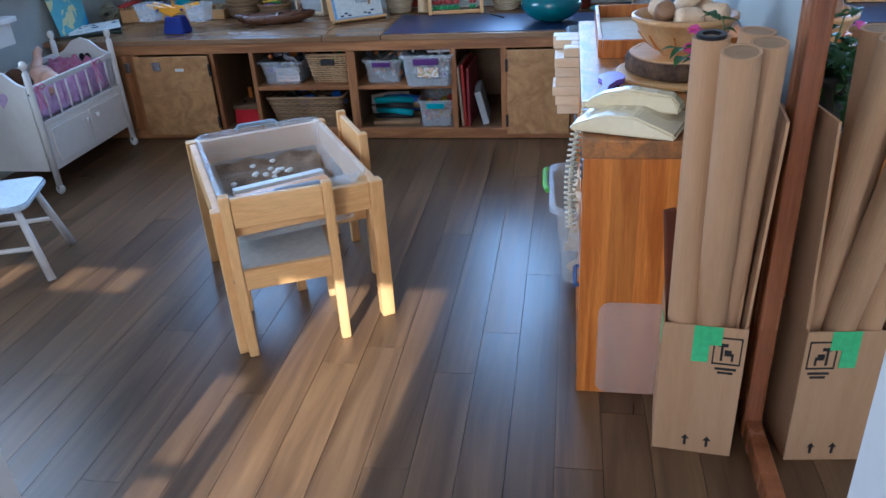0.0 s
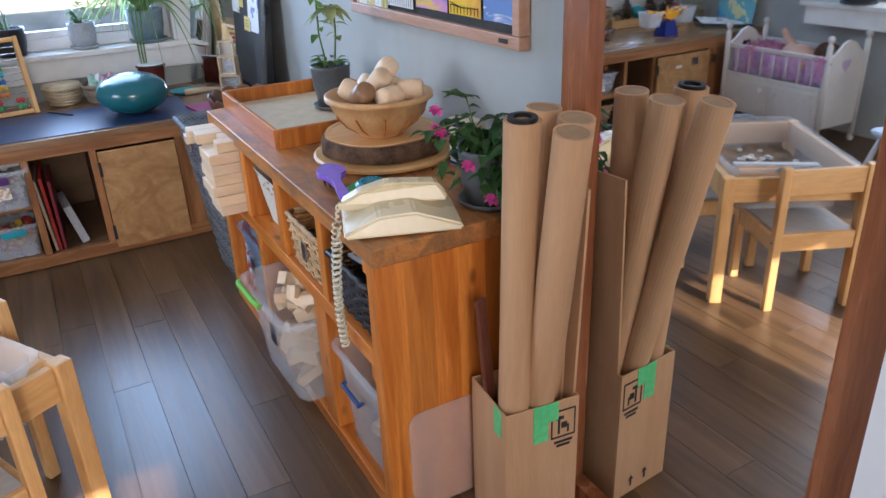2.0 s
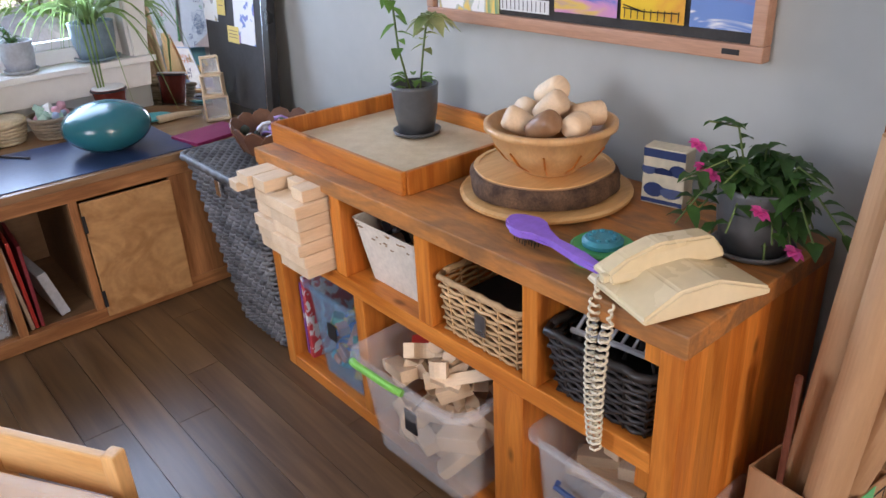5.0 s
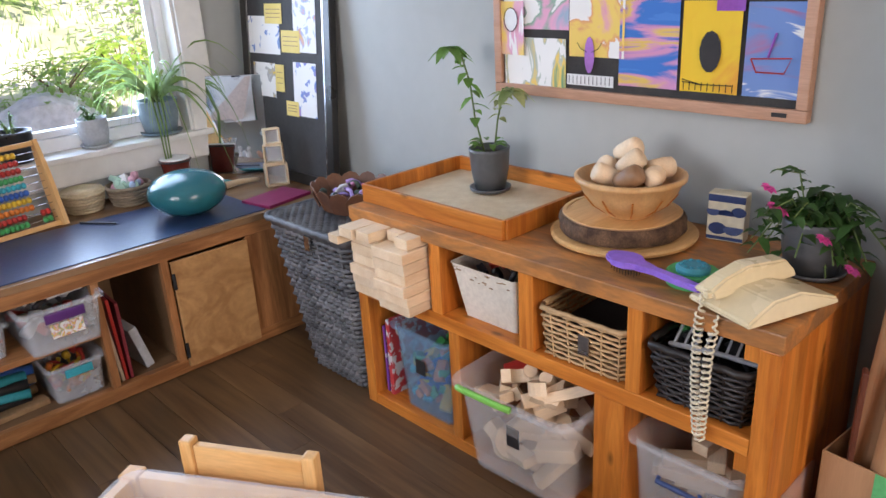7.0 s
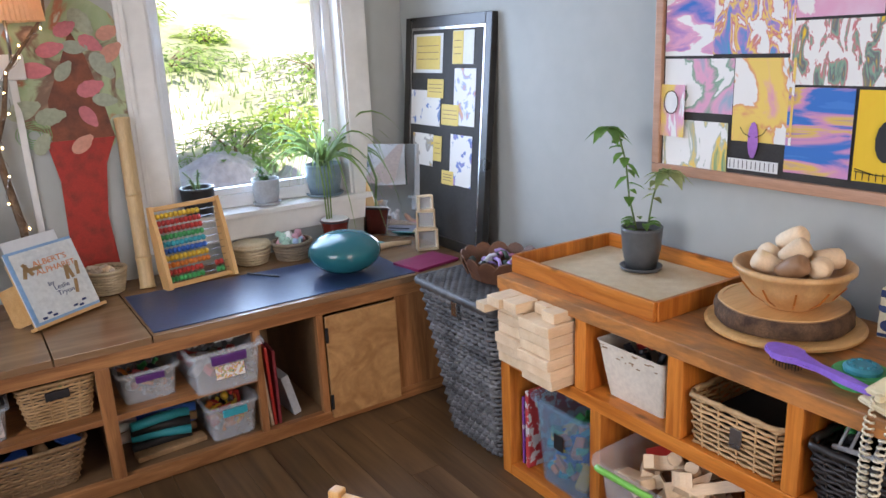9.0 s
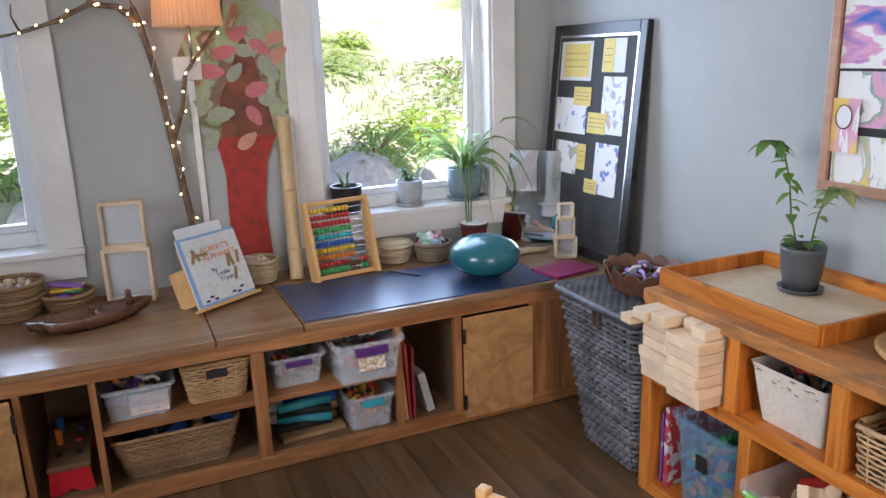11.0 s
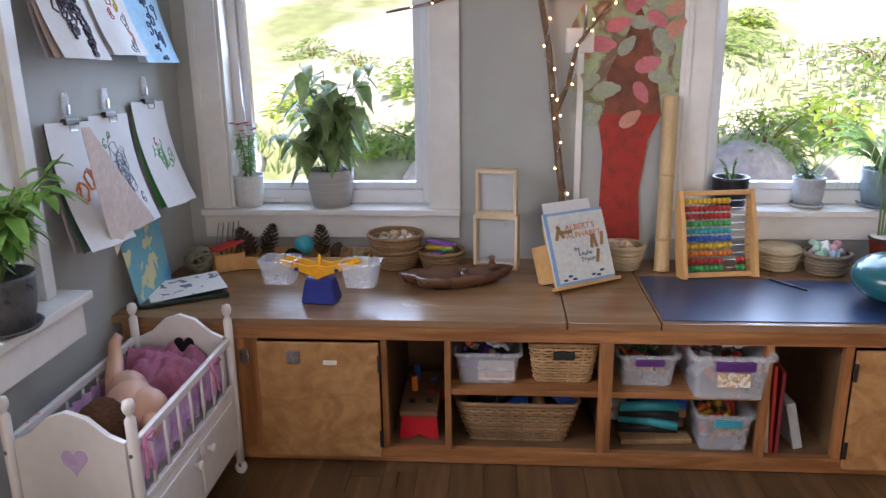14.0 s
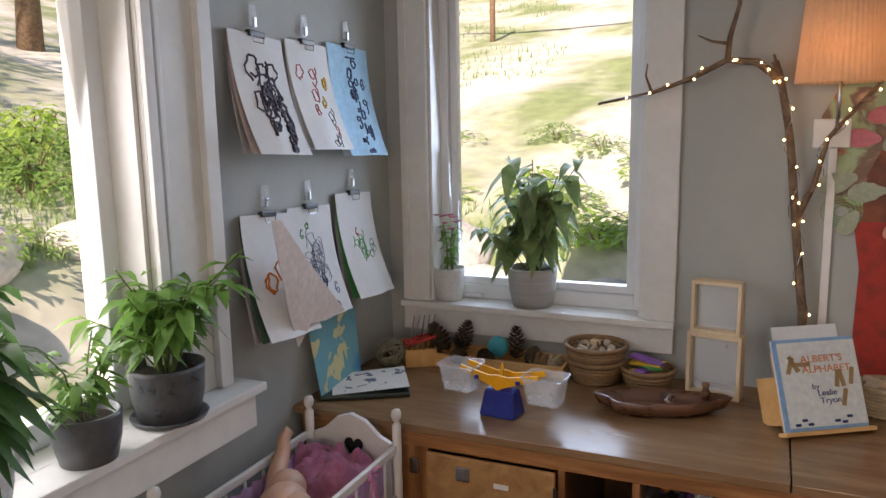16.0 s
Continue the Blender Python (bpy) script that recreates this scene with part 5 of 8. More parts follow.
def art(name, colours, seed, scale=9.0, stretch=(1, 1, 1), paper=(0.78, 0.77, 0.74), cover=0.5):
    """Watercolour on paper: washes of the given colours with bare paper between."""
    m = bpy.data.materials.new(name)
    m.use_nodes = True
    n, l = m.node_tree.nodes, m.node_tree.links
    tc, mp, nz = n.new("ShaderNodeTexCoord"), n.new("ShaderNodeMapping"), n.new("ShaderNodeTexNoise")
    mp.inputs["Location"].default_value = (seed * 3.1, seed * 1.7, seed)
    mp.inputs["Scale"].default_value = stretch
    nz.inputs["Scale"].default_value, nz.inputs["Detail"].default_value, nz.inputs["Distortion"].default_value = scale, 5.0, 0.8
    l.new(tc.outputs["Object"], mp.inputs[0])
    l.new(mp.outputs[0], nz.inputs["Vector"])
    rp = n.new("ShaderNodeValToRGB")
    rp.color_ramp.interpolation = 'EASE'
    e = rp.color_ramp.elements
    k = len(colours)
    p0 = 0.615 - 0.29 * cover
    e[0].position, e[0].color = p0, (*paper, 1)
    e[1].position, e[1].color = 0.72, (*colours[-1], 1)
    for i, c in enumerate(colours[:-1]):
        q = e.new(p0 + 0.02 + (0.70 - p0) * i / k)
        q.color = (*[0.85 * v + 0.15 * w for v, w in zip(c, paper)], 1)
    l.new(nz.outputs[0], rp.inputs[0])
    l.new(rp.outputs[0], n["Principled BSDF"].inputs["Base Color"])
    n["Principled BSDF"].inputs["Roughness"].default_value = 0.8
    return m


PAPER = mat("white_paper", (0.74, 0.74, 0.73), (0.70, 0.70, 0.69), 0.85, 6, bump=0.1, fine=0.03)
YNOTE = mat("yellow_note", (0.72, 0.55, 0.16), (0.76, 0.60, 0.22), 0.85, 6, fine=0.03)
BLU, PUR, YEL, RED, GRN, ORG, PNK, TEA = (0.03, 0.16, 0.50), (0.35, 0.14, 0.45), (0.80, 0.52, 0.03), (0.55, 0.08, 0.10), (0.12, 0.30, 0.18), (0.70, 0.25, 0.04), (0.70, 0.28, 0.45), (0.05, 0.34, 0.45)


def strokes(parent, lines, r, material=None, m=None):
    for pts in lines:
        bm = tube(pts, r, 4)
        part("ink_line", bm, material or INK_AND_SHADE, parent)


def pin_board():
    b = thing("pin_board", "black pin board in a pinkish wooden frame with paintings", "board", pose(EX, 1.92, 0.98, rz=-90))
    # local x runs towards -y of the room, so the board is laid out from its far end
    L, H = 0.935, 0.80
    FR = mat("board_frame_wood", (0.44, 0.235, 0.145), (0.52, 0.30, 0.20), 0.4, 4, (0.7, 9, 9), 0.08)
    part("backing", Bx((-L, -0.016, 0.0, 0, -0.001, H), bev=0), mat("black_felt", (0.035, 0.033, 0.032), (0.05, 0.047, 0.045), 0.9, 20, bump=0.2), b)
    for z0, z1 in ((-0.005, 0.025), (H - 0.025, H + 0.005)):
        part("rail", Bx((-L - 0.005, -0.03, z0, 0.005, -0.0005, z1), bev=0.003), FR, b)
    for x0, x1 in ((-L - 0.005, -L + 0.022), (-0.022, 0.005)):
        part("stile", Bx((x0, -0.031, 0.0255, x1, -0.0005, H - 0.0255), bev=0.003), FR, b)
    part("maker_plate", Bx((-0.075, -0.032, 0.006, -0.04, -0.0302, 0.016), bev=0), INK_AND_SHADE, b)
    return b


pin_board()


def painting(y0, z0, y1, z1, material, label, lift=0.0):
    """A sheet pinned on the board, from its far top corner to its near bottom corner."""
    w, h = y0 - y1, z0 - z1
    bm = bmesh.new()
    n = 6
    g = [[bm.verts.new((-w / 2 + w * i / n, -h / 2 + h * j / n, 0.0012 + 0.003 * abs(2 * i / n - 1) ** 3)) for j in range(n + 1)] for i in range(n + 1)]
    for i in range(n):
        for j in range(n):
            bm.faces.new((g[i][j], g[i + 1][j], g[i + 1][j + 1], g[i][j + 1]))
    m = pose(EX - 0.0165 - lift, (y0 + y1) / 2, (z0 + z1) / 2 - 0.024, 90, 0, -90)
    t = thing("painting", label, "painting", m, "paintings on the pin board")
    part("sheet", bm, material, t)
    return t, w, h


paints = [
    ((2.827, 1.545, 2.657, 1.35), art("wash_pink_blue", [PNK, PUR, BLU], 1, 6, (1, 2.5, 1)), "child's pink and blue watercolour on a board"),
    ((2.660, 1.545, 2.417, 1.354), art("wash_blue_dabs", [RED, YEL, PUR, BLU, TEA], 2, 11, (2, 1, 1)), "child's painting of blue and purple dabs"),
    ((2.825, 1.342, 2.586, 1.19), art("wash_rose", [GRN, PNK, (0.3, 0.4, 0.5)], 3, 9), "child's watercolour with a rose patch"),
    ((2.825, 1.166, 2.596, 1.021), art("wash_pale_green", [(0.35, 0.42, 0.33), YEL, GRN], 4, 8, (2, 0.8, 1), cover=0.35), "child's pale green and yellow watercolour"),
    ((2.584, 1.343, 2.405, 1.12), art("wash_yellow", [ORG, YEL, YEL, PNK], 5, 7, cover=0.62), "child's yellow and orange watercolour"),
    ((2.424, 1.545, 2.20, 1.44), art("wash_pink", [PNK, (0.72, 0.5, 0.6)], 6, 8), "child's pale pink watercolour"),
    ((2.424, 1.433, 2.18, 1.276), art("wash_brush_marks", [RED, GRN, (0.05, 0.06, 0.07), YEL], 7, 15, (2.2, 0.8, 1), cover=0.4), "child's painting of dark and yellow brush marks"),
    ((2.420, 1.270, 2.247, 1.05), art("wash_stripes", [BLU, BLU, PNK, YEL, PUR, BLU], 8, 4.5, (0.5, 3.4, 1), paper=(0.05, 0.2, 0.55), cover=0.9), "child's painting of blue, pink and yellow stripes"),
    ((2.238, 1.268, 2.087, 1.05), art("wash_orange", [YEL, YEL, ORG], 9, 5, paper=(0.80, 0.50, 0.03), cover=0.9), "child's orange-yellow painting with a dark shape"),
    ((2.075, 1.265, 1.945, 1.05), art("wash_sea", [BLU, BLU, RED], 10, 6, (0.6, 1.6, 1)), "child's painting of a red boat on blue"),
    ((2.17, 1.46, 1.95, 1.29), art("wash_top_right", [PUR, BLU, YEL], 11, 8), "child's purple and blue watercolour"),
    ((2.17, 1.72, 1.95, 1.50), art("wash_top_a", [TEA, YEL], 12, 8), "child's teal and yellow watercolour"),
    ((2.45, 1.75, 2.20, 1.57), art("wash_top_b", [PNK, BLU], 13, 8), "child's pink and blue painting near the top"),
    ((2.80, 1.75, 2.50, 1.57), art("wash_top_c", [GRN, RED], 14, 8), "child's green and red painting near the top"),
]
made = []
for (a, b_, c, d), mt, lab in paints:
    made.append(painting(a, b_, c, d, mt, lab))
t, w, h = made[8]
part("painted_shape", plate([(0.028 * math.cos(i * 0.5), -0.01 + 0.05 * math.sin(i * 0.5)) for i in range(13)], 0.001, m=pose(0, 0, 0.004)), INK_AND_SHADE, t)
strokes(t, [[(-0.07, -0.085 + 0.006 * (i % 2), 0.005), (-0.02, -0.09, 0.005), (0.06, -0.088, 0.005)] for i in range(2)] + [[(-0.065 + 0.016 * i, -0.105, 0.005), (-0.065 + 0.016 * i, -0.085, 0.005)] for i in range(9)], 0.0011)
t, w, h = made[9]
strokes(t, [[(-0.05, -0.02, 0.005), (0.045, -0.015, 0.005), (0.03, -0.05, 0.005), (-0.035, -0.05, 0.005), (-0.05, -0.02, 0.005)]], 0.0018, TOYC[0])
strokes(t, [[(-0.01, -0.015, 0.005), (0.005, 0.04, 0.005)]], 0.003, TOYC[8])
t, w, h = painting(2.60, 1.19, 2.43, 1.037, mat("purple_cutout", (0.40, 0.17, 0.52), (0.46, 0.22, 0.58), 0.8), "purple paper cut-out shape with a striped strip", 0.005)
for ob in list(t.children):
    bpy.data.objects.remove(ob)
part("cutout", plate([(0.016 * math.cos(i * 0.5), 0.012 + 0.05 * math.sin(i * 0.5)) for i in range(13)], 0.001), mat("purple_paper", (0.40, 0.17, 0.52), None, 0.8), t)
sp = part("strip", plate([(-0.075, -0.072), (0.08, -0.072), (0.08, -0.042), (-0.075, -0.042)], 0.001), PAPER, t)
for i in range(11):
    part("ink_line", Bx((-0.068 + i * 0.0135, -0.068, 0.0012, -0.066 + i * 0.0135, -0.046, 0.0016), bev=0), INK_AND_SHADE, sp)
for s in (-1, 1):
    part("ink_line", tube([(s * 0.008, 0.02, 0.002), (s * 0.03, 0.03, 0.002), (s * 0.04, 0.045, 0.002)], 0.001, 4), INK_AND_SHADE, t)
t, w, h = painting(2.862, 1.268, 2.745, 1.115, art("wash_soft", [PNK, YEL, PUR], 20, 6, (2, 0.6, 1), cover=0.9), "small soft-coloured card with a pencil animal shape", 0.006)
part("cutout", plate([(0.024 * math.cos(i * 0.5), 0.025 + 0.032 * math.sin(i * 0.5)) for i in range(13)], 0.001, m=pose(0.01, 0, 0.004)), PAPER, t)
strokes(t, [[(0.01 + 0.026 * math.cos(i * 0.5), 0.025 + 0.034 * math.sin(i * 0.5), 0.006) for i in range(14)]], 0.0011)
t, w, h = painting(2.15, 1.31, 2.08, 1.245, mat("purple_tag", (0.30, 0.08, 0.42), None, 0.7), "small purple paper scrap on the board", 0.006)


# ---- black display board leaning on the east wall ----
def display_board():
    b = thing("display_board", "black framed board with notes leaning on the wall", "board", pose(0.655, 3.99, 0.522, 0, 5.2, 0))
    w, h = 0.325, 0.985
    FR = mat("black_frame", (0.016, 0.015, 0.014), (0.028, 0.026, 0.024), 0.3, 6)
    part("panel", Bx((0.008, -w + 0.03, 0.03, 0.02, w - 0.03, h - 0.03), bev=0), mat("chalk_black", (0.035, 0.034, 0.033), (0.05, 0.048, 0.046), 0.7, 6), b)
    for y0, y1 in ((-w, -w + 0.045), (w - 0.045, w)):
        part("stile", Bx((0, y0, 0, 0.03, y1, h), bev=0.004), FR, b)
    for z0, z1 in ((0, 0.045), (h - 0.045, h)):
        part("rail", Bx((0.001, -w + 0.0455, z0, 0.029, w - 0.0455, z1), bev=0.003), FR, b)
    part("liner", Bx((0.004, -w + 0.046, 0.046, 0.0075, -w + 0.056, h - 0.046), (0.004, w - 0.056, 0.046, 0.0075, w - 0.046, h - 0.046), (0.004, -w + 0.056, h - 0.056, 0.0075, w - 0.056, h - 0.046), bev=0), STEEL, b)
    sk = [art("sketch_a", [BLU, (0.3, 0.4, 0.5)], 31, 16, cover=0.2), art("sketch_b", [(0.3, 0.4, 0.6), (0.6, 0.3, 0.3), YEL], 32, 14, cover=0.3), art("sketch_c", [(0.3, 0.3, 0.3), YEL], 33, 14, cover=0.3), art("sketch_d", [BLU, PNK], 34, 15, cover=0.25)]
    for (a, t_, c, d), mt, nm in (((4.25, 1.435, 4.012, 1.27), PAPER, "paper_sheet"), ((4.225, 1.425, 4.03, 1.285), YNOTE, "yellow_note"), ((3.939, 1.442, 3.787, 1.308), PAPER, "paper_sheet"), ((3.935, 1.44, 3.86, 1.308), YNOTE, "yellow_note"),
                                  ((4.125, 1.244, 3.997, 1.165), YNOTE, "yellow_note"), ((4.261, 1.195, 4.021, 1.043), sk[0], "paper_sheet"), ((3.918, 1.291, 3.765, 1.058), sk[1], "paper_sheet"),
                                  ((4.007, 1.141, 3.877, 1.054), YNOTE, "yellow_note"), ((4.237, 1.006, 4.068, 0.865), sk[2], "paper_sheet"), ((4.064, 1.003, 3.999, 0.893), YNOTE, "yellow_note"), ((3.932, 1.019, 3.774, 0.805), sk[3], "paper_sheet"), ((3.99, 0.86, 3.90, 0.80), YNOTE, "yellow_note")):
        lift = 0.0015 if nm == "yellow_note" else 0.0
        q = part(nm, Bx((0.0055 - lift, c - 3.99, d - 0.522, 0.0065 - lift, a - 3.99, t_ - 0.522), bev=0), mt, b)
        if nm == "yellow_note":
            for k in range(3):
                zz = d - 0.522 + (t_ - d) * (0.3 + 0.2 * k)
                part("writing_bar", Bx((0.0035 - lift + 0.0015, c - 3.99 + 0.012, zz, 0.0042, a - 3.99 - 0.012, zz + 0.003), bev=0), WICKER_D, q)


display_board()

# ---- clipped drawings on the west wall ----
CLIP = mat("black_clip", (0.02, 0.02, 0.02), None, 0.3)


def clip_stack(y, z, w, h, mats, label, tilt, inks=()):
    t = thing("clipped_drawings", label, "drawings", pose(WX + 0.004, y, z, tilt, 0, 0), "drawings on the wall")
    hook = part("hook", Bx((0.0, -0.016, 0.02, 0.008, 0.016, 0.085), bev=0.002), CLEAR, t, "clear adhesive hook")
    part("hook_tongue", Bx((0.0085, -0.006, 0.022, 0.016, 0.006, 0.05), bev=0.002), STEEL, hook)
    part("clip", Bx((0.004, -0.036, -0.008, 0.022, 0.036, 0.010), bev=0.004), CLIP, t, "black bulldog clip")
    part("clip_wire", tube([(0.024, -0.028, -0.004), (0.025, -0.022, -0.024), (0.025, 0.022, -0.024), (0.024, 0.028, -0.004)], 0.0016, 5), STEEL, t)
    for k, mt in enumerate(mats):
        bm = bmesh.new()
        nx, ny = 8, 12
        off = (k - len(mats) / 2) * 0.010
        g = []
        for i in range(nx + 1):
            row = []
            for j in range(ny + 1):
                f = j / ny
                u = (i / nx - 0.5) * w
                row.append(bm.verts.new((0.006 + 0.0035 * k + f * 0.012 + 0.19 * f * f * (0.25 + 0.25 * k / len(mats)) + 0.006 * math.sin(u * 30 + k) * f, u + off * f * 2 + 0.02 * f, -h * f)))
            g.append(row)
        for i in range(nx):
            for j in range(ny):
                bm.faces.new((g[i][j], g[i + 1][j], g[i + 1][j + 1], g[i][j + 1]))
        part("sheet", bm, mt, t, smooth=True)
    # brush and crayon lines on the top sheet
    k = len(mats) - 1
    off = (k - len(mats) / 2) * 0.010
    sr = random.Random(int(y * 100 + z * 10))
    for ink, n, size, r0, cu, cf in inks:
        for q in range(n):
            u0, f0 = cu * w + sr.gauss(0, 0.12) * w, cf + sr.gauss(0, 0.12)
            a0, turn = sr.uniform(0, 6.28), sr.uniform(0.35, 0.7)
            pts = []
            for i in range(16):
                u = u0 + size * math.cos(a0 + turn * i) * (1 - i * 0.03) + 0.2 * size * math.sin(i * 1.9)
                f = f0 + size / h * math.sin(a0 + turn * i) + 0.008 * i * math.cos(a0)
                u, f = max(-w * 0.46, min(w * 0.46, u)), max(0.10, min(0.97, f))
                pts.append((0.006 + 0.0035 * k + f * 0.012 + 0.19 * f * f * (0.25 + 0.25 * k / len(mats)) + 0.006 * math.sin(u * 30 + k) * f + 0.0004, u + off * f * 2 + 0.02 * f, -h * f))
            part("paint_line", tube(pts, r0, 5), ink, t)
    return t


GREYPAPER = mat("grey_paper", (0.38, 0.33, 0.31), (0.44, 0.40, 0.38), 0.85, 6)
SANDPAPER = mat("rosy_paper", (0.60, 0.48, 0.42), (0.66, 0.54, 0.48), 0.85, 6)
clip_stack(3.58, 1.69, 0.25, 0.345, [GREYPAPER, SANDPAPER, PAPER], "stack of clipped drawings with a dark ink tangle", -3, [(mat("plum_ink", (0.05, 0.035, 0.06), None, 0.6), 9, 0.035, 0.0035, 0.05, 0.5), (mat("plum_ink_dark", (0.03, 0.02, 0.04), None, 0.6), 9, 0.02, 0.006, 0.15, 0.78)])
clip_stack(3.84, 1.69, 0.23, 0.34, [GREYPAPER, PAPER, PAPER], "stack of clipped drawings with red scribbles", -2, [(TOYC[0], 3, 0.022, 0.0022, 0.0, 0.38), (TOYC[4], 2, 0.015, 0.004, 0.05, 0.52), (TOYC[1], 3, 0.02, 0.0016, 0.1, 0.8), (TOYC[0], 2, 0.012, 0.002, 0.3, 0.8)])
clip_stack(4.10, 1.70, 0.27, 0.38, [PAPER, mat("sky_blue_sheet", (0.32, 0.57, 0.75), (0.38, 0.62, 0.78), 0.85, 5)], "clipped light blue painting with dark blue marks", -2, [(NAVY, 8, 0.018, 0.0032, 0.0, 0.2), (NAVY, 6, 0.014, 0.003, 0.0, 0.5), (NAVY, 7, 0.016, 0.0036, 0.1, 0.82)])
rosy = clip_stack(3.59, 1.165, 0.26, 0.37, [GREYPAPER, mat("dark_green_paper", (0.06, 0.13, 0.09), None, 0.85), PAPER], "stack of clipped papers with a folded rosy sheet", -4, [(TOYC[9], 2, 0.03, 0.004, -0.1, 0.3)])
part("folded_sheet", plate([(-0.10, -0.012), (-0.055, -0.012), (0.10, -0.16), (0.30, -0.335), (0.19, -0.35), (0.10, -0.345), (0.03, -0.405), (-0.02, -0.29)], 0.0015, m=pose(0.10, 0.0, 0.0, 90, 0, 90)), SANDPAPER, rosy, "rosy sheet folded across the stack")
clip_stack(3.82, 1.165, 0.25, 0.36, [GREYPAPER, PAPER], "stack of clipped blue scribble drawings", -3, [(mat("grey_crayon", (0.25, 0.30, 0.38), None, 0.8), 16, 0.03, 0.0012, 0.0, 0.5), (NAVY, 6, 0.014, 0.0016, 0.1, 0.8), (TOYC[3], 2, 0.01, 0.002, -0.3, 0.2)])
clip_stack(4.10, 1.185, 0.25, 0.37, [GREYPAPER, TOYC[3], PAPER], "stack of clipped drawings with green scribbles", -3, [(mat("green_crayon", (0.12, 0.42, 0.15), None, 0.8), 8, 0.022, 0.0016, 0.1, 0.55), (TOYC[0], 1, 0.008, 0.002, 0.1, 0.38)])
solid("blue_painting", plate([(-0.16, 0.012), (0.10, 0), (0.165, 0.245), (-0.135, 0.305)], 0.002), art("wash_blue_cream", [TEA, TEA, (0.03, 0.25, 0.5)], 46, 7, paper=(0.62, 0.58, 0.30), cover=0.6), "cream sheet painted with blue shapes, propped on the worktop", "painting", m=pose(-2.36, 3.92, 0.522, 76, 0, 90))
solid("loose_sheet", plate([(-0.13, -0.09), (0.13, -0.09), (0.13, 0.09), (-0.13, 0.09)], 0.0015), art("ink_marks", [(0.05, 0.08, 0.14), (0.1, 0.15, 0.25)], 47, 24, cover=0.05), "white sheet with dark ink marks lying on the worktop", "paper", m=pose(-2.27, 3.925, 0.548, 4, -3, 32))
solid("dark_folder", Bx((-0.15, -0.09, 0, 0.15, 0.09, 0.015), bev=0.004), mat("dark_green_cover", (0.015, 0.03, 0.025), None, 0.3), "dark folder under a sheet on the worktop", "folder", m=pose(-2.275, 3.90, 0.521, rz=30))

# ---- paper tree on the north wall ----
tree_red = mat("red_paint_paper", (0.42, 0.03, 0.02), (0.20, 0.03, 0.02), 0.5, 7, (3, 3, 0.7), lo=0.45, hi=0.8)
tree_crown = art("crown_paint", [(0.45, 0.12, 0.05), (0.30, 0.40, 0.20), (0.36, 0.44, 0.24), (0.16, 0.06, 0.035), (0.6, 0.38, 0.25)], 51, 6, (1, 1, 1), paper=(0.55, 0.55, 0.42), cover=0.9)
pt = thing("paper_tree", "painted paper tree with red trunk and paper leaves", "collage", pose(-0.66, NY - 0.002, 0.0, 90))
crown_out, trunk_out = [], [(-0.085, 0.525), (0.07, 0.525), (0.05, 0.80), (0.075, 1.0), (0.12, 1.10), (-0.12, 1.10), (-0.095, 0.95), (-0.10, 0.74)]
for i in range(40):
    a = 2 * math.pi * i / 40
    k = 1 + 0.09 * math.sin(a * 5 + 1) + 0.05 * math.sin(a * 9)
    crown_out.append((0.02 + 0.245 * k * math.cos(a) * (0.8 if math.sin(a) < -0.6 else 1), 1.34 + 0.27 * k * math.sin(a)))
part("crown", plate(crown_out, 0.003, m=pose(0, 0, 0.002)), tree_crown, pt, "crown painted in green and brown")
part("trunk", plate(trunk_out, 0.002, m=pose(0, 0, 0.006)), tree_red, pt, "red painted trunk")
part("branch_paint", plate([(-0.10, 1.10), (0.12, 1.10), (0.10, 1.22), (0.06, 1.40), (0.02, 1.50), (-0.03, 1.38), (-0.09, 1.25)], 0.001, m=pose(0, 0, 0.0055)), mat("brown_paint", (0.13, 0.045, 0.028), (0.26, 0.08, 0.04), 0.6, 12), pt)
leafp = [mat("pink_paper", (0.62, 0.20, 0.22), None, 0.8), mat("salmon_paper", (0.62, 0.30, 0.22), None, 0.8), mat("sage_paper", (0.40, 0.43, 0.31), None, 0.8), mat("grey_green_paper", (0.36, 0.39, 0.30), None, 0.8)]
lr = random.Random(12)
spots = [(-0.605, 1.284, 0), (-0.624, 1.186, 0), (-0.662, 1.08, 1), (-0.756, 1.193, 2), (-0.637, 1.436, 3), (-0.55, 1.37, 3), (-0.516, 1.483, 1), (-0.515, 1.409, 1), (-0.685, 1.35, 3), (-0.796, 1.092, 2), (-0.56, 1.24, 3), (-0.72, 1.43, 0), (-0.60, 1.53, 2), (-0.50, 1.15, 2), (-0.78, 1.36, 0), (-0.66, 1.50, 0), (-0.84, 1.22, 2), (-0.47, 1.30, 2), (-0.58, 1.45, 0)]
for i, (x, zz, c) in enumerate(spots):
    s = lr.uniform(0.038, 0.054)
    a = lr.uniform(-60, 60)
    out = [(s * math.cos(q) * (1.25 if math.cos(q) > 0.95 else 1), 0.62 * s * math.sin(q) * (1 + 0.12 * (k % 2 if i % 3 == 0 else 0))) for k, q in enumerate([2 * math.pi * k / 20 for k in range(20)])]
    lf = part("paper_leaf", plate(out, 0.001, m=pose(x + 0.66, zz, 0.009 + 0.0015 * (i % 4), 0, lr.uniform(-6, 6), a)), leafp[c], pt)
for k in range(5):
    rr = 0.05 - 0.008 * k
    part("painted_swirl", tube([(-0.155 + rr * math.cos(q * 0.4) * 1.2, 1.13 + rr * math.sin(q * 0.4), 0.006) for q in range(17)], 0.0014, 4), mat("green_paint_line", (0.22, 0.42, 0.16), None, 0.6), pt)

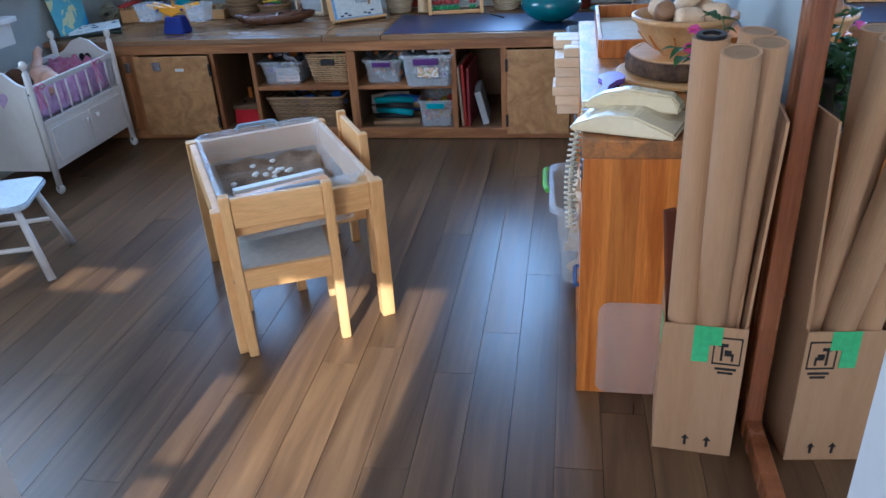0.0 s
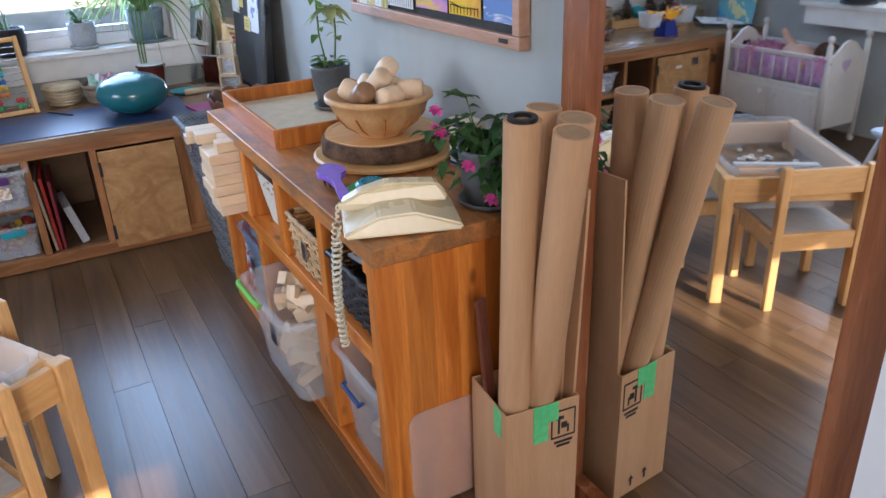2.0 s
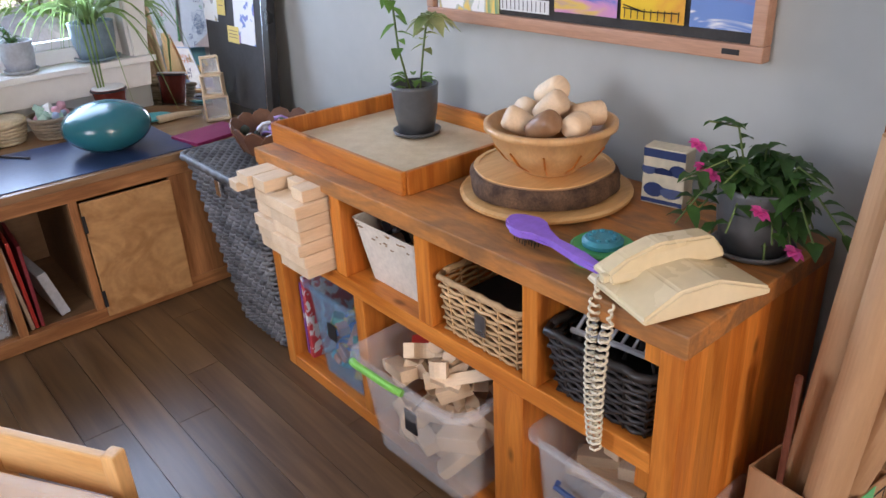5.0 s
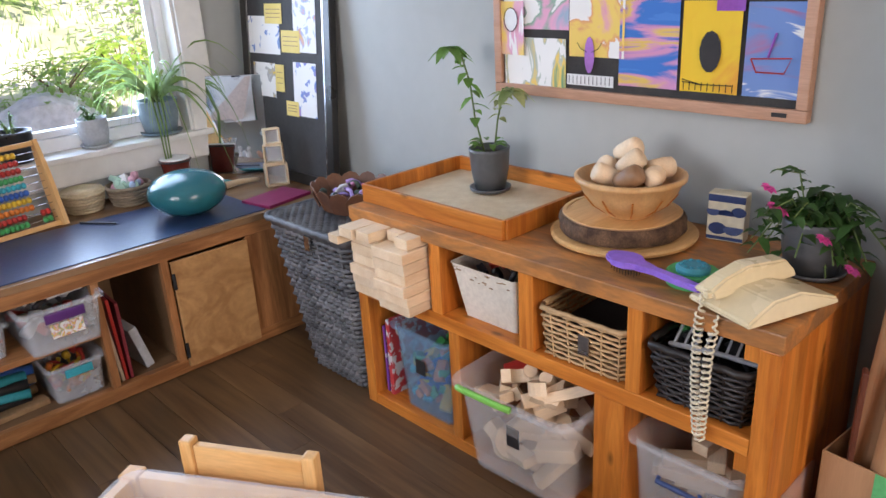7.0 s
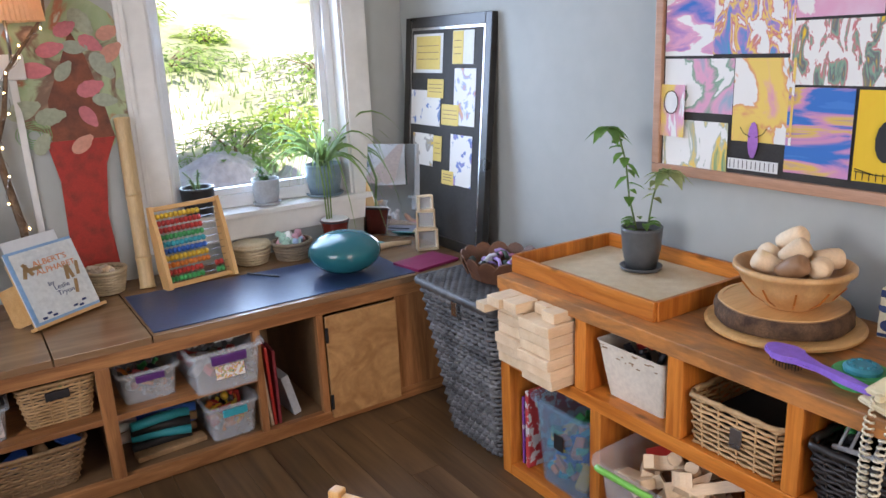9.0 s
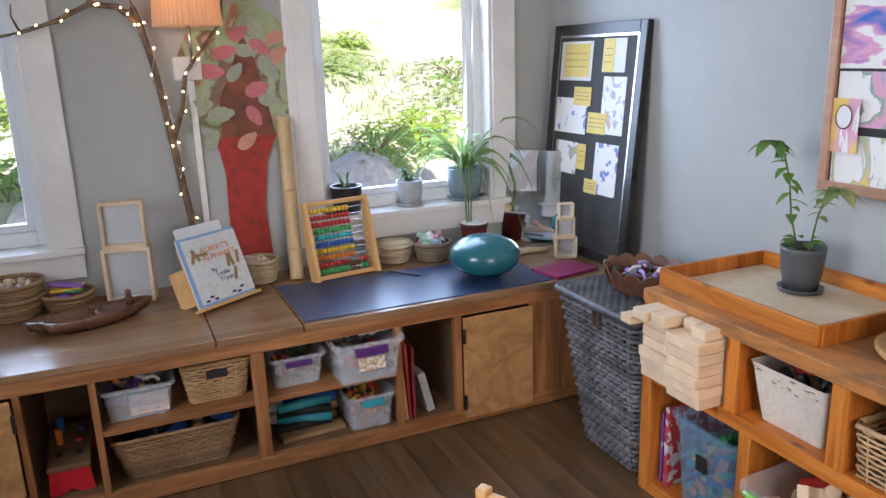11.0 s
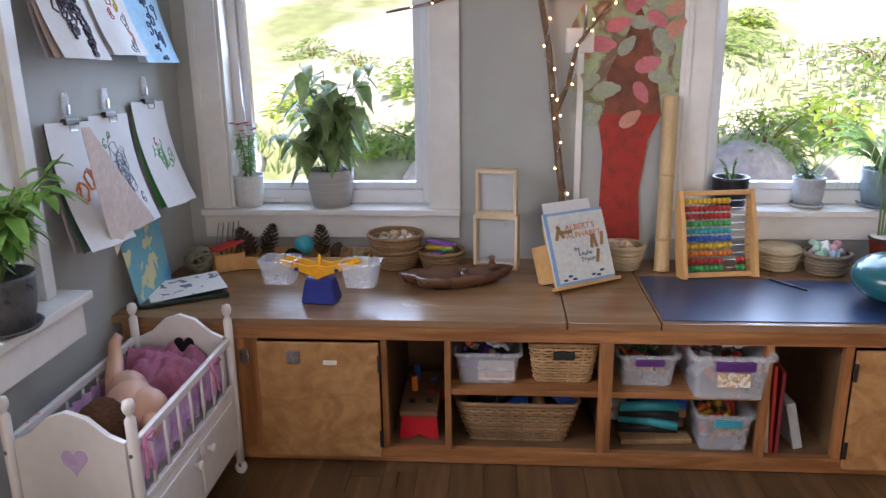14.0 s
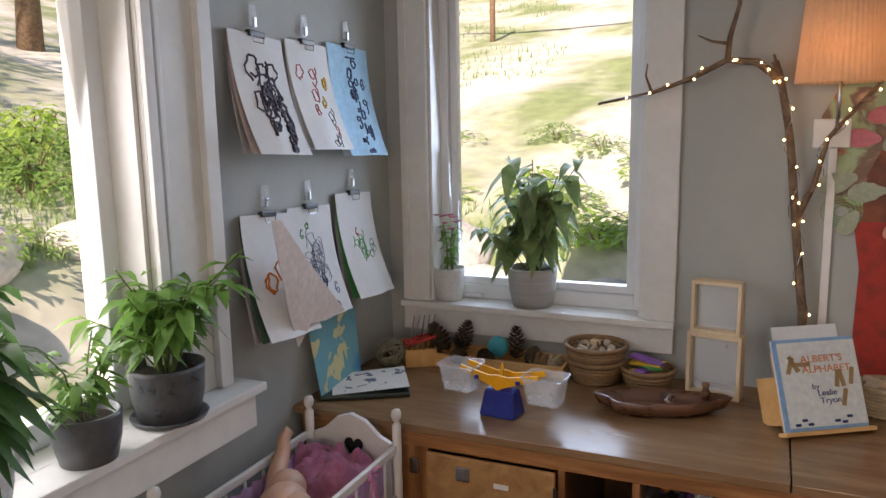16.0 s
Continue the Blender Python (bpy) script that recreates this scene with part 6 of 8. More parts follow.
# ---- branch with fairy lights, wall lamp ----
BARKB = mat("branch_bark", (0.12, 0.075, 0.045), (0.22, 0.15, 0.10), 0.85, 20, bump=0.6, fine=0.25)
BULB = emit("warm_bulb", (1.0, 0.66, 0.28), 9.0)
br = thing("branch", "bare branch wound with warm fairy lights on the wall", "branch", pose(0, 0, 0))
main = [(-0.905, 4.36, 0.525), (-0.91, 4.36, 0.80), (-0.935, 4.37, 1.0), (-0.955, 4.36, 1.18), (-0.975, 4.37, 1.36), (-1.01, 4.36, 1.54), (-1.03, 4.36, 1.60)]
side = [(-1.01, 4.36, 1.54), (-1.08, 4.355, 1.60), (-1.17, 4.35, 1.61), (-1.28, 4.34, 1.555), (-1.40, 4.34, 1.515), (-1.575, 4.33, 1.483)]
up = [(-1.17, 4.35, 1.61), (-1.165, 4.35, 1.68), (-1.14, 4.35, 1.78), (-1.15, 4.36, 1.95)]
fork = [(-0.945, 4.365, 1.10), (-0.90, 4.35, 1.22), (-0.87, 4.35, 1.36), (-0.80, 4.34, 1.45), (-0.72, 4.34, 1.55), (-0.70, 4.35, 1.75)]
for nm, pts, r0, r1 in (("main_stem", main, 0.015, 0.011), ("side_stem", side, 0.014, 0.004), ("side_stem", up, 0.010, 0.005), ("side_stem", fork, 0.010, 0.004),
                        ("twig", [(-1.40, 4.34, 1.515), (-1.42, 4.335, 1.57), (-1.415, 4.335, 1.61)], 0.005, 0.002), ("twig", [(-1.165, 4.35, 1.66), (-1.22, 4.34, 1.67), (-1.26, 4.34, 1.69)], 0.006, 0.002), ("twig", [(-1.01, 4.36, 1.54), (-1.035, 4.34, 1.62)], 0.007, 0.004)):
    n = len(pts)
    part(nm, tube(pts, [r0 + (r1 - r0) * i / (n - 1) for i in range(n)], 10), BARKB, br, smooth=True)
fl = thing("fairy_lights", "string of tiny warm lights wound round a branch", "lights", pose(0, 0, 0))
wire = []
allp = [Vector(p) for p in main[1:6]] + [Vector(p) for p in side]
for a, b_ in zip(allp, allp[1:]):
    for k in range(6):
        wire.append(a.lerp(b_, k / 6) + 0.02 * Vector((math.cos(len(wire) * 0.9), -abs(math.sin(len(wire) * 0.9)) - 0.3, 0.2 * math.sin(len(wire)))))
part("wire", tube(wire, 0.0012, 4), STEEL, fl)
wire2 = []
allq = [Vector(p) for p in fork]
for a, b_ in zip(allq, allq[1:]):
    for k in range(6):
        wire2.append(a.lerp(b_, k / 6) + 0.02 * Vector((math.cos(len(wire2) * 0.9), -abs(math.sin(len(wire2) * 0.9)) - 0.3, 0.2 * math.sin(len(wire2)))))
part("wire", tube(wire2, 0.0012, 4), STEEL, fl)
for p in wire[::3] + wire2[::3]:
    part("bulb", lathe([(0, -0.004), (0.0026, -0.0025), (0.0034, 0), (0.0026, 0.003), (0, 0.0045)], 8, m=Matrix.Translation(p + Vector((0, -0.004, 0)))), BULB, fl, smooth=True)


def wall_lamp():
    l_ = thing("wall_lamp", "lit wall lamp with a pleated warm fabric shade", "lamp", pose(-0.85, NY, 1.38))
    part("wall_plate", Bx((-0.06, -0.025, -0.05, 0.045, -0.0005, 0.04), bev=0.006), TRIM, l_)
    part("arm", tube([(0, -0.03, 0), (0, -0.09, 0.02), (0, -0.13, 0.05), (0, -0.13, 0.20)], 0.006, 8), STEEL, l_, smooth=True)
    part("cord_cover", Bx((-0.012, -0.012, -0.855, 0.012, -0.0005, -0.051), bev=0.002), TRIM, l_)
    SH = mat("pleated_shade", (0.72, 0.58, 0.40), (0.76, 0.63, 0.46), 0.8, 6, see=0.0)
    nt = SH.node_tree
    tl, mx = nt.nodes.new("ShaderNodeBsdfTranslucent"), nt.nodes.new("ShaderNodeMixShader")
    tl.inputs[0].default_value = (0.95, 0.60, 0.34, 1)
    mx.inputs[0].default_value = 0.6
    nt.links.new(nt.nodes["Principled BSDF"].outputs[0], mx.inputs[1])
    nt.links.new(tl.outputs[0], mx.inputs[2])
    nt.links.new(mx.outputs[0], nt.nodes["Material Output"].inputs[0])
    bm = bmesh.new()
    n = 96
    lo, hi = [], []
    for i in range(n):
        a = 2 * math.pi * i / n
        k = 1.0 if i % 2 else 0.965
        lo.append(bm.verts.new((0.125 * k * math.cos(a), -0.13 + 0.11 * k * math.sin(a), 0.145)))
        hi.append(bm.verts.new((0.105 * k * math.cos(a), -0.13 + 0.092 * k * math.sin(a), 0.40)))
    for i in range(n):
        bm.faces.new((lo[i], lo[(i + 1) % n], hi[(i + 1) % n], hi[i]))
    part("shade", bm, SH, l_, "pleated cream shade glowing warm")
    part("bulb", lathe([(0, 0.20), (0.02, 0.21), (0.03, 0.24), (0.02, 0.27), (0, 0.28)], 14, m=pose(0, -0.13, 0)), emit("lamp_bulb", (1.0, 0.55, 0.25), 4), l_, smooth=True)


wall_lamp()
d = bpy.data.lights.new("lamp_light", 'POINT')
d.energy, d.color, d.shadow_soft_size = 0.5, (1.0, 0.54, 0.28), 0.03
new("lamp_light", d).location = (-0.85, NY - 0.13, 1.62)

# ---- things on the worktop ----
BAMB = mat("bamboo", (0.50, 0.34, 0.16), (0.60, 0.43, 0.23), 0.4, 5, (6, 6, 1), 0.08)
bp = thing("bamboo_pole", "thick dry bamboo pole leaning against the wall", "bamboo", pose(-0.535, 4.245, 0.522, -11, 2, 0))
for k, (z0, z1) in enumerate(((0, 0.12), (0.12, 0.36), (0.36, 0.66))):
    part("segment", lathe([(0.031, z0), (0.0285, z0 + 0.012), (0.028, z1 - 0.015), (0.031, z1 - 0.003), (0.027, z1)], 22), BAMB, bp, smooth=True)


def abacus():
    m = pose(-0.346, 4.168, 0.522, -14, 0, 9)
    a = thing("abacus", "wooden abacus with rows of coloured beads", "abacus", m)
    W, H = 0.27, 0.325
    for s in (-1, 1):
        out = [(-0.035, 0), (0.035, 0), (0.042, 0.10), (0.032, 0.22), (0.012, H), (-0.012, H), (-0.03, 0.2)]
        bm = plate(out, 0.016, m=pose(s * W / 2 - 0.008, 0, 0, 90, 0, 90))
        part("side_panel", bm, LATT, a)
    for zz in (0.012, H - 0.012):
        part("rail", Bx((-W / 2 + 0.009, -0.012, zz - 0.009, W / 2 - 0.009, 0.012, zz + 0.009), bev=0.003), LATT_H, a)
    cols = [TOYC[3], TOYC[0], TOYC[9], TOYC[4], TOYC[2], TOYC[6], TOYC[3], TOYC[0], TOYC[0], TOYC[4]]
    for k in range(10):
        zz = 0.036 + k * 0.0275
        rod = part("rod", lathe([(0.0016, -W / 2 + 0.01), (0.0016, W / 2 - 0.01)], 6, m=pose(0, 0, zz, 0, 90)), STEEL, a)
        nb = 10
        for i in range(nb):
            x = -W / 2 + 0.022 + i * 0.0178 + (0.05 if (k in (0, 1) and i > 7) else 0)
            part("bead", lathe([(0.003, -0.0085), (0.010, -0.006), (0.0118, 0), (0.010, 0.006), (0.003, 0.0085)], 10, m=pose(x, 0, zz, 0, 90)), cols[k], rod, smooth=True)


abacus()
solid("paint_stick", lathe([(0.004, 0), (0.0035, 0.15)], 8, m=pose(0, 0, 0, 90)), BLACK, "thin black stick lying on the mat", "stick", m=pose(-0.17, 4.14, 0.5275, rz=35))
egg = lathe([(0.144 * math.sin(math.pi * i / 24) * (1 - 0.05 * math.cos(math.pi * i / 24)), 0.084 - 0.084 * math.cos(math.pi * i / 24)) for i in range(1, 24)], 40)
solid("teal_stool_ball", egg, mat("teal_glossy", (0.010, 0.115, 0.14), (0.014, 0.14, 0.165), 0.22, 4, bump=0.01, spec=0.6, fine=0.03), "glossy teal flattened ball resting on a navy mat", "ball", m=pose(0.155, 3.90, 0.524), smooth=True)


def story_book():
    t = thing("story_book", "picture book propped on a wooden stand, blue-edged cover", "book", pose(-0.84, 4.058, 0.523, -22, 0, 33))
    t.scale = (1.14, 1, 1)
    part("cover", Bx((-0.115, -0.012, 0.012, 0.115, -0.006, 0.275), bev=0.001), mat("book_blue_border", (0.20, 0.36, 0.58), (0.24, 0.42, 0.64), 0.4, 8), t)
    face = part("cover_picture", Bx((-0.103, -0.0135, 0.022, 0.115, -0.0122, 0.265), bev=0), mat("cover_white", (0.62, 0.66, 0.66), (0.72, 0.72, 0.68), 0.4, 7), t)
    part("pages", Bx((-0.112, -0.0058, 0.013, 0.112, 0.004, 0.272), bev=0), PAPER, t)
    for txt, x, z, s, c in (("ALBERT'S", -0.045, 0.205, 0.029, TOYC[9]), ("ALPHABET", -0.045, 0.175, 0.029, TOYC[9]), ("by", -0.025, 0.128, 0.022, NAVY), ("Leslie", -0.012, 0.108, 0.024, NAVY), ("Tryon", -0.008, 0.086, 0.024, NAVY)):
        cu = bpy.data.curves.new("lettering", 'FONT')
        cu.body, cu.size, cu.extrude = txt, s, 0.0004
        ob = new("lettering", cu)
        dg = bpy.context.evaluated_depsgraph_get()
        me = bpy.data.meshes.new_from_object(ob.evaluated_get(dg))
        bpy.data.objects.remove(ob)
        me.materials.clear()
        me.materials.append(c)
        o2 = new("lettering", me)
        o2.parent = face
        o2.matrix_basis = pose(x, -0.0142, z, 90)
    LB = mat("letter_board_brown", (0.30, 0.18, 0.07), (0.38, 0.24, 0.11), 0.6)
    for x0, z0, a in ((-0.085, 0.175, 20), (-0.055, 0.18, -25), (-0.07, 0.20, 90), (0.045, 0.13, 10), (0.065, 0.13, -8), (0.085, 0.135, 12), (0.055, 0.075, 15)):
        part("picture_plank", Bx((-0.006, -0.0006, -0.0, 0.006, 0.0006, 0.05), bev=0, m=pose(x0, -0.0145, z0, 0, a, 0)), LB, face)
    for x0, z0 in ((-0.08, 0.03), (-0.06, 0.042), (-0.045, 0.03), (0.03, 0.035), (0.05, 0.03), (0.065, 0.045)):
        part("picture_mark", plate(rounded(0.016, 0.008, 0.003), 0.0008, m=pose(x0, -0.0142, z0, 90)), NAVY, face)
    part("back_sheet", Bx((-0.10, 0.0045, 0.10, 0.085, 0.008, 0.315), bev=0.001), PAPER, t)
    st = part("stand_ledge", Bx((-0.125, -0.03, 0.0, 0.125, 0.012, 0.012), bev=0.002), LATT_H, t, "light wooden stand")
    part("stand_back", Bx((-0.11, 0.009, 0.012, 0.11, 0.016, 0.24), bev=0.002), LATT_H, t, "light wooden stand")
    part("stand_prop", Bx((-0.11, 0.016, 0.03, -0.10, 0.11, 0.17), bev=0.002), LATT_H, t, "light wooden prop")


story_book()


def acrylic_frame(m):
    f = thing("acrylic_window_block", "square birch frame block with a clear acrylic pane", "block", m, "acrylic frame blocks")
    s, d_, b_ = 0.155, 0.055, 0.011
    for x0, x1 in ((-s / 2, -s / 2 + b_), (s / 2 - b_, s / 2)):
        part("side", Bx((x0, -d_ / 2, 0, x1, d_ / 2, s), bev=0.002), BIRCH, f)
    for z0, z1 in ((0, b_), (s - b_, s)):
        part("rail", Bx((-s / 2 + b_ + 0.0004, -d_ / 2, z0, s / 2 - b_ - 0.0004, d_ / 2, z1), bev=0.002), BIRCH, f)
    p = part("pane", Bx((-s / 2 + b_, -0.001, b_, s / 2 - b_, 0.001, s - b_), bev=0), CLEAR, f, "clear acrylic pane")
    p.visible_shadow = False
    return f


af = acrylic_frame(pose(-1.163, 4.272, 0.522, rz=-12))
af.scale = (1.12, 1, 1.38)
a2 = copy_thing(af, pose(-1.163, 4.272, 0.522 + 0.2145, rz=-9))
a2.scale = (1.0, 1, 1.12)
for k, (s, zz, rz) in enumerate(((0.6, 0.0, 10), (0.52, 0.0935, -8), (0.42, 0.175, 14))):
    q = copy_thing(af, pose(0.585, 3.972, 0.5225 + zz, rz=rz - 30))
    q.scale = (s, s * 1.6, s)


def dish():
    BRD = mat("dark_carved_wood", (0.10, 0.042, 0.022), (0.17, 0.075, 0.04), 0.28, 8, (1, 4, 4), 0.1, spec=0.6)
    t = thing("carved_dish", "long dark carved wooden serving dish with compartments", "dish", pose(-1.31, 4.06, 0.522, rz=16))

    def ring(scale, z, o=0.0):
        out = []
        for i in range(40):
            a = 2 * math.pi * i / 40
            k = 1 + 0.10 * math.sin(3 * a + 0.7) + 0.06 * math.sin(5 * a)
            out.append((0.195 * k * scale * math.cos(a) + o, 0.075 * k * scale * math.sin(a), z))
        return out
    bm = bmesh.new()
    loops = [[bm.verts.new(p) for p in ring(s, zz)] for s, zz in ((0.70, 0.0), (0.95, 0.018), (1.03, 0.048), (0.97, 0.052), (0.88, 0.03), (0.70, 0.012))]
    for a, b_ in zip(loops, loops[1:]):
        for i in range(40):
            bm.faces.new((a[i], a[(i + 1) % 40], b_[(i + 1) % 40], b_[i]))
    bm.faces.new(loops[0][::-1])
    bm.faces.new(loops[-1])
    part("dish_body", bm, BRD, t, smooth=True)
    part("divider", tube([(0.04, -0.06, 0.03), (0.02, -0.02, 0.04), (0.04, 0.02, 0.042), (0.02, 0.065, 0.035)], 0.011, 10), BRD, t, smooth=True)
    part("knob", lathe([(0, 0.03), (0.012, 0.035), (0.016, 0.055), (0.008, 0.07), (0.013, 0.085), (0, 0.093)], 14, m=pose(0.145, 0.03, 0)), BRD, t, smooth=True)


dish()


def balance():
    t = thing("balance_scale", "yellow toy balance on a blue base with clear buckets", "scale", pose(-1.763, 3.868, 0.522, rz=-6))
    BL = mat("royal_blue_plastic", (0.012, 0.025, 0.20), (0.018, 0.035, 0.26), 0.35, 6)
    YE = mat("yellow_plastic", (0.82, 0.36, 0.01), (0.86, 0.42, 0.02), 0.35, 6)
    bm = Bx((-0.06, -0.045, 0, 0.06, 0.045, 0.085), bev=0.0)
    for v in bm.verts:
        if v.co.z > 0.05:
            v.co.x *= 0.78
            v.co.y *= 0.6
    bmesh.ops.bevel(bm, geom=list(bm.edges), offset=0.004, segments=2, affect='EDGES')
    part("base", bm, BL, t, "blue plastic base")
    for s in (-1, 1):
        part("beam", plate([(-0.135, 0.135), (-0.13, 0.15), (-0.03, 0.13), (0, 0.135), (0.03, 0.13), (0.13, 0.15), (0.135, 0.135), (0.03, 0.10), (0.0, 0.086), (-0.03, 0.10)], 0.008, m=pose(0, s * 0.028 + 0.004, 0, 90)), YE, t, "yellow plastic beam")
    part("pivot", tube([(0, -0.034, 0.10), (0, 0.034, 0.10)], 0.014, 10), YE, t)
    part("pointer", lathe([(0.012, 0.10), (0.008, 0.14), (0.003, 0.165), (0, 0.167)], 12), YE, t, smooth=True)
    for s in (-1, 1):
        part("bucket", tub(0.125, 0.10, 0.085, 0.78, 0.015, 0.003, 0.004, None), CLEAR, t, "clear plastic bucket", m=pose(s * 0.145, 0.0, 0.062))
        part("clip", Bx((s * 0.07 - 0.007, -0.042, 0.115, s * 0.07 + 0.007, -0.035, 0.128), bev=0.002), BL, t)


balance()


def round_basket(m, r, h, material, label, category="basket", fill=None, lid=False):
    t = thing("round_basket", label, category, m)
    bm = bmesh.new()
    rows = max(4, int(h / 0.011))
    for i in range(rows):
        f = (i + 0.5) / rows
        rr = r * (0.72 + 0.28 * f ** 0.7)
        tube([((rr + 0.0025 * (1 if (k + i) % 2 else -1)) * math.cos(2 * math.pi * k / 40), (rr + 0.0025 * (1 if (k + i) % 2 else -1)) * math.sin(2 * math.pi * k / 40), h * f) for k in range(41)], 0.0058, 5, bm)
    part("weave", bm, material, t, smooth=True)
    part("rim", tube([(r * 1.01 * math.cos(2 * math.pi * k / 40), r * 1.01 * math.sin(2 * math.pi * k / 40), h) for k in range(41)], 0.008, 6), material, t, smooth=True)
    part("base", lathe([(r * 0.74, 0), (r * 0.74, 0.008), (r * 0.9, h * 0.55), (0, h * 0.56)], 24), material, t)
    if lid:
        part("lid", lathe([(r * 1.03, h + 0.003), (r * 1.0, h + 0.014), (r * 0.5, h + 0.022), (0, h + 0.024)], 30), material, t, smooth=True)
    return t


SHELLY = mat("shell_cream", (0.58, 0.47, 0.36), (0.66, 0.56, 0.45), 0.6, 14)
PASTEL = [mat("chalk_pink", (0.70, 0.38, 0.45), None, 0.9), mat("chalk_green", (0.38, 0.58, 0.48), None, 0.9), mat("chalk_blue", (0.38, 0.50, 0.68), None, 0.9), TOYC[7]]
COIR = mat("pale_coiled_grass", (0.46, 0.36, 0.22), (0.56, 0.46, 0.31), 0.75, 12, bump=0.3, island=0.15)
round_basket(pose(-1.56, 4.285, 0.522), 0.095, 0.075, WICKER_D, "stacked brown wicker bowl of wood pieces")
round_basket(pose(-1.56, 4.285, 0.582), 0.105, 0.07, WICKER_D, "brown wicker bowl stacked in another")
bits(16, 0.12, 0.12, 0.035, [BEECH, SHELLY], 0.022, "wood_piece", "small pale wood piece in a wicker bowl", pose(-1.56, 4.285, 0.582), "pieces in the wicker bowl")
round_basket(pose(-1.38, 4.285, 0.522), 0.088, 0.065, WICKER_D, "shallow brown bowl of coloured cloth scraps")
for k, (c, rz) in enumerate(((TOYC[4], 10), (TOYC[8], 70), (TOYC[3], 130), (TOYC[4], 160), (TOYC[8], -20))):
    solid("cloth_scrap", Bx((-0.06, -0.022, 0, 0.06, 0.022, 0.010), bev=0.004), c, "folded bright cloth scrap in a bowl", "cloth", m=pose(-1.38, 4.275, 0.566 + 0.012 * k, 8 * (k % 3 - 1), 6, rz), group="cloth scraps")
round_basket(pose(-0.673, 4.292, 0.522), 0.075, 0.09, COIR, "small coiled grass basket of shells")
bits(16, 0.08, 0.08, 0.055, [SHELLY, BEECH], 0.026, "sea_shell", "pale shell heaped in a coiled basket", pose(-0.673, 4.292, 0.53), "shells in the basket", (1, 0))
round_basket(pose(-0.09, 4.30, 0.522), 0.078, 0.075, COIR, "small lidded coiled grass basket", lid=True)
round_basket(pose(0.072, 4.25, 0.522), 0.082, 0.075, mat("dark_fibre", (0.20, 0.15, 0.10), (0.30, 0.23, 0.16), 0.8, 10, bump=0.3, island=0.2), "small fibre basket of pastel chalk sticks")
bits(22, 0.10, 0.10, 0.045, PASTEL, 0.03, "chalk_stick", "fat pastel chalk stick in a basket", pose(0.072, 4.25, 0.53), "chalks in the basket", (0, 1))
dr = thing("small_drum", "little dark red wooden drum with a pale skin", "drum", pose(0.30, 4.29, 0.522))
part("shell", lathe([(0.05, 0), (0.053, 0.03), (0.056, 0.08), (0.062, 0.12), (0.062, 0.128)], 28), mat("dark_red_lacquer", (0.12, 0.018, 0.012), (0.17, 0.03, 0.02), 0.2, 6), dr, smooth=True)
part("skin", lathe([(0.0615, 0.1285), (0.058, 0.134), (0, 0.135)], 28), PAPER, dr)
part("hoop", tube([(0.0635 * math.cos(k * 0.2617), 0.0635 * math.sin(k * 0.2617), 0.122) for k in range(25)], 0.004, 6), BLACK, dr)
# small framed mirror leaning in the corner, with a cutting tool in front
lm = thing("leaning_mirror", "frameless mirror panel leaning against the window wall", "mirror", pose(0.583, 4.275, 0.523, -6, 0, -53))
part("glass", Bx((-0.145, -0.004, 0, 0.145, 0.0, 0.43), bev=0), MIRROR, lm)
part("backing", Bx((-0.146, 0.0005, 0, 0.146, 0.008, 0.431), bev=0.001), TRIM, lm)
solid("wooden_spoon_rest", tube([(-0.08, 0, 0.012), (0.0, 0.01, 0.014), (0.09, 0, 0.012)], [0.016, 0.013, 0.009], 10), BIRCH, "pale wooden tool lying on the worktop", "tool", m=pose(0.48, 4.10, 0.522, rz=-8), smooth=True)
solid("teal_dish", lathe([(0.04, 0), (0.065, 0.010), (0.067, 0.013), (0.06, 0.013), (0.035, 0.005)], 30), TOYC[6], "shallow teal dish on the worktop", "dish", m=pose(0.41, 4.17, 0.522), smooth=True)
solid("magenta_book", Bx((-0.11, -0.08, 0, 0.11, 0.08, 0.012), bev=0.002), mat("magenta_cover", (0.28, 0.02, 0.09), None, 0.5), "thin magenta book lying on the worktop", "book", m=pose(0.47, 3.80, 0.521, rz=10))
# tray of cones and natural things
nt_ = thing("cone_tray", "long shallow wooden tray of pine cones and seed heads", "tray", pose(-1.93, 4.30, 0.522, rz=0))
for s in (-1, 1):
    part("long_side", Bx((-0.27, s * 0.075 - 0.005, 0, 0.27, s * 0.075 + 0.005, 0.05), bev=0.002), LATT_H, nt_)
    part("short_side", Bx((s * 0.265 - 0.005, -0.0695, 0, s * 0.265 + 0.005, 0.0695, 0.05), bev=0.002), LATT_H, nt_)
part("base", Bx((-0.26, -0.07, 0.001, 0.26, 0.07, 0.008), bev=0), LATT_H, nt_)
CONE = mat("cone_scales", (0.055, 0.032, 0.02), (0.12, 0.075, 0.045), 0.8, 10, island=0.3)


def cone(m, s):
    bm = bmesh.new()
    for i in range(70):
        f = i / 70
        a = i * 2.4
        rr = s * 0.42 * math.sin(math.pi * (0.12 + 0.82 * f))
        leaf(bm, (rr * 0.4 * math.cos(a), rr * 0.4 * math.sin(a), s * f), (math.cos(a), math.sin(a), 0.45), s * 0.22 * (1.1 - 0.6 * f), s * 0.2, -0.2, 2)
    solid("pine_cone", bm, CONE, "dark brown pine cone in a tray", "pine cone", m=m, group="pine cones")


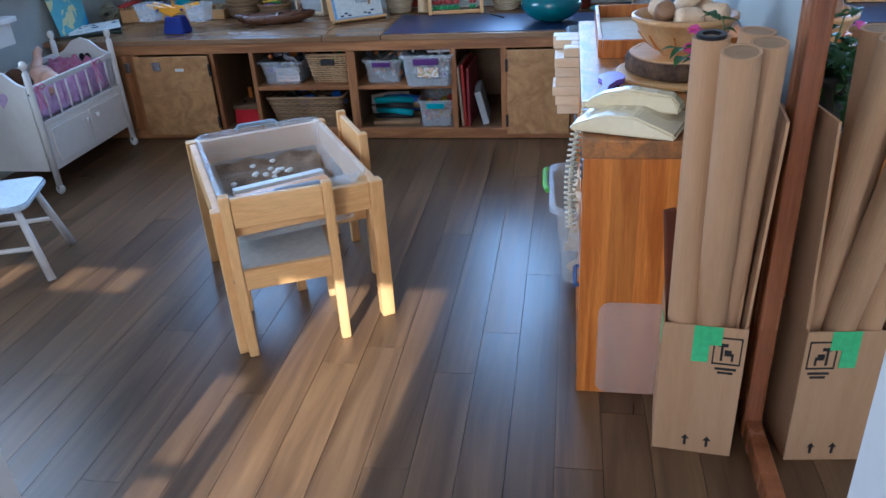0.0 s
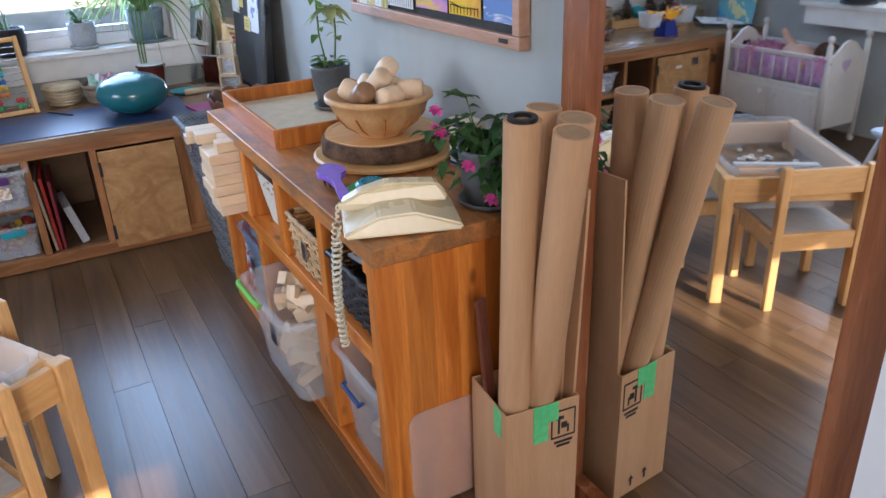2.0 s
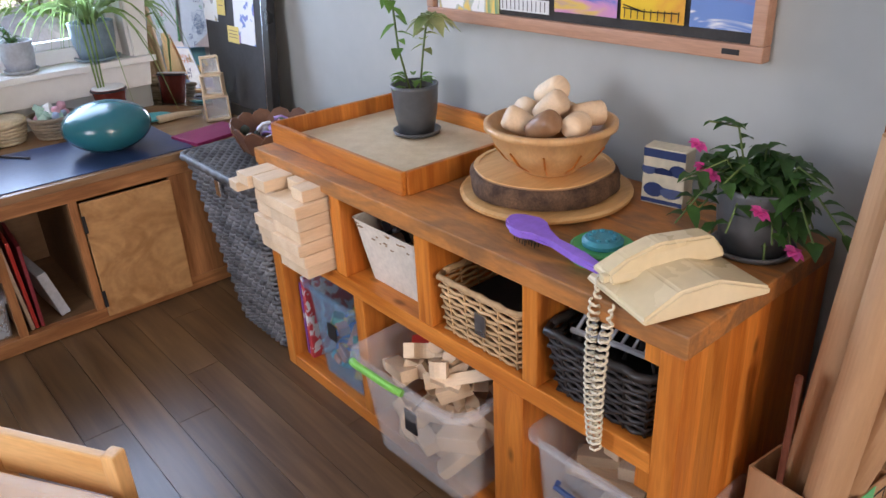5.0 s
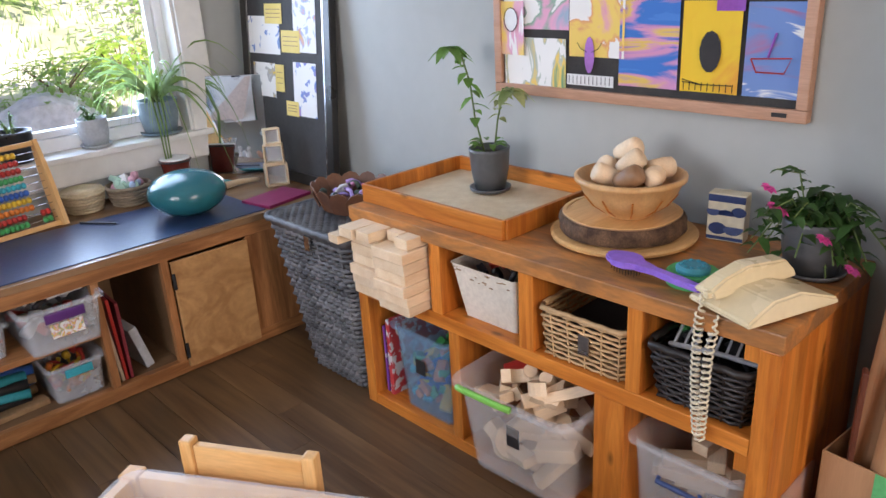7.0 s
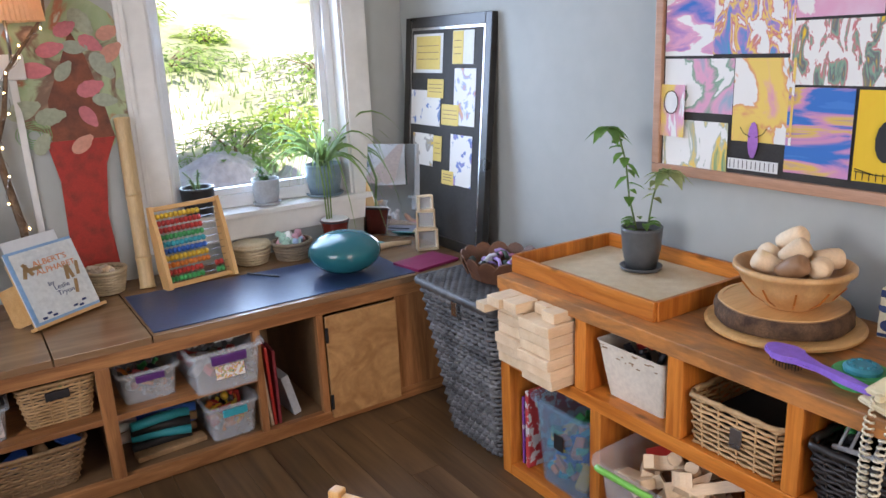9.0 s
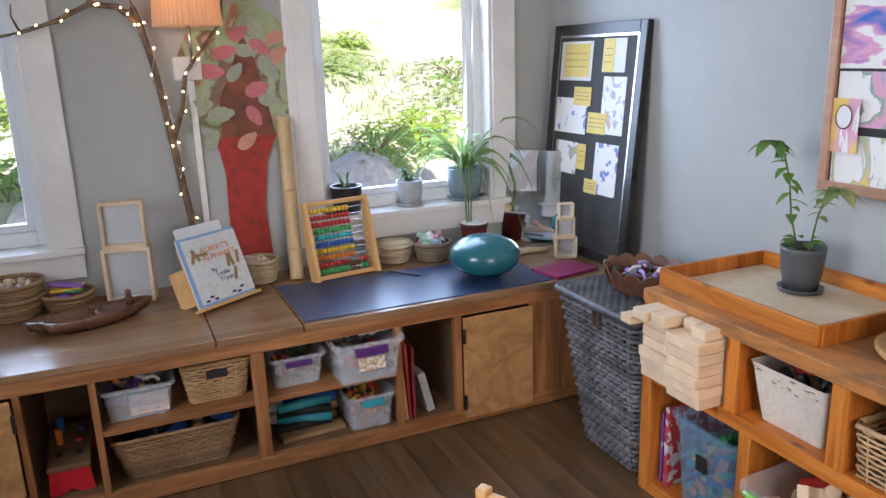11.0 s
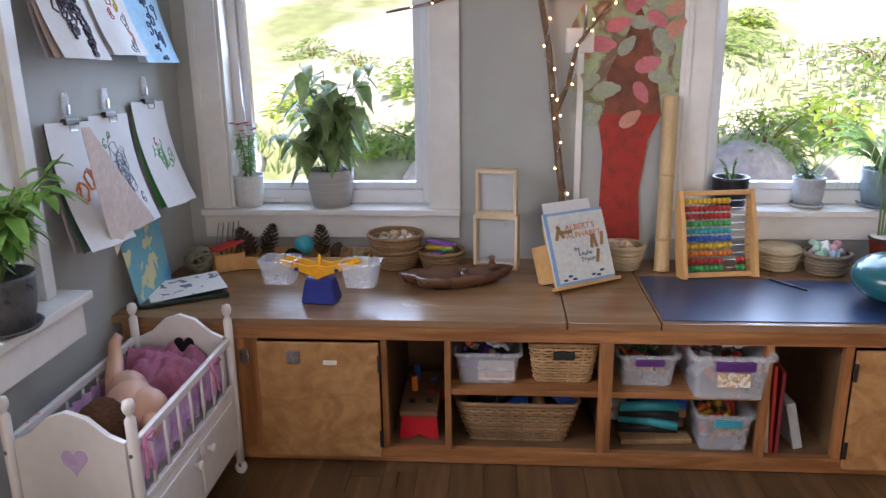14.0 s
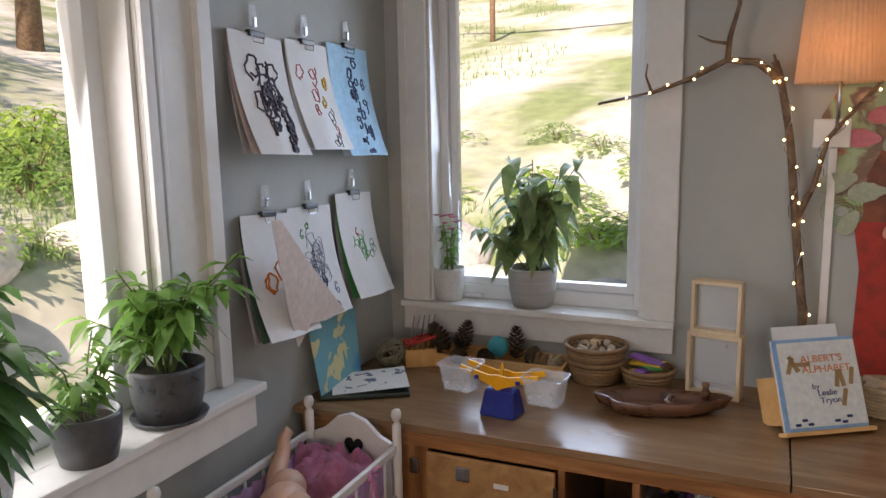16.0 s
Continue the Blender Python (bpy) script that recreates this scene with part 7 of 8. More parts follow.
for x, y, s, tilt in ((-2.14, 4.30, 0.13, 25), (-2.06, 4.27, 0.10, 70), (-2.0, 4.31, 0.10, 80), (-1.86, 4.31, 0.12, 5), (-1.80, 4.28, 0.09, 70), (-2.10, 4.33, 0.12, -15)):
    cone(pose(x, y, 0.555, tilt, 10, x * 700), s)
solid("blue_ball", lathe([(0.04 * math.sin(math.pi * i / 14), -0.04 * math.cos(math.pi * i / 14)) for i in range(1, 14)], 24), TOYC[6], "small light blue ball among pine cones", "ball", m=pose(-1.93, 4.30, 0.60), smooth=True)
for x, c in ((-1.76, WICKER_D), (-1.71, COIR)):
    bm = bmesh.new()
    for k in range(5):
        tube([(0.03 * math.cos(q * 0.5 + k) * (1 - 0.1 * k), 0.03 * math.sin(q * 0.5 + k), 0.015 + 0.008 * k + 0.006 * math.sin(q + k)) for q in range(14)], 0.006, 6, bm)
    solid("rope_coil", bm, c, "small coil of natural cord in a tray", "cord", m=pose(x, 4.30, 0.535), smooth=True, group="cord coils")
yb = bmesh.new()
yr = random.Random(4)
for k in range(26):
    ax = Vector((yr.gauss(0, 1), yr.gauss(0, 1), yr.gauss(0, 1))).normalized()
    o = ax.orthogonal().normalized()
    o2 = ax.cross(o)
    tube([0.052 * (math.cos(q * 0.42) * o + math.sin(q * 0.42) * o2) + ax * yr.uniform(-0.01, 0.01) * 0 + Vector((0, 0, 0.055)) for q in range(16)], 0.005, 5, yb)
solid("yarn_ball", yb, mat("grey_green_yarn", (0.13, 0.12, 0.08), (0.22, 0.20, 0.14), 0.9, 20, island=0.3), "ball of grey-green yarn on the worktop", "yarn", m=pose(-2.31, 4.16, 0.522), smooth=True)
sc = thing("scissors_box", "small wooden box holding red handled scissors", "box", pose(-2.24, 4.26, 0.522, rz=32))
part("box_body", tub(0.12, 0.16, 0.07, 0.98, 0.006, 0.006, 0.001), LATT, sc)
for k in range(5):
    x = -0.04 + 0.02 * k
    g = part("scissors", tube([(x, 0.0, 0.02), (x + 0.02, 0.03, 0.12), (x + 0.03, 0.04, 0.17)], 0.003, 6), STEEL, sc)
    for s in (-1, 1):
        part("handle", tube([(x + 0.0 + 0.02 * math.cos(q * 0.7), -0.03 + s * 0.016 + 0.014 * math.sin(q * 0.7), 0.085 + 0.012 * k * 0.4) for q in range(10)], 0.0055, 6), TOYC[0], g, "red plastic handle", smooth=True)

# ---- inside the open cubbies ----
def clear_box(m, w, d_, h, label, colour=None, handle=None, rim=0.01):
    t = thing("storage_box", label, "box", m)
    part("box_body", tub(w, d_, h, 0.88, 0.02, 0.003, rim), CLEAR, t)
    if handle:
        part("handle", Bx((-w * 0.25, -d_ / 2 - rim - 0.008, h * 0.72, w * 0.25, -d_ / 2 - rim + 0.001, h * 0.92), bev=0.003), handle, t)
    return t


PB = mat("purple_latch", (0.10, 0.025, 0.16), None, 0.4)
clear_box(pose(-1.19, 3.90, 0.276), 0.215, 0.33, 0.115, "clear plastic box of craft pieces on a shelf")
bits(16, 0.15, 0.22, 0.012, [TOYC[6], TOYC[7], TOYC[5], TOYC[8], TOYC[1]], 0.035, "craft_piece", "coloured craft piece in a clear box", pose(-1.19, 3.88, 0.28), "craft pieces")
bits(16, 0.17, 0.24, 0.095, [TOYC[1], TOYC[1], TOYC[7], TOYC[9]], 0.03, "craft_piece", "dark craft piece heaped in a clear box", pose(-1.19, 3.90, 0.28), "craft pieces")
solid("paper_packet", Bx((-0.06, -0.004, 0, 0.06, 0.004, 0.07), bev=0.001), SANDPAPER, "beige card packet in a clear box", "packet", m=pose(-1.16, 3.755, 0.288))
wk = thing("wicker_basket", "open natural wicker basket with a handle slot", "basket", pose(-0.94, 3.90, 0.276))
woven(wk, 0.225, 0.32, 0.145, 0.80, WICKER, 0.02, 0.0042, 0.0105, 44)
# no hole is cut; a black block gives the slot its shade
part("handle_slot_shade", Bx((-0.035, -0.165, 0.095, 0.035, -0.150, 0.122), bev=0.004), INK_AND_SHADE, wk, "black block painted as the shade in a handle opening")
bits(12, 0.15, 0.2, 0.09, [TOYC[3], TOYC[1], TOYC[0]], 0.03, "toy_piece", "coloured toy in a wicker basket", pose(-0.94, 3.90, 0.28), "toys in the wicker basket")
wk2 = thing("wicker_tray_basket", "long low wicker basket on the bottom shelf", "basket", pose(-1.09, 3.91, 0.0535))
woven(wk2, 0.41, 0.34, 0.15, 0.80, WICKER_D, 0.03, 0.0048, 0.0115, 60)
bits(18, 0.33, 0.25, 0.10, [TOYC[1], SANDPAPER, TOYC[2], WICKER_D], 0.04, "toy_piece", "dark toy in a long wicker basket", pose(-1.09, 3.91, 0.0535), "toys in the long basket")
clear_box(pose(-0.665, 3.89, 0.276), 0.185, 0.30, 0.115, "clear box of small toys with a purple latch", None, PB)
bits(34, 0.12, 0.2, 0.012, [TOYC[3], TOYC[9], TOYC[7], TOYC[0], TOYC[1]], 0.028, "toy_piece", "small bright toy in a clear box", pose(-0.665, 3.87, 0.28), "toys in the clear box")
bits(14, 0.14, 0.2, 0.10, [TOYC[1], TOYC[1], TOYC[9]], 0.028, "toy_piece", "small dark toy heaped in a clear box", pose(-0.665, 3.89, 0.28), "toys in the clear box")
clear_box(pose(-0.425, 3.83, 0.276), 0.24, 0.36, 0.155, "larger clear box jutting from a shelf, purple latch", None, PB, 0.012)
solid("box_label", Bx((-0.05, -0.001, 0, 0.05, 0.001, 0.045), bev=0), art("label_print", [RED, YEL, GRN, (0.1, 0.1, 0.1)], 61, 60), "colourful printed label on a clear box", "label", m=pose(-0.42, 3.655, 0.325, -6))
bits(34, 0.16, 0.24, 0.012, [TOYC[7], TOYC[8], TOYC[7], TOYC[0], SHELLY], 0.035, "toy_piece", "pale and purple toy in a large clear box", pose(-0.425, 3.82, 0.28), "toys in the large clear box")
bits(12, 0.16, 0.24, 0.10, [TOYC[1], TOYC[7]], 0.035, "toy_piece", "dark toy in a large clear box", pose(-0.45, 3.85, 0.28), "toys in the large clear box")
solid("white_packet", Bx((-0.08, -0.10, 0, 0.08, 0.10, 0.012), bev=0.002), PAPER, "white flat packet lying across a clear box", "packet", m=pose(-0.41, 3.86, 0.425, 4, 0, 6))
clear_box(pose(-0.405, 3.86, 0.0535), 0.175, 0.26, 0.135, "clear box of orange toys with a teal latch", None, TOYC[6])
bits(50, 0.12, 0.17, 0.012, [TOYC[9], TOYC[0], TOYC[4], TOYC[9]], 0.026, "toy_animal", "small orange or red plastic toy in a box", pose(-0.405, 3.84, 0.058), "orange toys in the clear box", (1, 2))
bits(24, 0.12, 0.17, 0.06, [TOYC[9], TOYC[0], TOYC[4]], 0.026, "toy_animal", "small orange or red plastic toy in a box", pose(-0.405, 3.84, 0.058), "orange toys in the clear box", (1, 2))
for k in range(12):
    solid("rolled_cloth", tube([(-0.10, 0, 0), (0.0, 0.004, 0.004), (0.10, 0, 0)], [0.016, 0.019, 0.016], 8), [TOYC[1], WICKER_D, TOYC[7], TOYC[6], TOYC[2], SANDPAPER][k % 6], "rolled cloth piece piled on the bottom shelf", "cloth", m=pose(-0.64 + 0.04 * math.sin(k * 2.1), 3.83 + 0.04 * (k % 3), 0.078 + 0.028 * (k // 3), 0, 5 * math.sin(k), 15 * math.sin(k * 1.7)), smooth=True, group="rolled cloths")
solid("wooden_track", Bx((-0.12, -0.03, 0, 0.12, 0.03, 0.018), bev=0.004), WICKER_D, "dark wooden plank on the bottom shelf", "plank", m=pose(-0.62, 3.80, 0.0545, rz=4))
for k, (x, c, h, lab) in enumerate(((-0.275, mat("cream_spine", (0.55, 0.42, 0.30), None, 0.6), 0.30, "cream"), (-0.262, TOYC[0], 0.31, "red"), (-0.245, mat("maroon_cover", (0.25, 0.03, 0.04), None, 0.5), 0.29, "maroon"))):
    solid("folder", Bx((-0.006, -0.13, 0, 0.006, 0.13, h), bev=0.003), c, lab + " thin folder standing upright in a cubby", "folder", m=pose(x + 0.012, 3.86, 0.055, 0, -4 + 2 * k, -3), group="folders")
solid("white_binder", Bx((-0.016, -0.11, 0, 0.016, 0.11, 0.17), bev=0.004), GREYP, "grey-white binder leaning in a cubby", "binder", m=pose(-0.165, 3.87, 0.056, 0, -14, 4))


def step_toy():
    t = thing("hammer_bench", "wooden toy peg bench with red end panels", "toy", pose(-1.425, 3.93, 0.0535))
    RD = mat("red_gloss", (0.52, 0.015, 0.025), (0.58, 0.02, 0.03), 0.35)
    for y in (-0.15, 0.15):
        part("end_panel", plate([(-0.068, 0), (-0.03, 0), (0, 0.016), (0.03, 0), (0.068, 0), (0.060, 0.085), (-0.060, 0.085)], 0.014, m=pose(0, y + 0.007, 0, 90)), RD, t, "red painted end panel")
    part("top", Bx((-0.065, -0.165, 0.0855, 0.065, 0.165, 0.105), bev=0.003), PLY_IN, t)
    for i, (x, y) in enumerate(((-0.03, -0.09), (0.03, -0.09), (-0.03, 0.0), (0.03, 0.0), (-0.03, 0.09), (0.03, 0.09))):
        c = [BLACK, BLACK, TOYC[9], TOYC[0], TOYC[2], TOYC[2]][i]
        part("peg", lathe([(0.011, 0.1055), (0.011, 0.11 + (0.05 if i in (2, 4) else 0.004))], 12, m=pose(x, y, 0)), c, t)


step_toy()

# ---- plants on the sills ----


def bushy(name, label, m, r, h, pot_mat, leaf_mat, spread, height, n, ll, lw, seed, droop=0.5, back=0.25, saucer=True):
    t = thing(name, label, "plant", m)
    z = pot(t, r, h, pot_mat, 0.8, saucer)
    rr = random.Random(seed)
    bm = bmesh.new()
    for k in range(max(6, n // 12)):
        a, o, hh = rr.uniform(0, 6.28), spread * rr.uniform(0.2, 1), height * rr.uniform(0.3, 1)
        dx, dy = o * math.cos(a), o * math.sin(a)
        pts = [Vector((0.2 * r * math.cos(a), 0.2 * r * math.sin(a), z)), Vector((dx * 0.45, dy * 0.45, z + hh * 0.65)), Vector((dx, dy, z + hh))]
        part("stem", tube(pts, 0.0022, 5), STEM, t)
        for q in range(12):
            f = 0.3 + 0.7 * q / 12
            c = pts[0].lerp(pts[1], f * 2) if f < 0.5 else pts[1].lerp(pts[2], f * 2 - 1)
            b_ = rr.uniform(0, 6.28)
            leaf(bm, c, (math.cos(b_), math.sin(b_), rr.uniform(-0.5, 0.5)), ll * rr.uniform(0.6, 1.2), lw * rr.uniform(0.7, 1.2), droop)
    part("foliage", bm, leaf_mat, t, smooth=True)
    return t


RIBPOT = mat("ribbed_grey_pot", (0.40, 0.39, 0.37), (0.48, 0.47, 0.45), 0.6, 4, (1, 1, 30), 0.3)
TALL = leafy("cream_edged_leaf", (0.04, 0.10, 0.028), (0.22, 0.28, 0.10), 0.15)
bushy("potted_plant", "bushy cream-edged plant in a ribbed grey pot", pose(-1.845, 4.46, 0.731), 0.095, 0.15, RIBPOT, TALL, 0.20, 0.52, 144, 0.115, 0.066, 31, 0.85, saucer=False)
fp = bushy("flowering_plant", "small plant with dark pink flowers in a white planter", pose(-2.185, 4.445, 0.731), 0.062, 0.13, WHITEPOT, MLEAF, 0.05, 0.20, 60, 0.035, 0.018, 32, 0.4, saucer=False)
r33 = random.Random(33)
for k in range(12):
    bm = bmesh.new()
    c = Vector((r33.uniform(-0.05, 0.05), r33.uniform(-0.04, 0.04), 0.29 + r33.uniform(-0.03, 0.05)))
    for q in range(7):
        leaf(bm, c, (math.cos(q * 0.9), math.sin(q * 0.9), 0.5), 0.018, 0.014, 0.1, 2)
    part("flower", bm, mat("dark_pink_petal", (0.42, 0.06, 0.16), (0.55, 0.12, 0.24), 0.6) if k == 0 else bpy.data.materials["dark_pink_petal"], fp, "dark pink flower")
bushy("potted_plant", "low wispy herb in a black nursery pot", pose(-0.245, 4.45, 0.731), 0.07, 0.12, BLACKPOT, MLEAF, 0.08, 0.10, 90, 0.022, 0.006, 34, 0.2, saucer=False)
bushy("potted_plant", "small seedling in a light grey pot with saucer", pose(0.055, 4.45, 0.731), 0.06, 0.11, LGREYPOT, DLEAF, 0.05, 0.08, 40, 0.03, 0.01, 35, 0.3)


def spider_plant():
    t = thing("spider_plant", "spider plant with long arching leaves in a blue-grey pot", "plant", pose(0.34, 4.46, 0.731))
    z = pot(t, 0.085, 0.14, mat("blue_grey_pot", (0.15, 0.22, 0.27), (0.20, 0.28, 0.33), 0.4, 30, bump=0.3), 0.78)
    rr = random.Random(36)
    bm = bmesh.new()
    for k in range(60):
        a, L = rr.uniform(0, 6.28), rr.uniform(0.24, 0.55)
        d0 = Vector((math.cos(a), math.sin(a) * 0.6 - 0.08, 0))
        rise = rr.uniform(0.6, 1.25)
        s = Vector((-d0.y, d0.x, 0.9)).normalized() * 0.0095
        prev = None
        for i in range(9):
            f = i / 8
            p = Vector((0, 0, z)) + d0 * L * f * 0.85 + Vector((0, 0, L * (rise * 1.5 * f - 1.5 * f * f)))
            p.y = min(p.y, 0.06)
            w = s * (1 - f * 0.9)
            cur = (bm.verts.new(p - w), bm.verts.new(p + w))
            if prev:
                bm.faces.new((prev[0], prev[1], cur[1], cur[0]))
            prev = cur
    part("leaves", bm, leafy("spider_leaf", (0.08, 0.17, 0.045), (0.24, 0.34, 0.12)), t, "long thin striped leaves", smooth=True)
    for k in range(3):
        part("runner", tube([(0, 0, z), (-0.03 - 0.02 * k, -0.12, z + 0.05), (-0.05 - 0.015 * k, -0.17, z - 0.06), (-0.055 - 0.01 * k, -0.17, z - 0.22)], 0.004, 5), bpy.data.materials["spider_leaf"], t, smooth=True)


spider_plant()
PEB = mat("dimpled_grey_pot", (0.06, 0.065, 0.072), (0.10, 0.105, 0.11), 0.3, 40, bump=0.6)
bushy("potted_plant", "full green leafy plant in a dimpled dark pot", pose(-2.375, 3.10, 0.708), 0.092, 0.135, PEB, MLEAF, 0.23, 0.30, 280, 0.082, 0.036, 37, 0.45)
bushy("potted_plant", "small green plant in a dark handled pot", pose(-2.37, 2.85, 0.708), 0.075, 0.11, GREYPOT, MLEAF, 0.13, 0.20, 130, 0.055, 0.02, 38, 0.4, saucer=False)
bushy("potted_plant", "dark glossy leaved plant in a white pot", pose(-2.36, 2.58, 0.708), 0.075, 0.13, WHITEPOT, DLEAF, 0.15, 0.34, 130, 0.14, 0.05, 39, 0.6, saucer=False)

# ---- the garden outside ----


def rise(x, y):
    d_ = max(y - 6.6, -(x + 5.0))
    if y < 1.5:
        d_ = max(-1.0, d_ * max(0.0, 1 + (y - 1.5) * 0.12))
    d_ = max(0.0, d_)
    h = -0.25 + 0.75 * min(1.0, d_ / 0.7) + 0.30 * max(0, d_ - 0.7)
    if h > 8:
        h = 8 + (h - 8) * 0.04
    return h + 0.10 * noise.noise(Vector((x * 0.6, y * 0.6, 2))) * min(1, d_ + 0.1) + 0.03 * noise.noise(Vector((x * 3, y * 3, 4))) * min(1, d_)


GROUND = mat("garden_ground", (0.58, 0.57, 0.54), (0.22, 0.28, 0.14), 0.95, 0.5, bump=0.5, fine=0.25, lo=0.42, hi=0.62)
axis = [-600, -300, -150, -80, -50, -35, -26, -20] + [-16 + 0.4 * i for i in range(91)] + [24, 30, 40, 60, 100, 200, 400, 600]
bm = bmesh.new()
g = [[bm.verts.new((x, y, rise(x, y))) for y in axis] for x in axis]
for i in range(len(axis) - 1):
    for j in range(len(axis) - 1):
        bm.faces.new((g[i][j], g[i + 1][j], g[i + 1][j + 1], g[i][j + 1]))
solid("ground", bm, GROUND, "sloping garden of dry grass and earth", "ground", "structure", smooth=True)
ROCK = mat("garden_rock", (0.50, 0.48, 0.48), (0.64, 0.62, 0.62), 0.9, 2.2, bump=0.5, fine=0.2)
gr = random.Random(50)


def rock(x, y, s):
    bm = bmesh.new()
    bmesh.ops.create_icosphere(bm, subdivisions=3, radius=s)
    sd = gr.uniform(0, 50)
    for v in bm.verts:
        v.co *= 1 + 0.45 * noise.noise(v.co / s * 0.9 + Vector((sd, 0, 0)))
        v.co.z *= 0.75
    solid("boulder", bm, ROCK, "pale grey boulder in the garden bank", "boulder", m=pose(x, y, rise(x, y) + s * 0.15, rz=gr.uniform(0, 360)), group="garden boulders")


for k in range(20):
    rock(-5.5 + k * 0.5 + gr.uniform(-0.15, 0.15), 6.9 + gr.uniform(-0.15, 0.3), gr.uniform(0.25, 0.42))
for k in range(7):
    rock(-5.6 + gr.uniform(-0.3, 0.2), 1.0 + k * 0.8, gr.uniform(0.2, 0.35))
SHRUB = [leafy("shrub_leaf", (0.16, 0.27, 0.075), (0.26, 0.40, 0.13), 0.5, 0.3), leafy("bright_shrub_leaf", (0.25, 0.38, 0.075), (0.36, 0.50, 0.13), 0.5, 0.3)]


def shrub(mt, R, H, n, ll, seed):
    rr = random.Random(seed)
    t = thing("shrub", "leafy green shrub growing on the garden bank", "shrub", pose(0, 0, -50), "garden shrubs")
    bm = bmesh.new()
    for k in range(n):
        a, f = rr.uniform(0, 6.28), rr.random() ** 0.6
        hh = rr.random()
        o = R * f * (0.5 + 0.7 * math.sin(math.pi * (0.15 + 0.8 * hh))) * (1 + 0.3 * math.sin(3 * a + seed))
        leaf(bm, (o * math.cos(a), o * math.sin(a), H * hh * (1.1 - 0.4 * f)), (math.cos(a), math.sin(a), rr.uniform(-0.3, 0.7)), ll * rr.uniform(0.6, 1.3), ll * 0.6, 0.4, 2)
    part("foliage", bm, mt, t)
    for k in range(6):
        a = k * 1.05
        part("stem", tube([(0, 0, -0.1), (0.2 * R * math.cos(a), 0.2 * R * math.sin(a), H * 0.4), (0.6 * R * math.cos(a), 0.6 * R * math.sin(a), H * 0.8)], [0.012, 0.009, 0.004], 5), BARKB, t)
    return t


protos = [shrub(SHRUB[0], 0.55, 0.6, 330, 0.12, 1), shrub(SHRUB[1], 0.45, 0.5, 240, 0.15, 2), shrub(SHRUB[0], 0.8, 0.35, 420, 0.10, 3)]
used = set()
for k in range(60):
    if k < 34:
        x, y = gr.uniform(-6, 5), 7.3 + gr.uniform(0, 2.6) + (gr.uniform(0, 9) if k % 5 == 0 else 0)
    else:
        x, y = -5.9 - gr.uniform(0, 2.6) - (gr.uniform(0, 6) if k % 6 == 0 else 0), gr.uniform(1.0, 8.0)
    i = k % 3
    m = pose(x, y, rise(x, y) - 0.03, rz=gr.uniform(0, 360))
    if i not in used:
        used.add(i)
        protos[i].matrix_basis = m
        q = protos[i]
    else:
        q = copy_thing(protos[i], m)
    s = gr.uniform(0.45, 1.0)
    q.scale = (s, s, s * gr.uniform(0.7, 1.1))
verts, faces = [], []
for k in range(40000):
    if k % 2:
        x, y = gr.uniform(-9, 7), 7.2 + gr.random() ** 1.6 * 14
    else:
        x, y = -5.7 - gr.random() ** 1.5 * 10, gr.uniform(0.5, 9)
    if noise.noise(Vector((x * 0.5, y * 0.5, 9))) < (-0.25 if x < -5.2 else 0.0) + (0.2 if y > 10 else 0):
        continue
    z0, a, h = rise(x, y), gr.uniform(0, 6.28), gr.uniform(0.04, 0.13)
    n0 = len(verts)
    w = 0.012
    verts += [(x - w * math.sin(a), y + w * math.cos(a), z0 - 0.02), (x + w * math.sin(a), y - w * math.cos(a), z0 - 0.02), (x + 0.5 * h * math.cos(a), y + 0.5 * h * math.sin(a), z0 + h)]
    faces.append((n0, n0 + 1, n0 + 2))
me = bpy.data.meshes.new("grass")
me.from_pydata(verts, [], faces)
me.materials.append(leafy("grass_blade", (0.15, 0.25, 0.09), (0.28, 0.37, 0.18), 0.4, 0.3))
tagged(new("grass", me), "patchy green and straw coloured grass on the bank", "grass", "", "stuff")
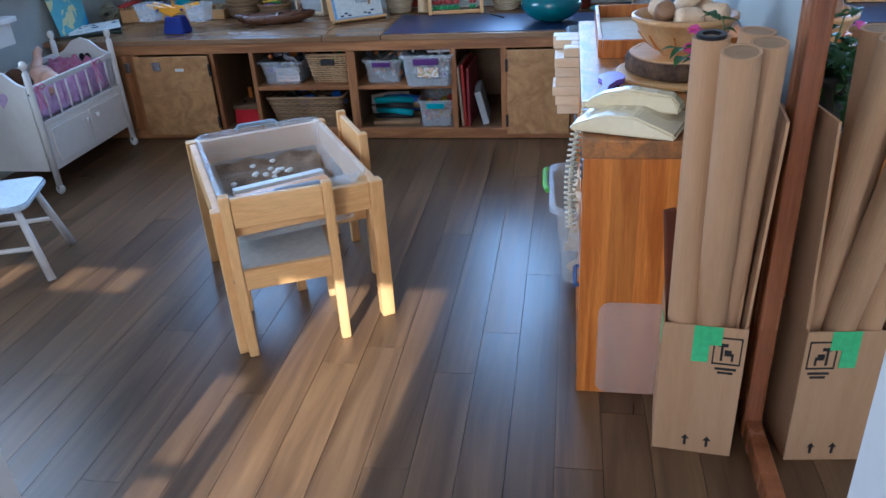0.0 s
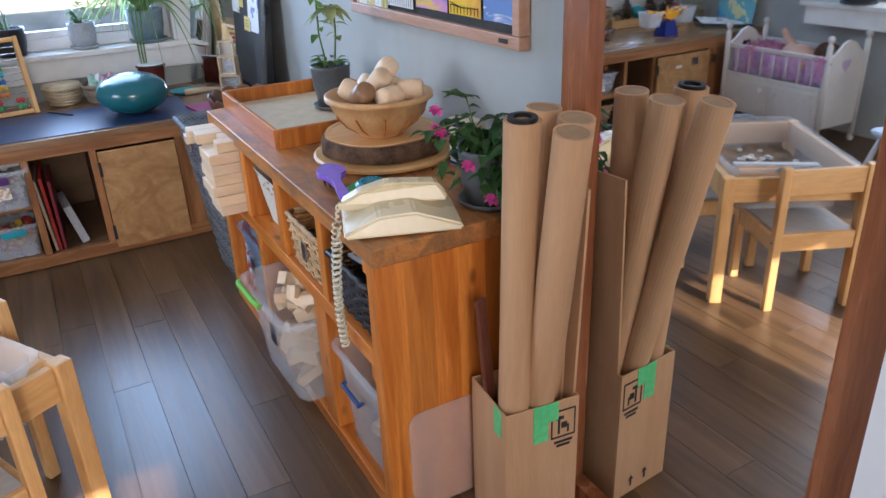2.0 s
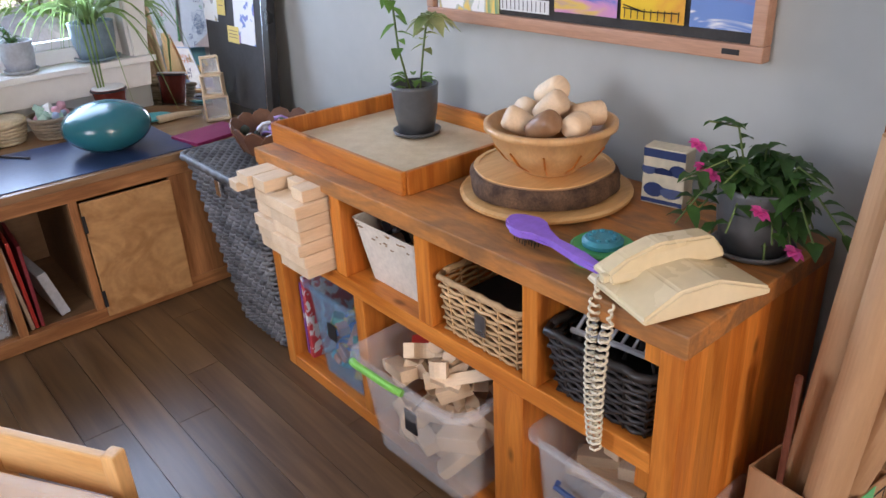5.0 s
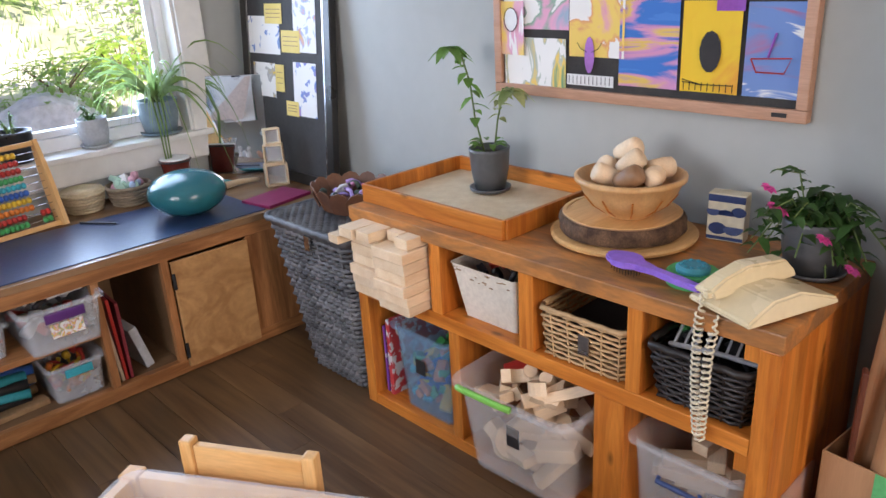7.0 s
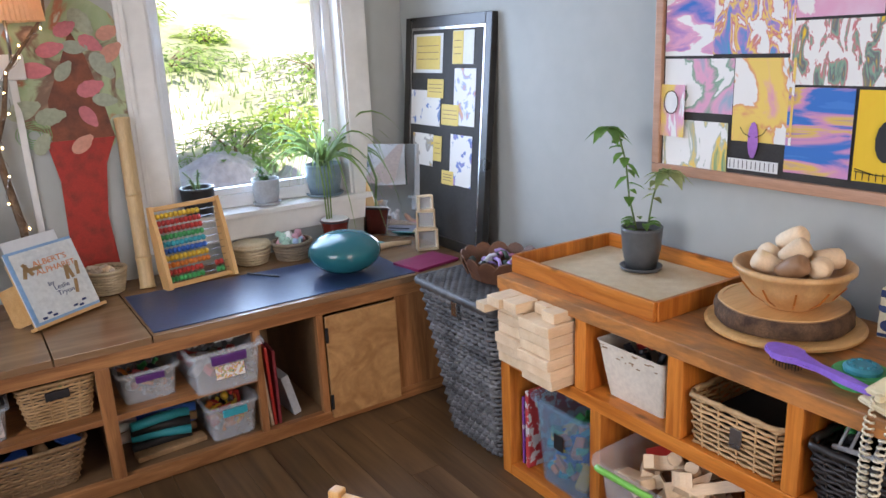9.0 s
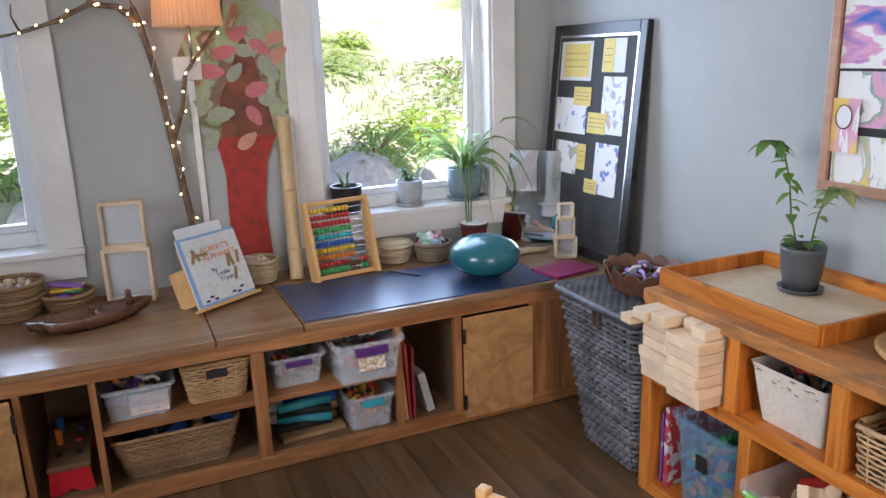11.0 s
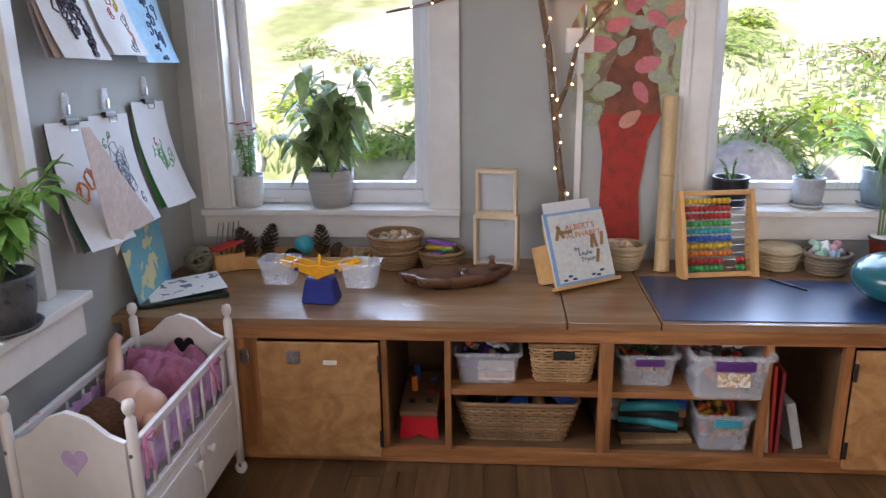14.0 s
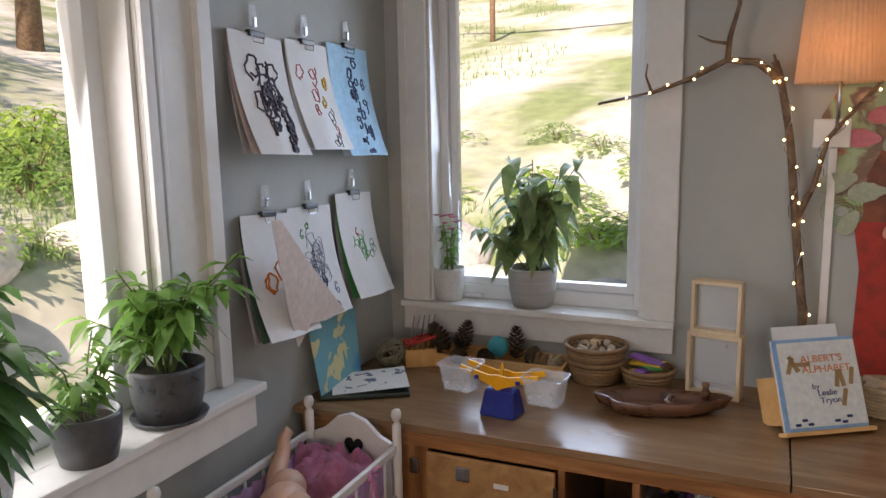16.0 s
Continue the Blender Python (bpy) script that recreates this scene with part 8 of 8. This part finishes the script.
# pale sunlit path, log rail and trunks
for x in (-6.0, -3.2, -0.4, 2.4):
    part_ob = solid("fence_post", tube([(0, 0, -0.3), (0, 0, 0.95)], 0.055, 10), BARKB, "grey wooden fence post on the bank", "fence", m=pose(x, 15.5, rise(x, 15.5)), smooth=True, group="rail fence")
solid("fence_rail", tube([(-9, 15.45, rise(-9, 15.5) + 0.8), (-3, 15.45, rise(-3, 15.5) + 0.85), (1, 15.45, rise(1, 15.5) + 0.8), (6, 15.45, rise(6, 15.5) + 0.85)], 0.05, 10), BARKB, "long bare log rail of the fence", "fence", smooth=True)


def tree(x, y, s, seed):
    rr = random.Random(seed)
    t = thing("tree", "tall tree with a pale trunk and open leafy crown", "tree", pose(x, y, rise(x, y) - 0.1), "garden trees")
    trunk = [(0, 0, 0), (0.1, 0, 2 * s), (0.0, 0.2, 4 * s), (0.2, 0.1, 6 * s)]
    part("trunk", tube(trunk, [0.22 * s, 0.17 * s, 0.12 * s, 0.05 * s], 10), BARKB, t, smooth=True)
    bm = bmesh.new()
    for k in range(9):
        a = k * 2.4
        z0 = (1.8 + 0.45 * k) * s
        L = rr.uniform(1.2, 2.2) * s
        e = Vector((L * math.cos(a), L * math.sin(a), z0 + 0.5 * L))
        part("limb", tube([(0.05, 0, z0), Vector((0.05, 0, z0)).lerp(e, 0.5) + Vector((0, 0, 0.1)), e], [0.06 * s, 0.04 * s, 0.015 * s], 6), BARKB, t)
        for q in range(130):
            c = e + Vector((rr.gauss(0, 0.6), rr.gauss(0, 0.6), rr.gauss(0, 0.4))) * s
            leaf(bm, c, (rr.gauss(0, 1), rr.gauss(0, 1), rr.gauss(0, 0.5)), 0.22, 0.13, 0.3, 2)
    part("crown", bm, SHRUB[0], t)


for k, (x, y, s) in enumerate(((-11, 25, 1.0), (-5.5, 28, 1.2), (1.5, 27, 1.1), (7, 28, 1.2), (12, 25, 1.0), (-14, 12, 1.1), (-15, 5, 1.2), (-13, 1, 1.0))):
    tree(x, y, s, 70 + k)

# ---- floor planks ----


def planks():
    wd, ln = 0.11, 1.22
    r = random.Random(3)
    x = -2.52
    while x < EX:
        y = SY - r.uniform(0, ln)
        while y < FY + 0.02:
            y0, y1 = max(y, SY), min(y + ln, FY + 0.02)
            if y1 - y0 > 0.03:
                ob = part("plank", Bx((-wd / 2 + 0.0007, -(y1 - y0) / 2 + 0.0007, -0.011, wd / 2 - 0.0007, (y1 - y0) / 2 - 0.0007, 0.0), bev=0.0), PLANK, floor, m=pose(x + wd / 2, (y0 + y1) / 2, 0))
            y += ln
        x += wd


planks()
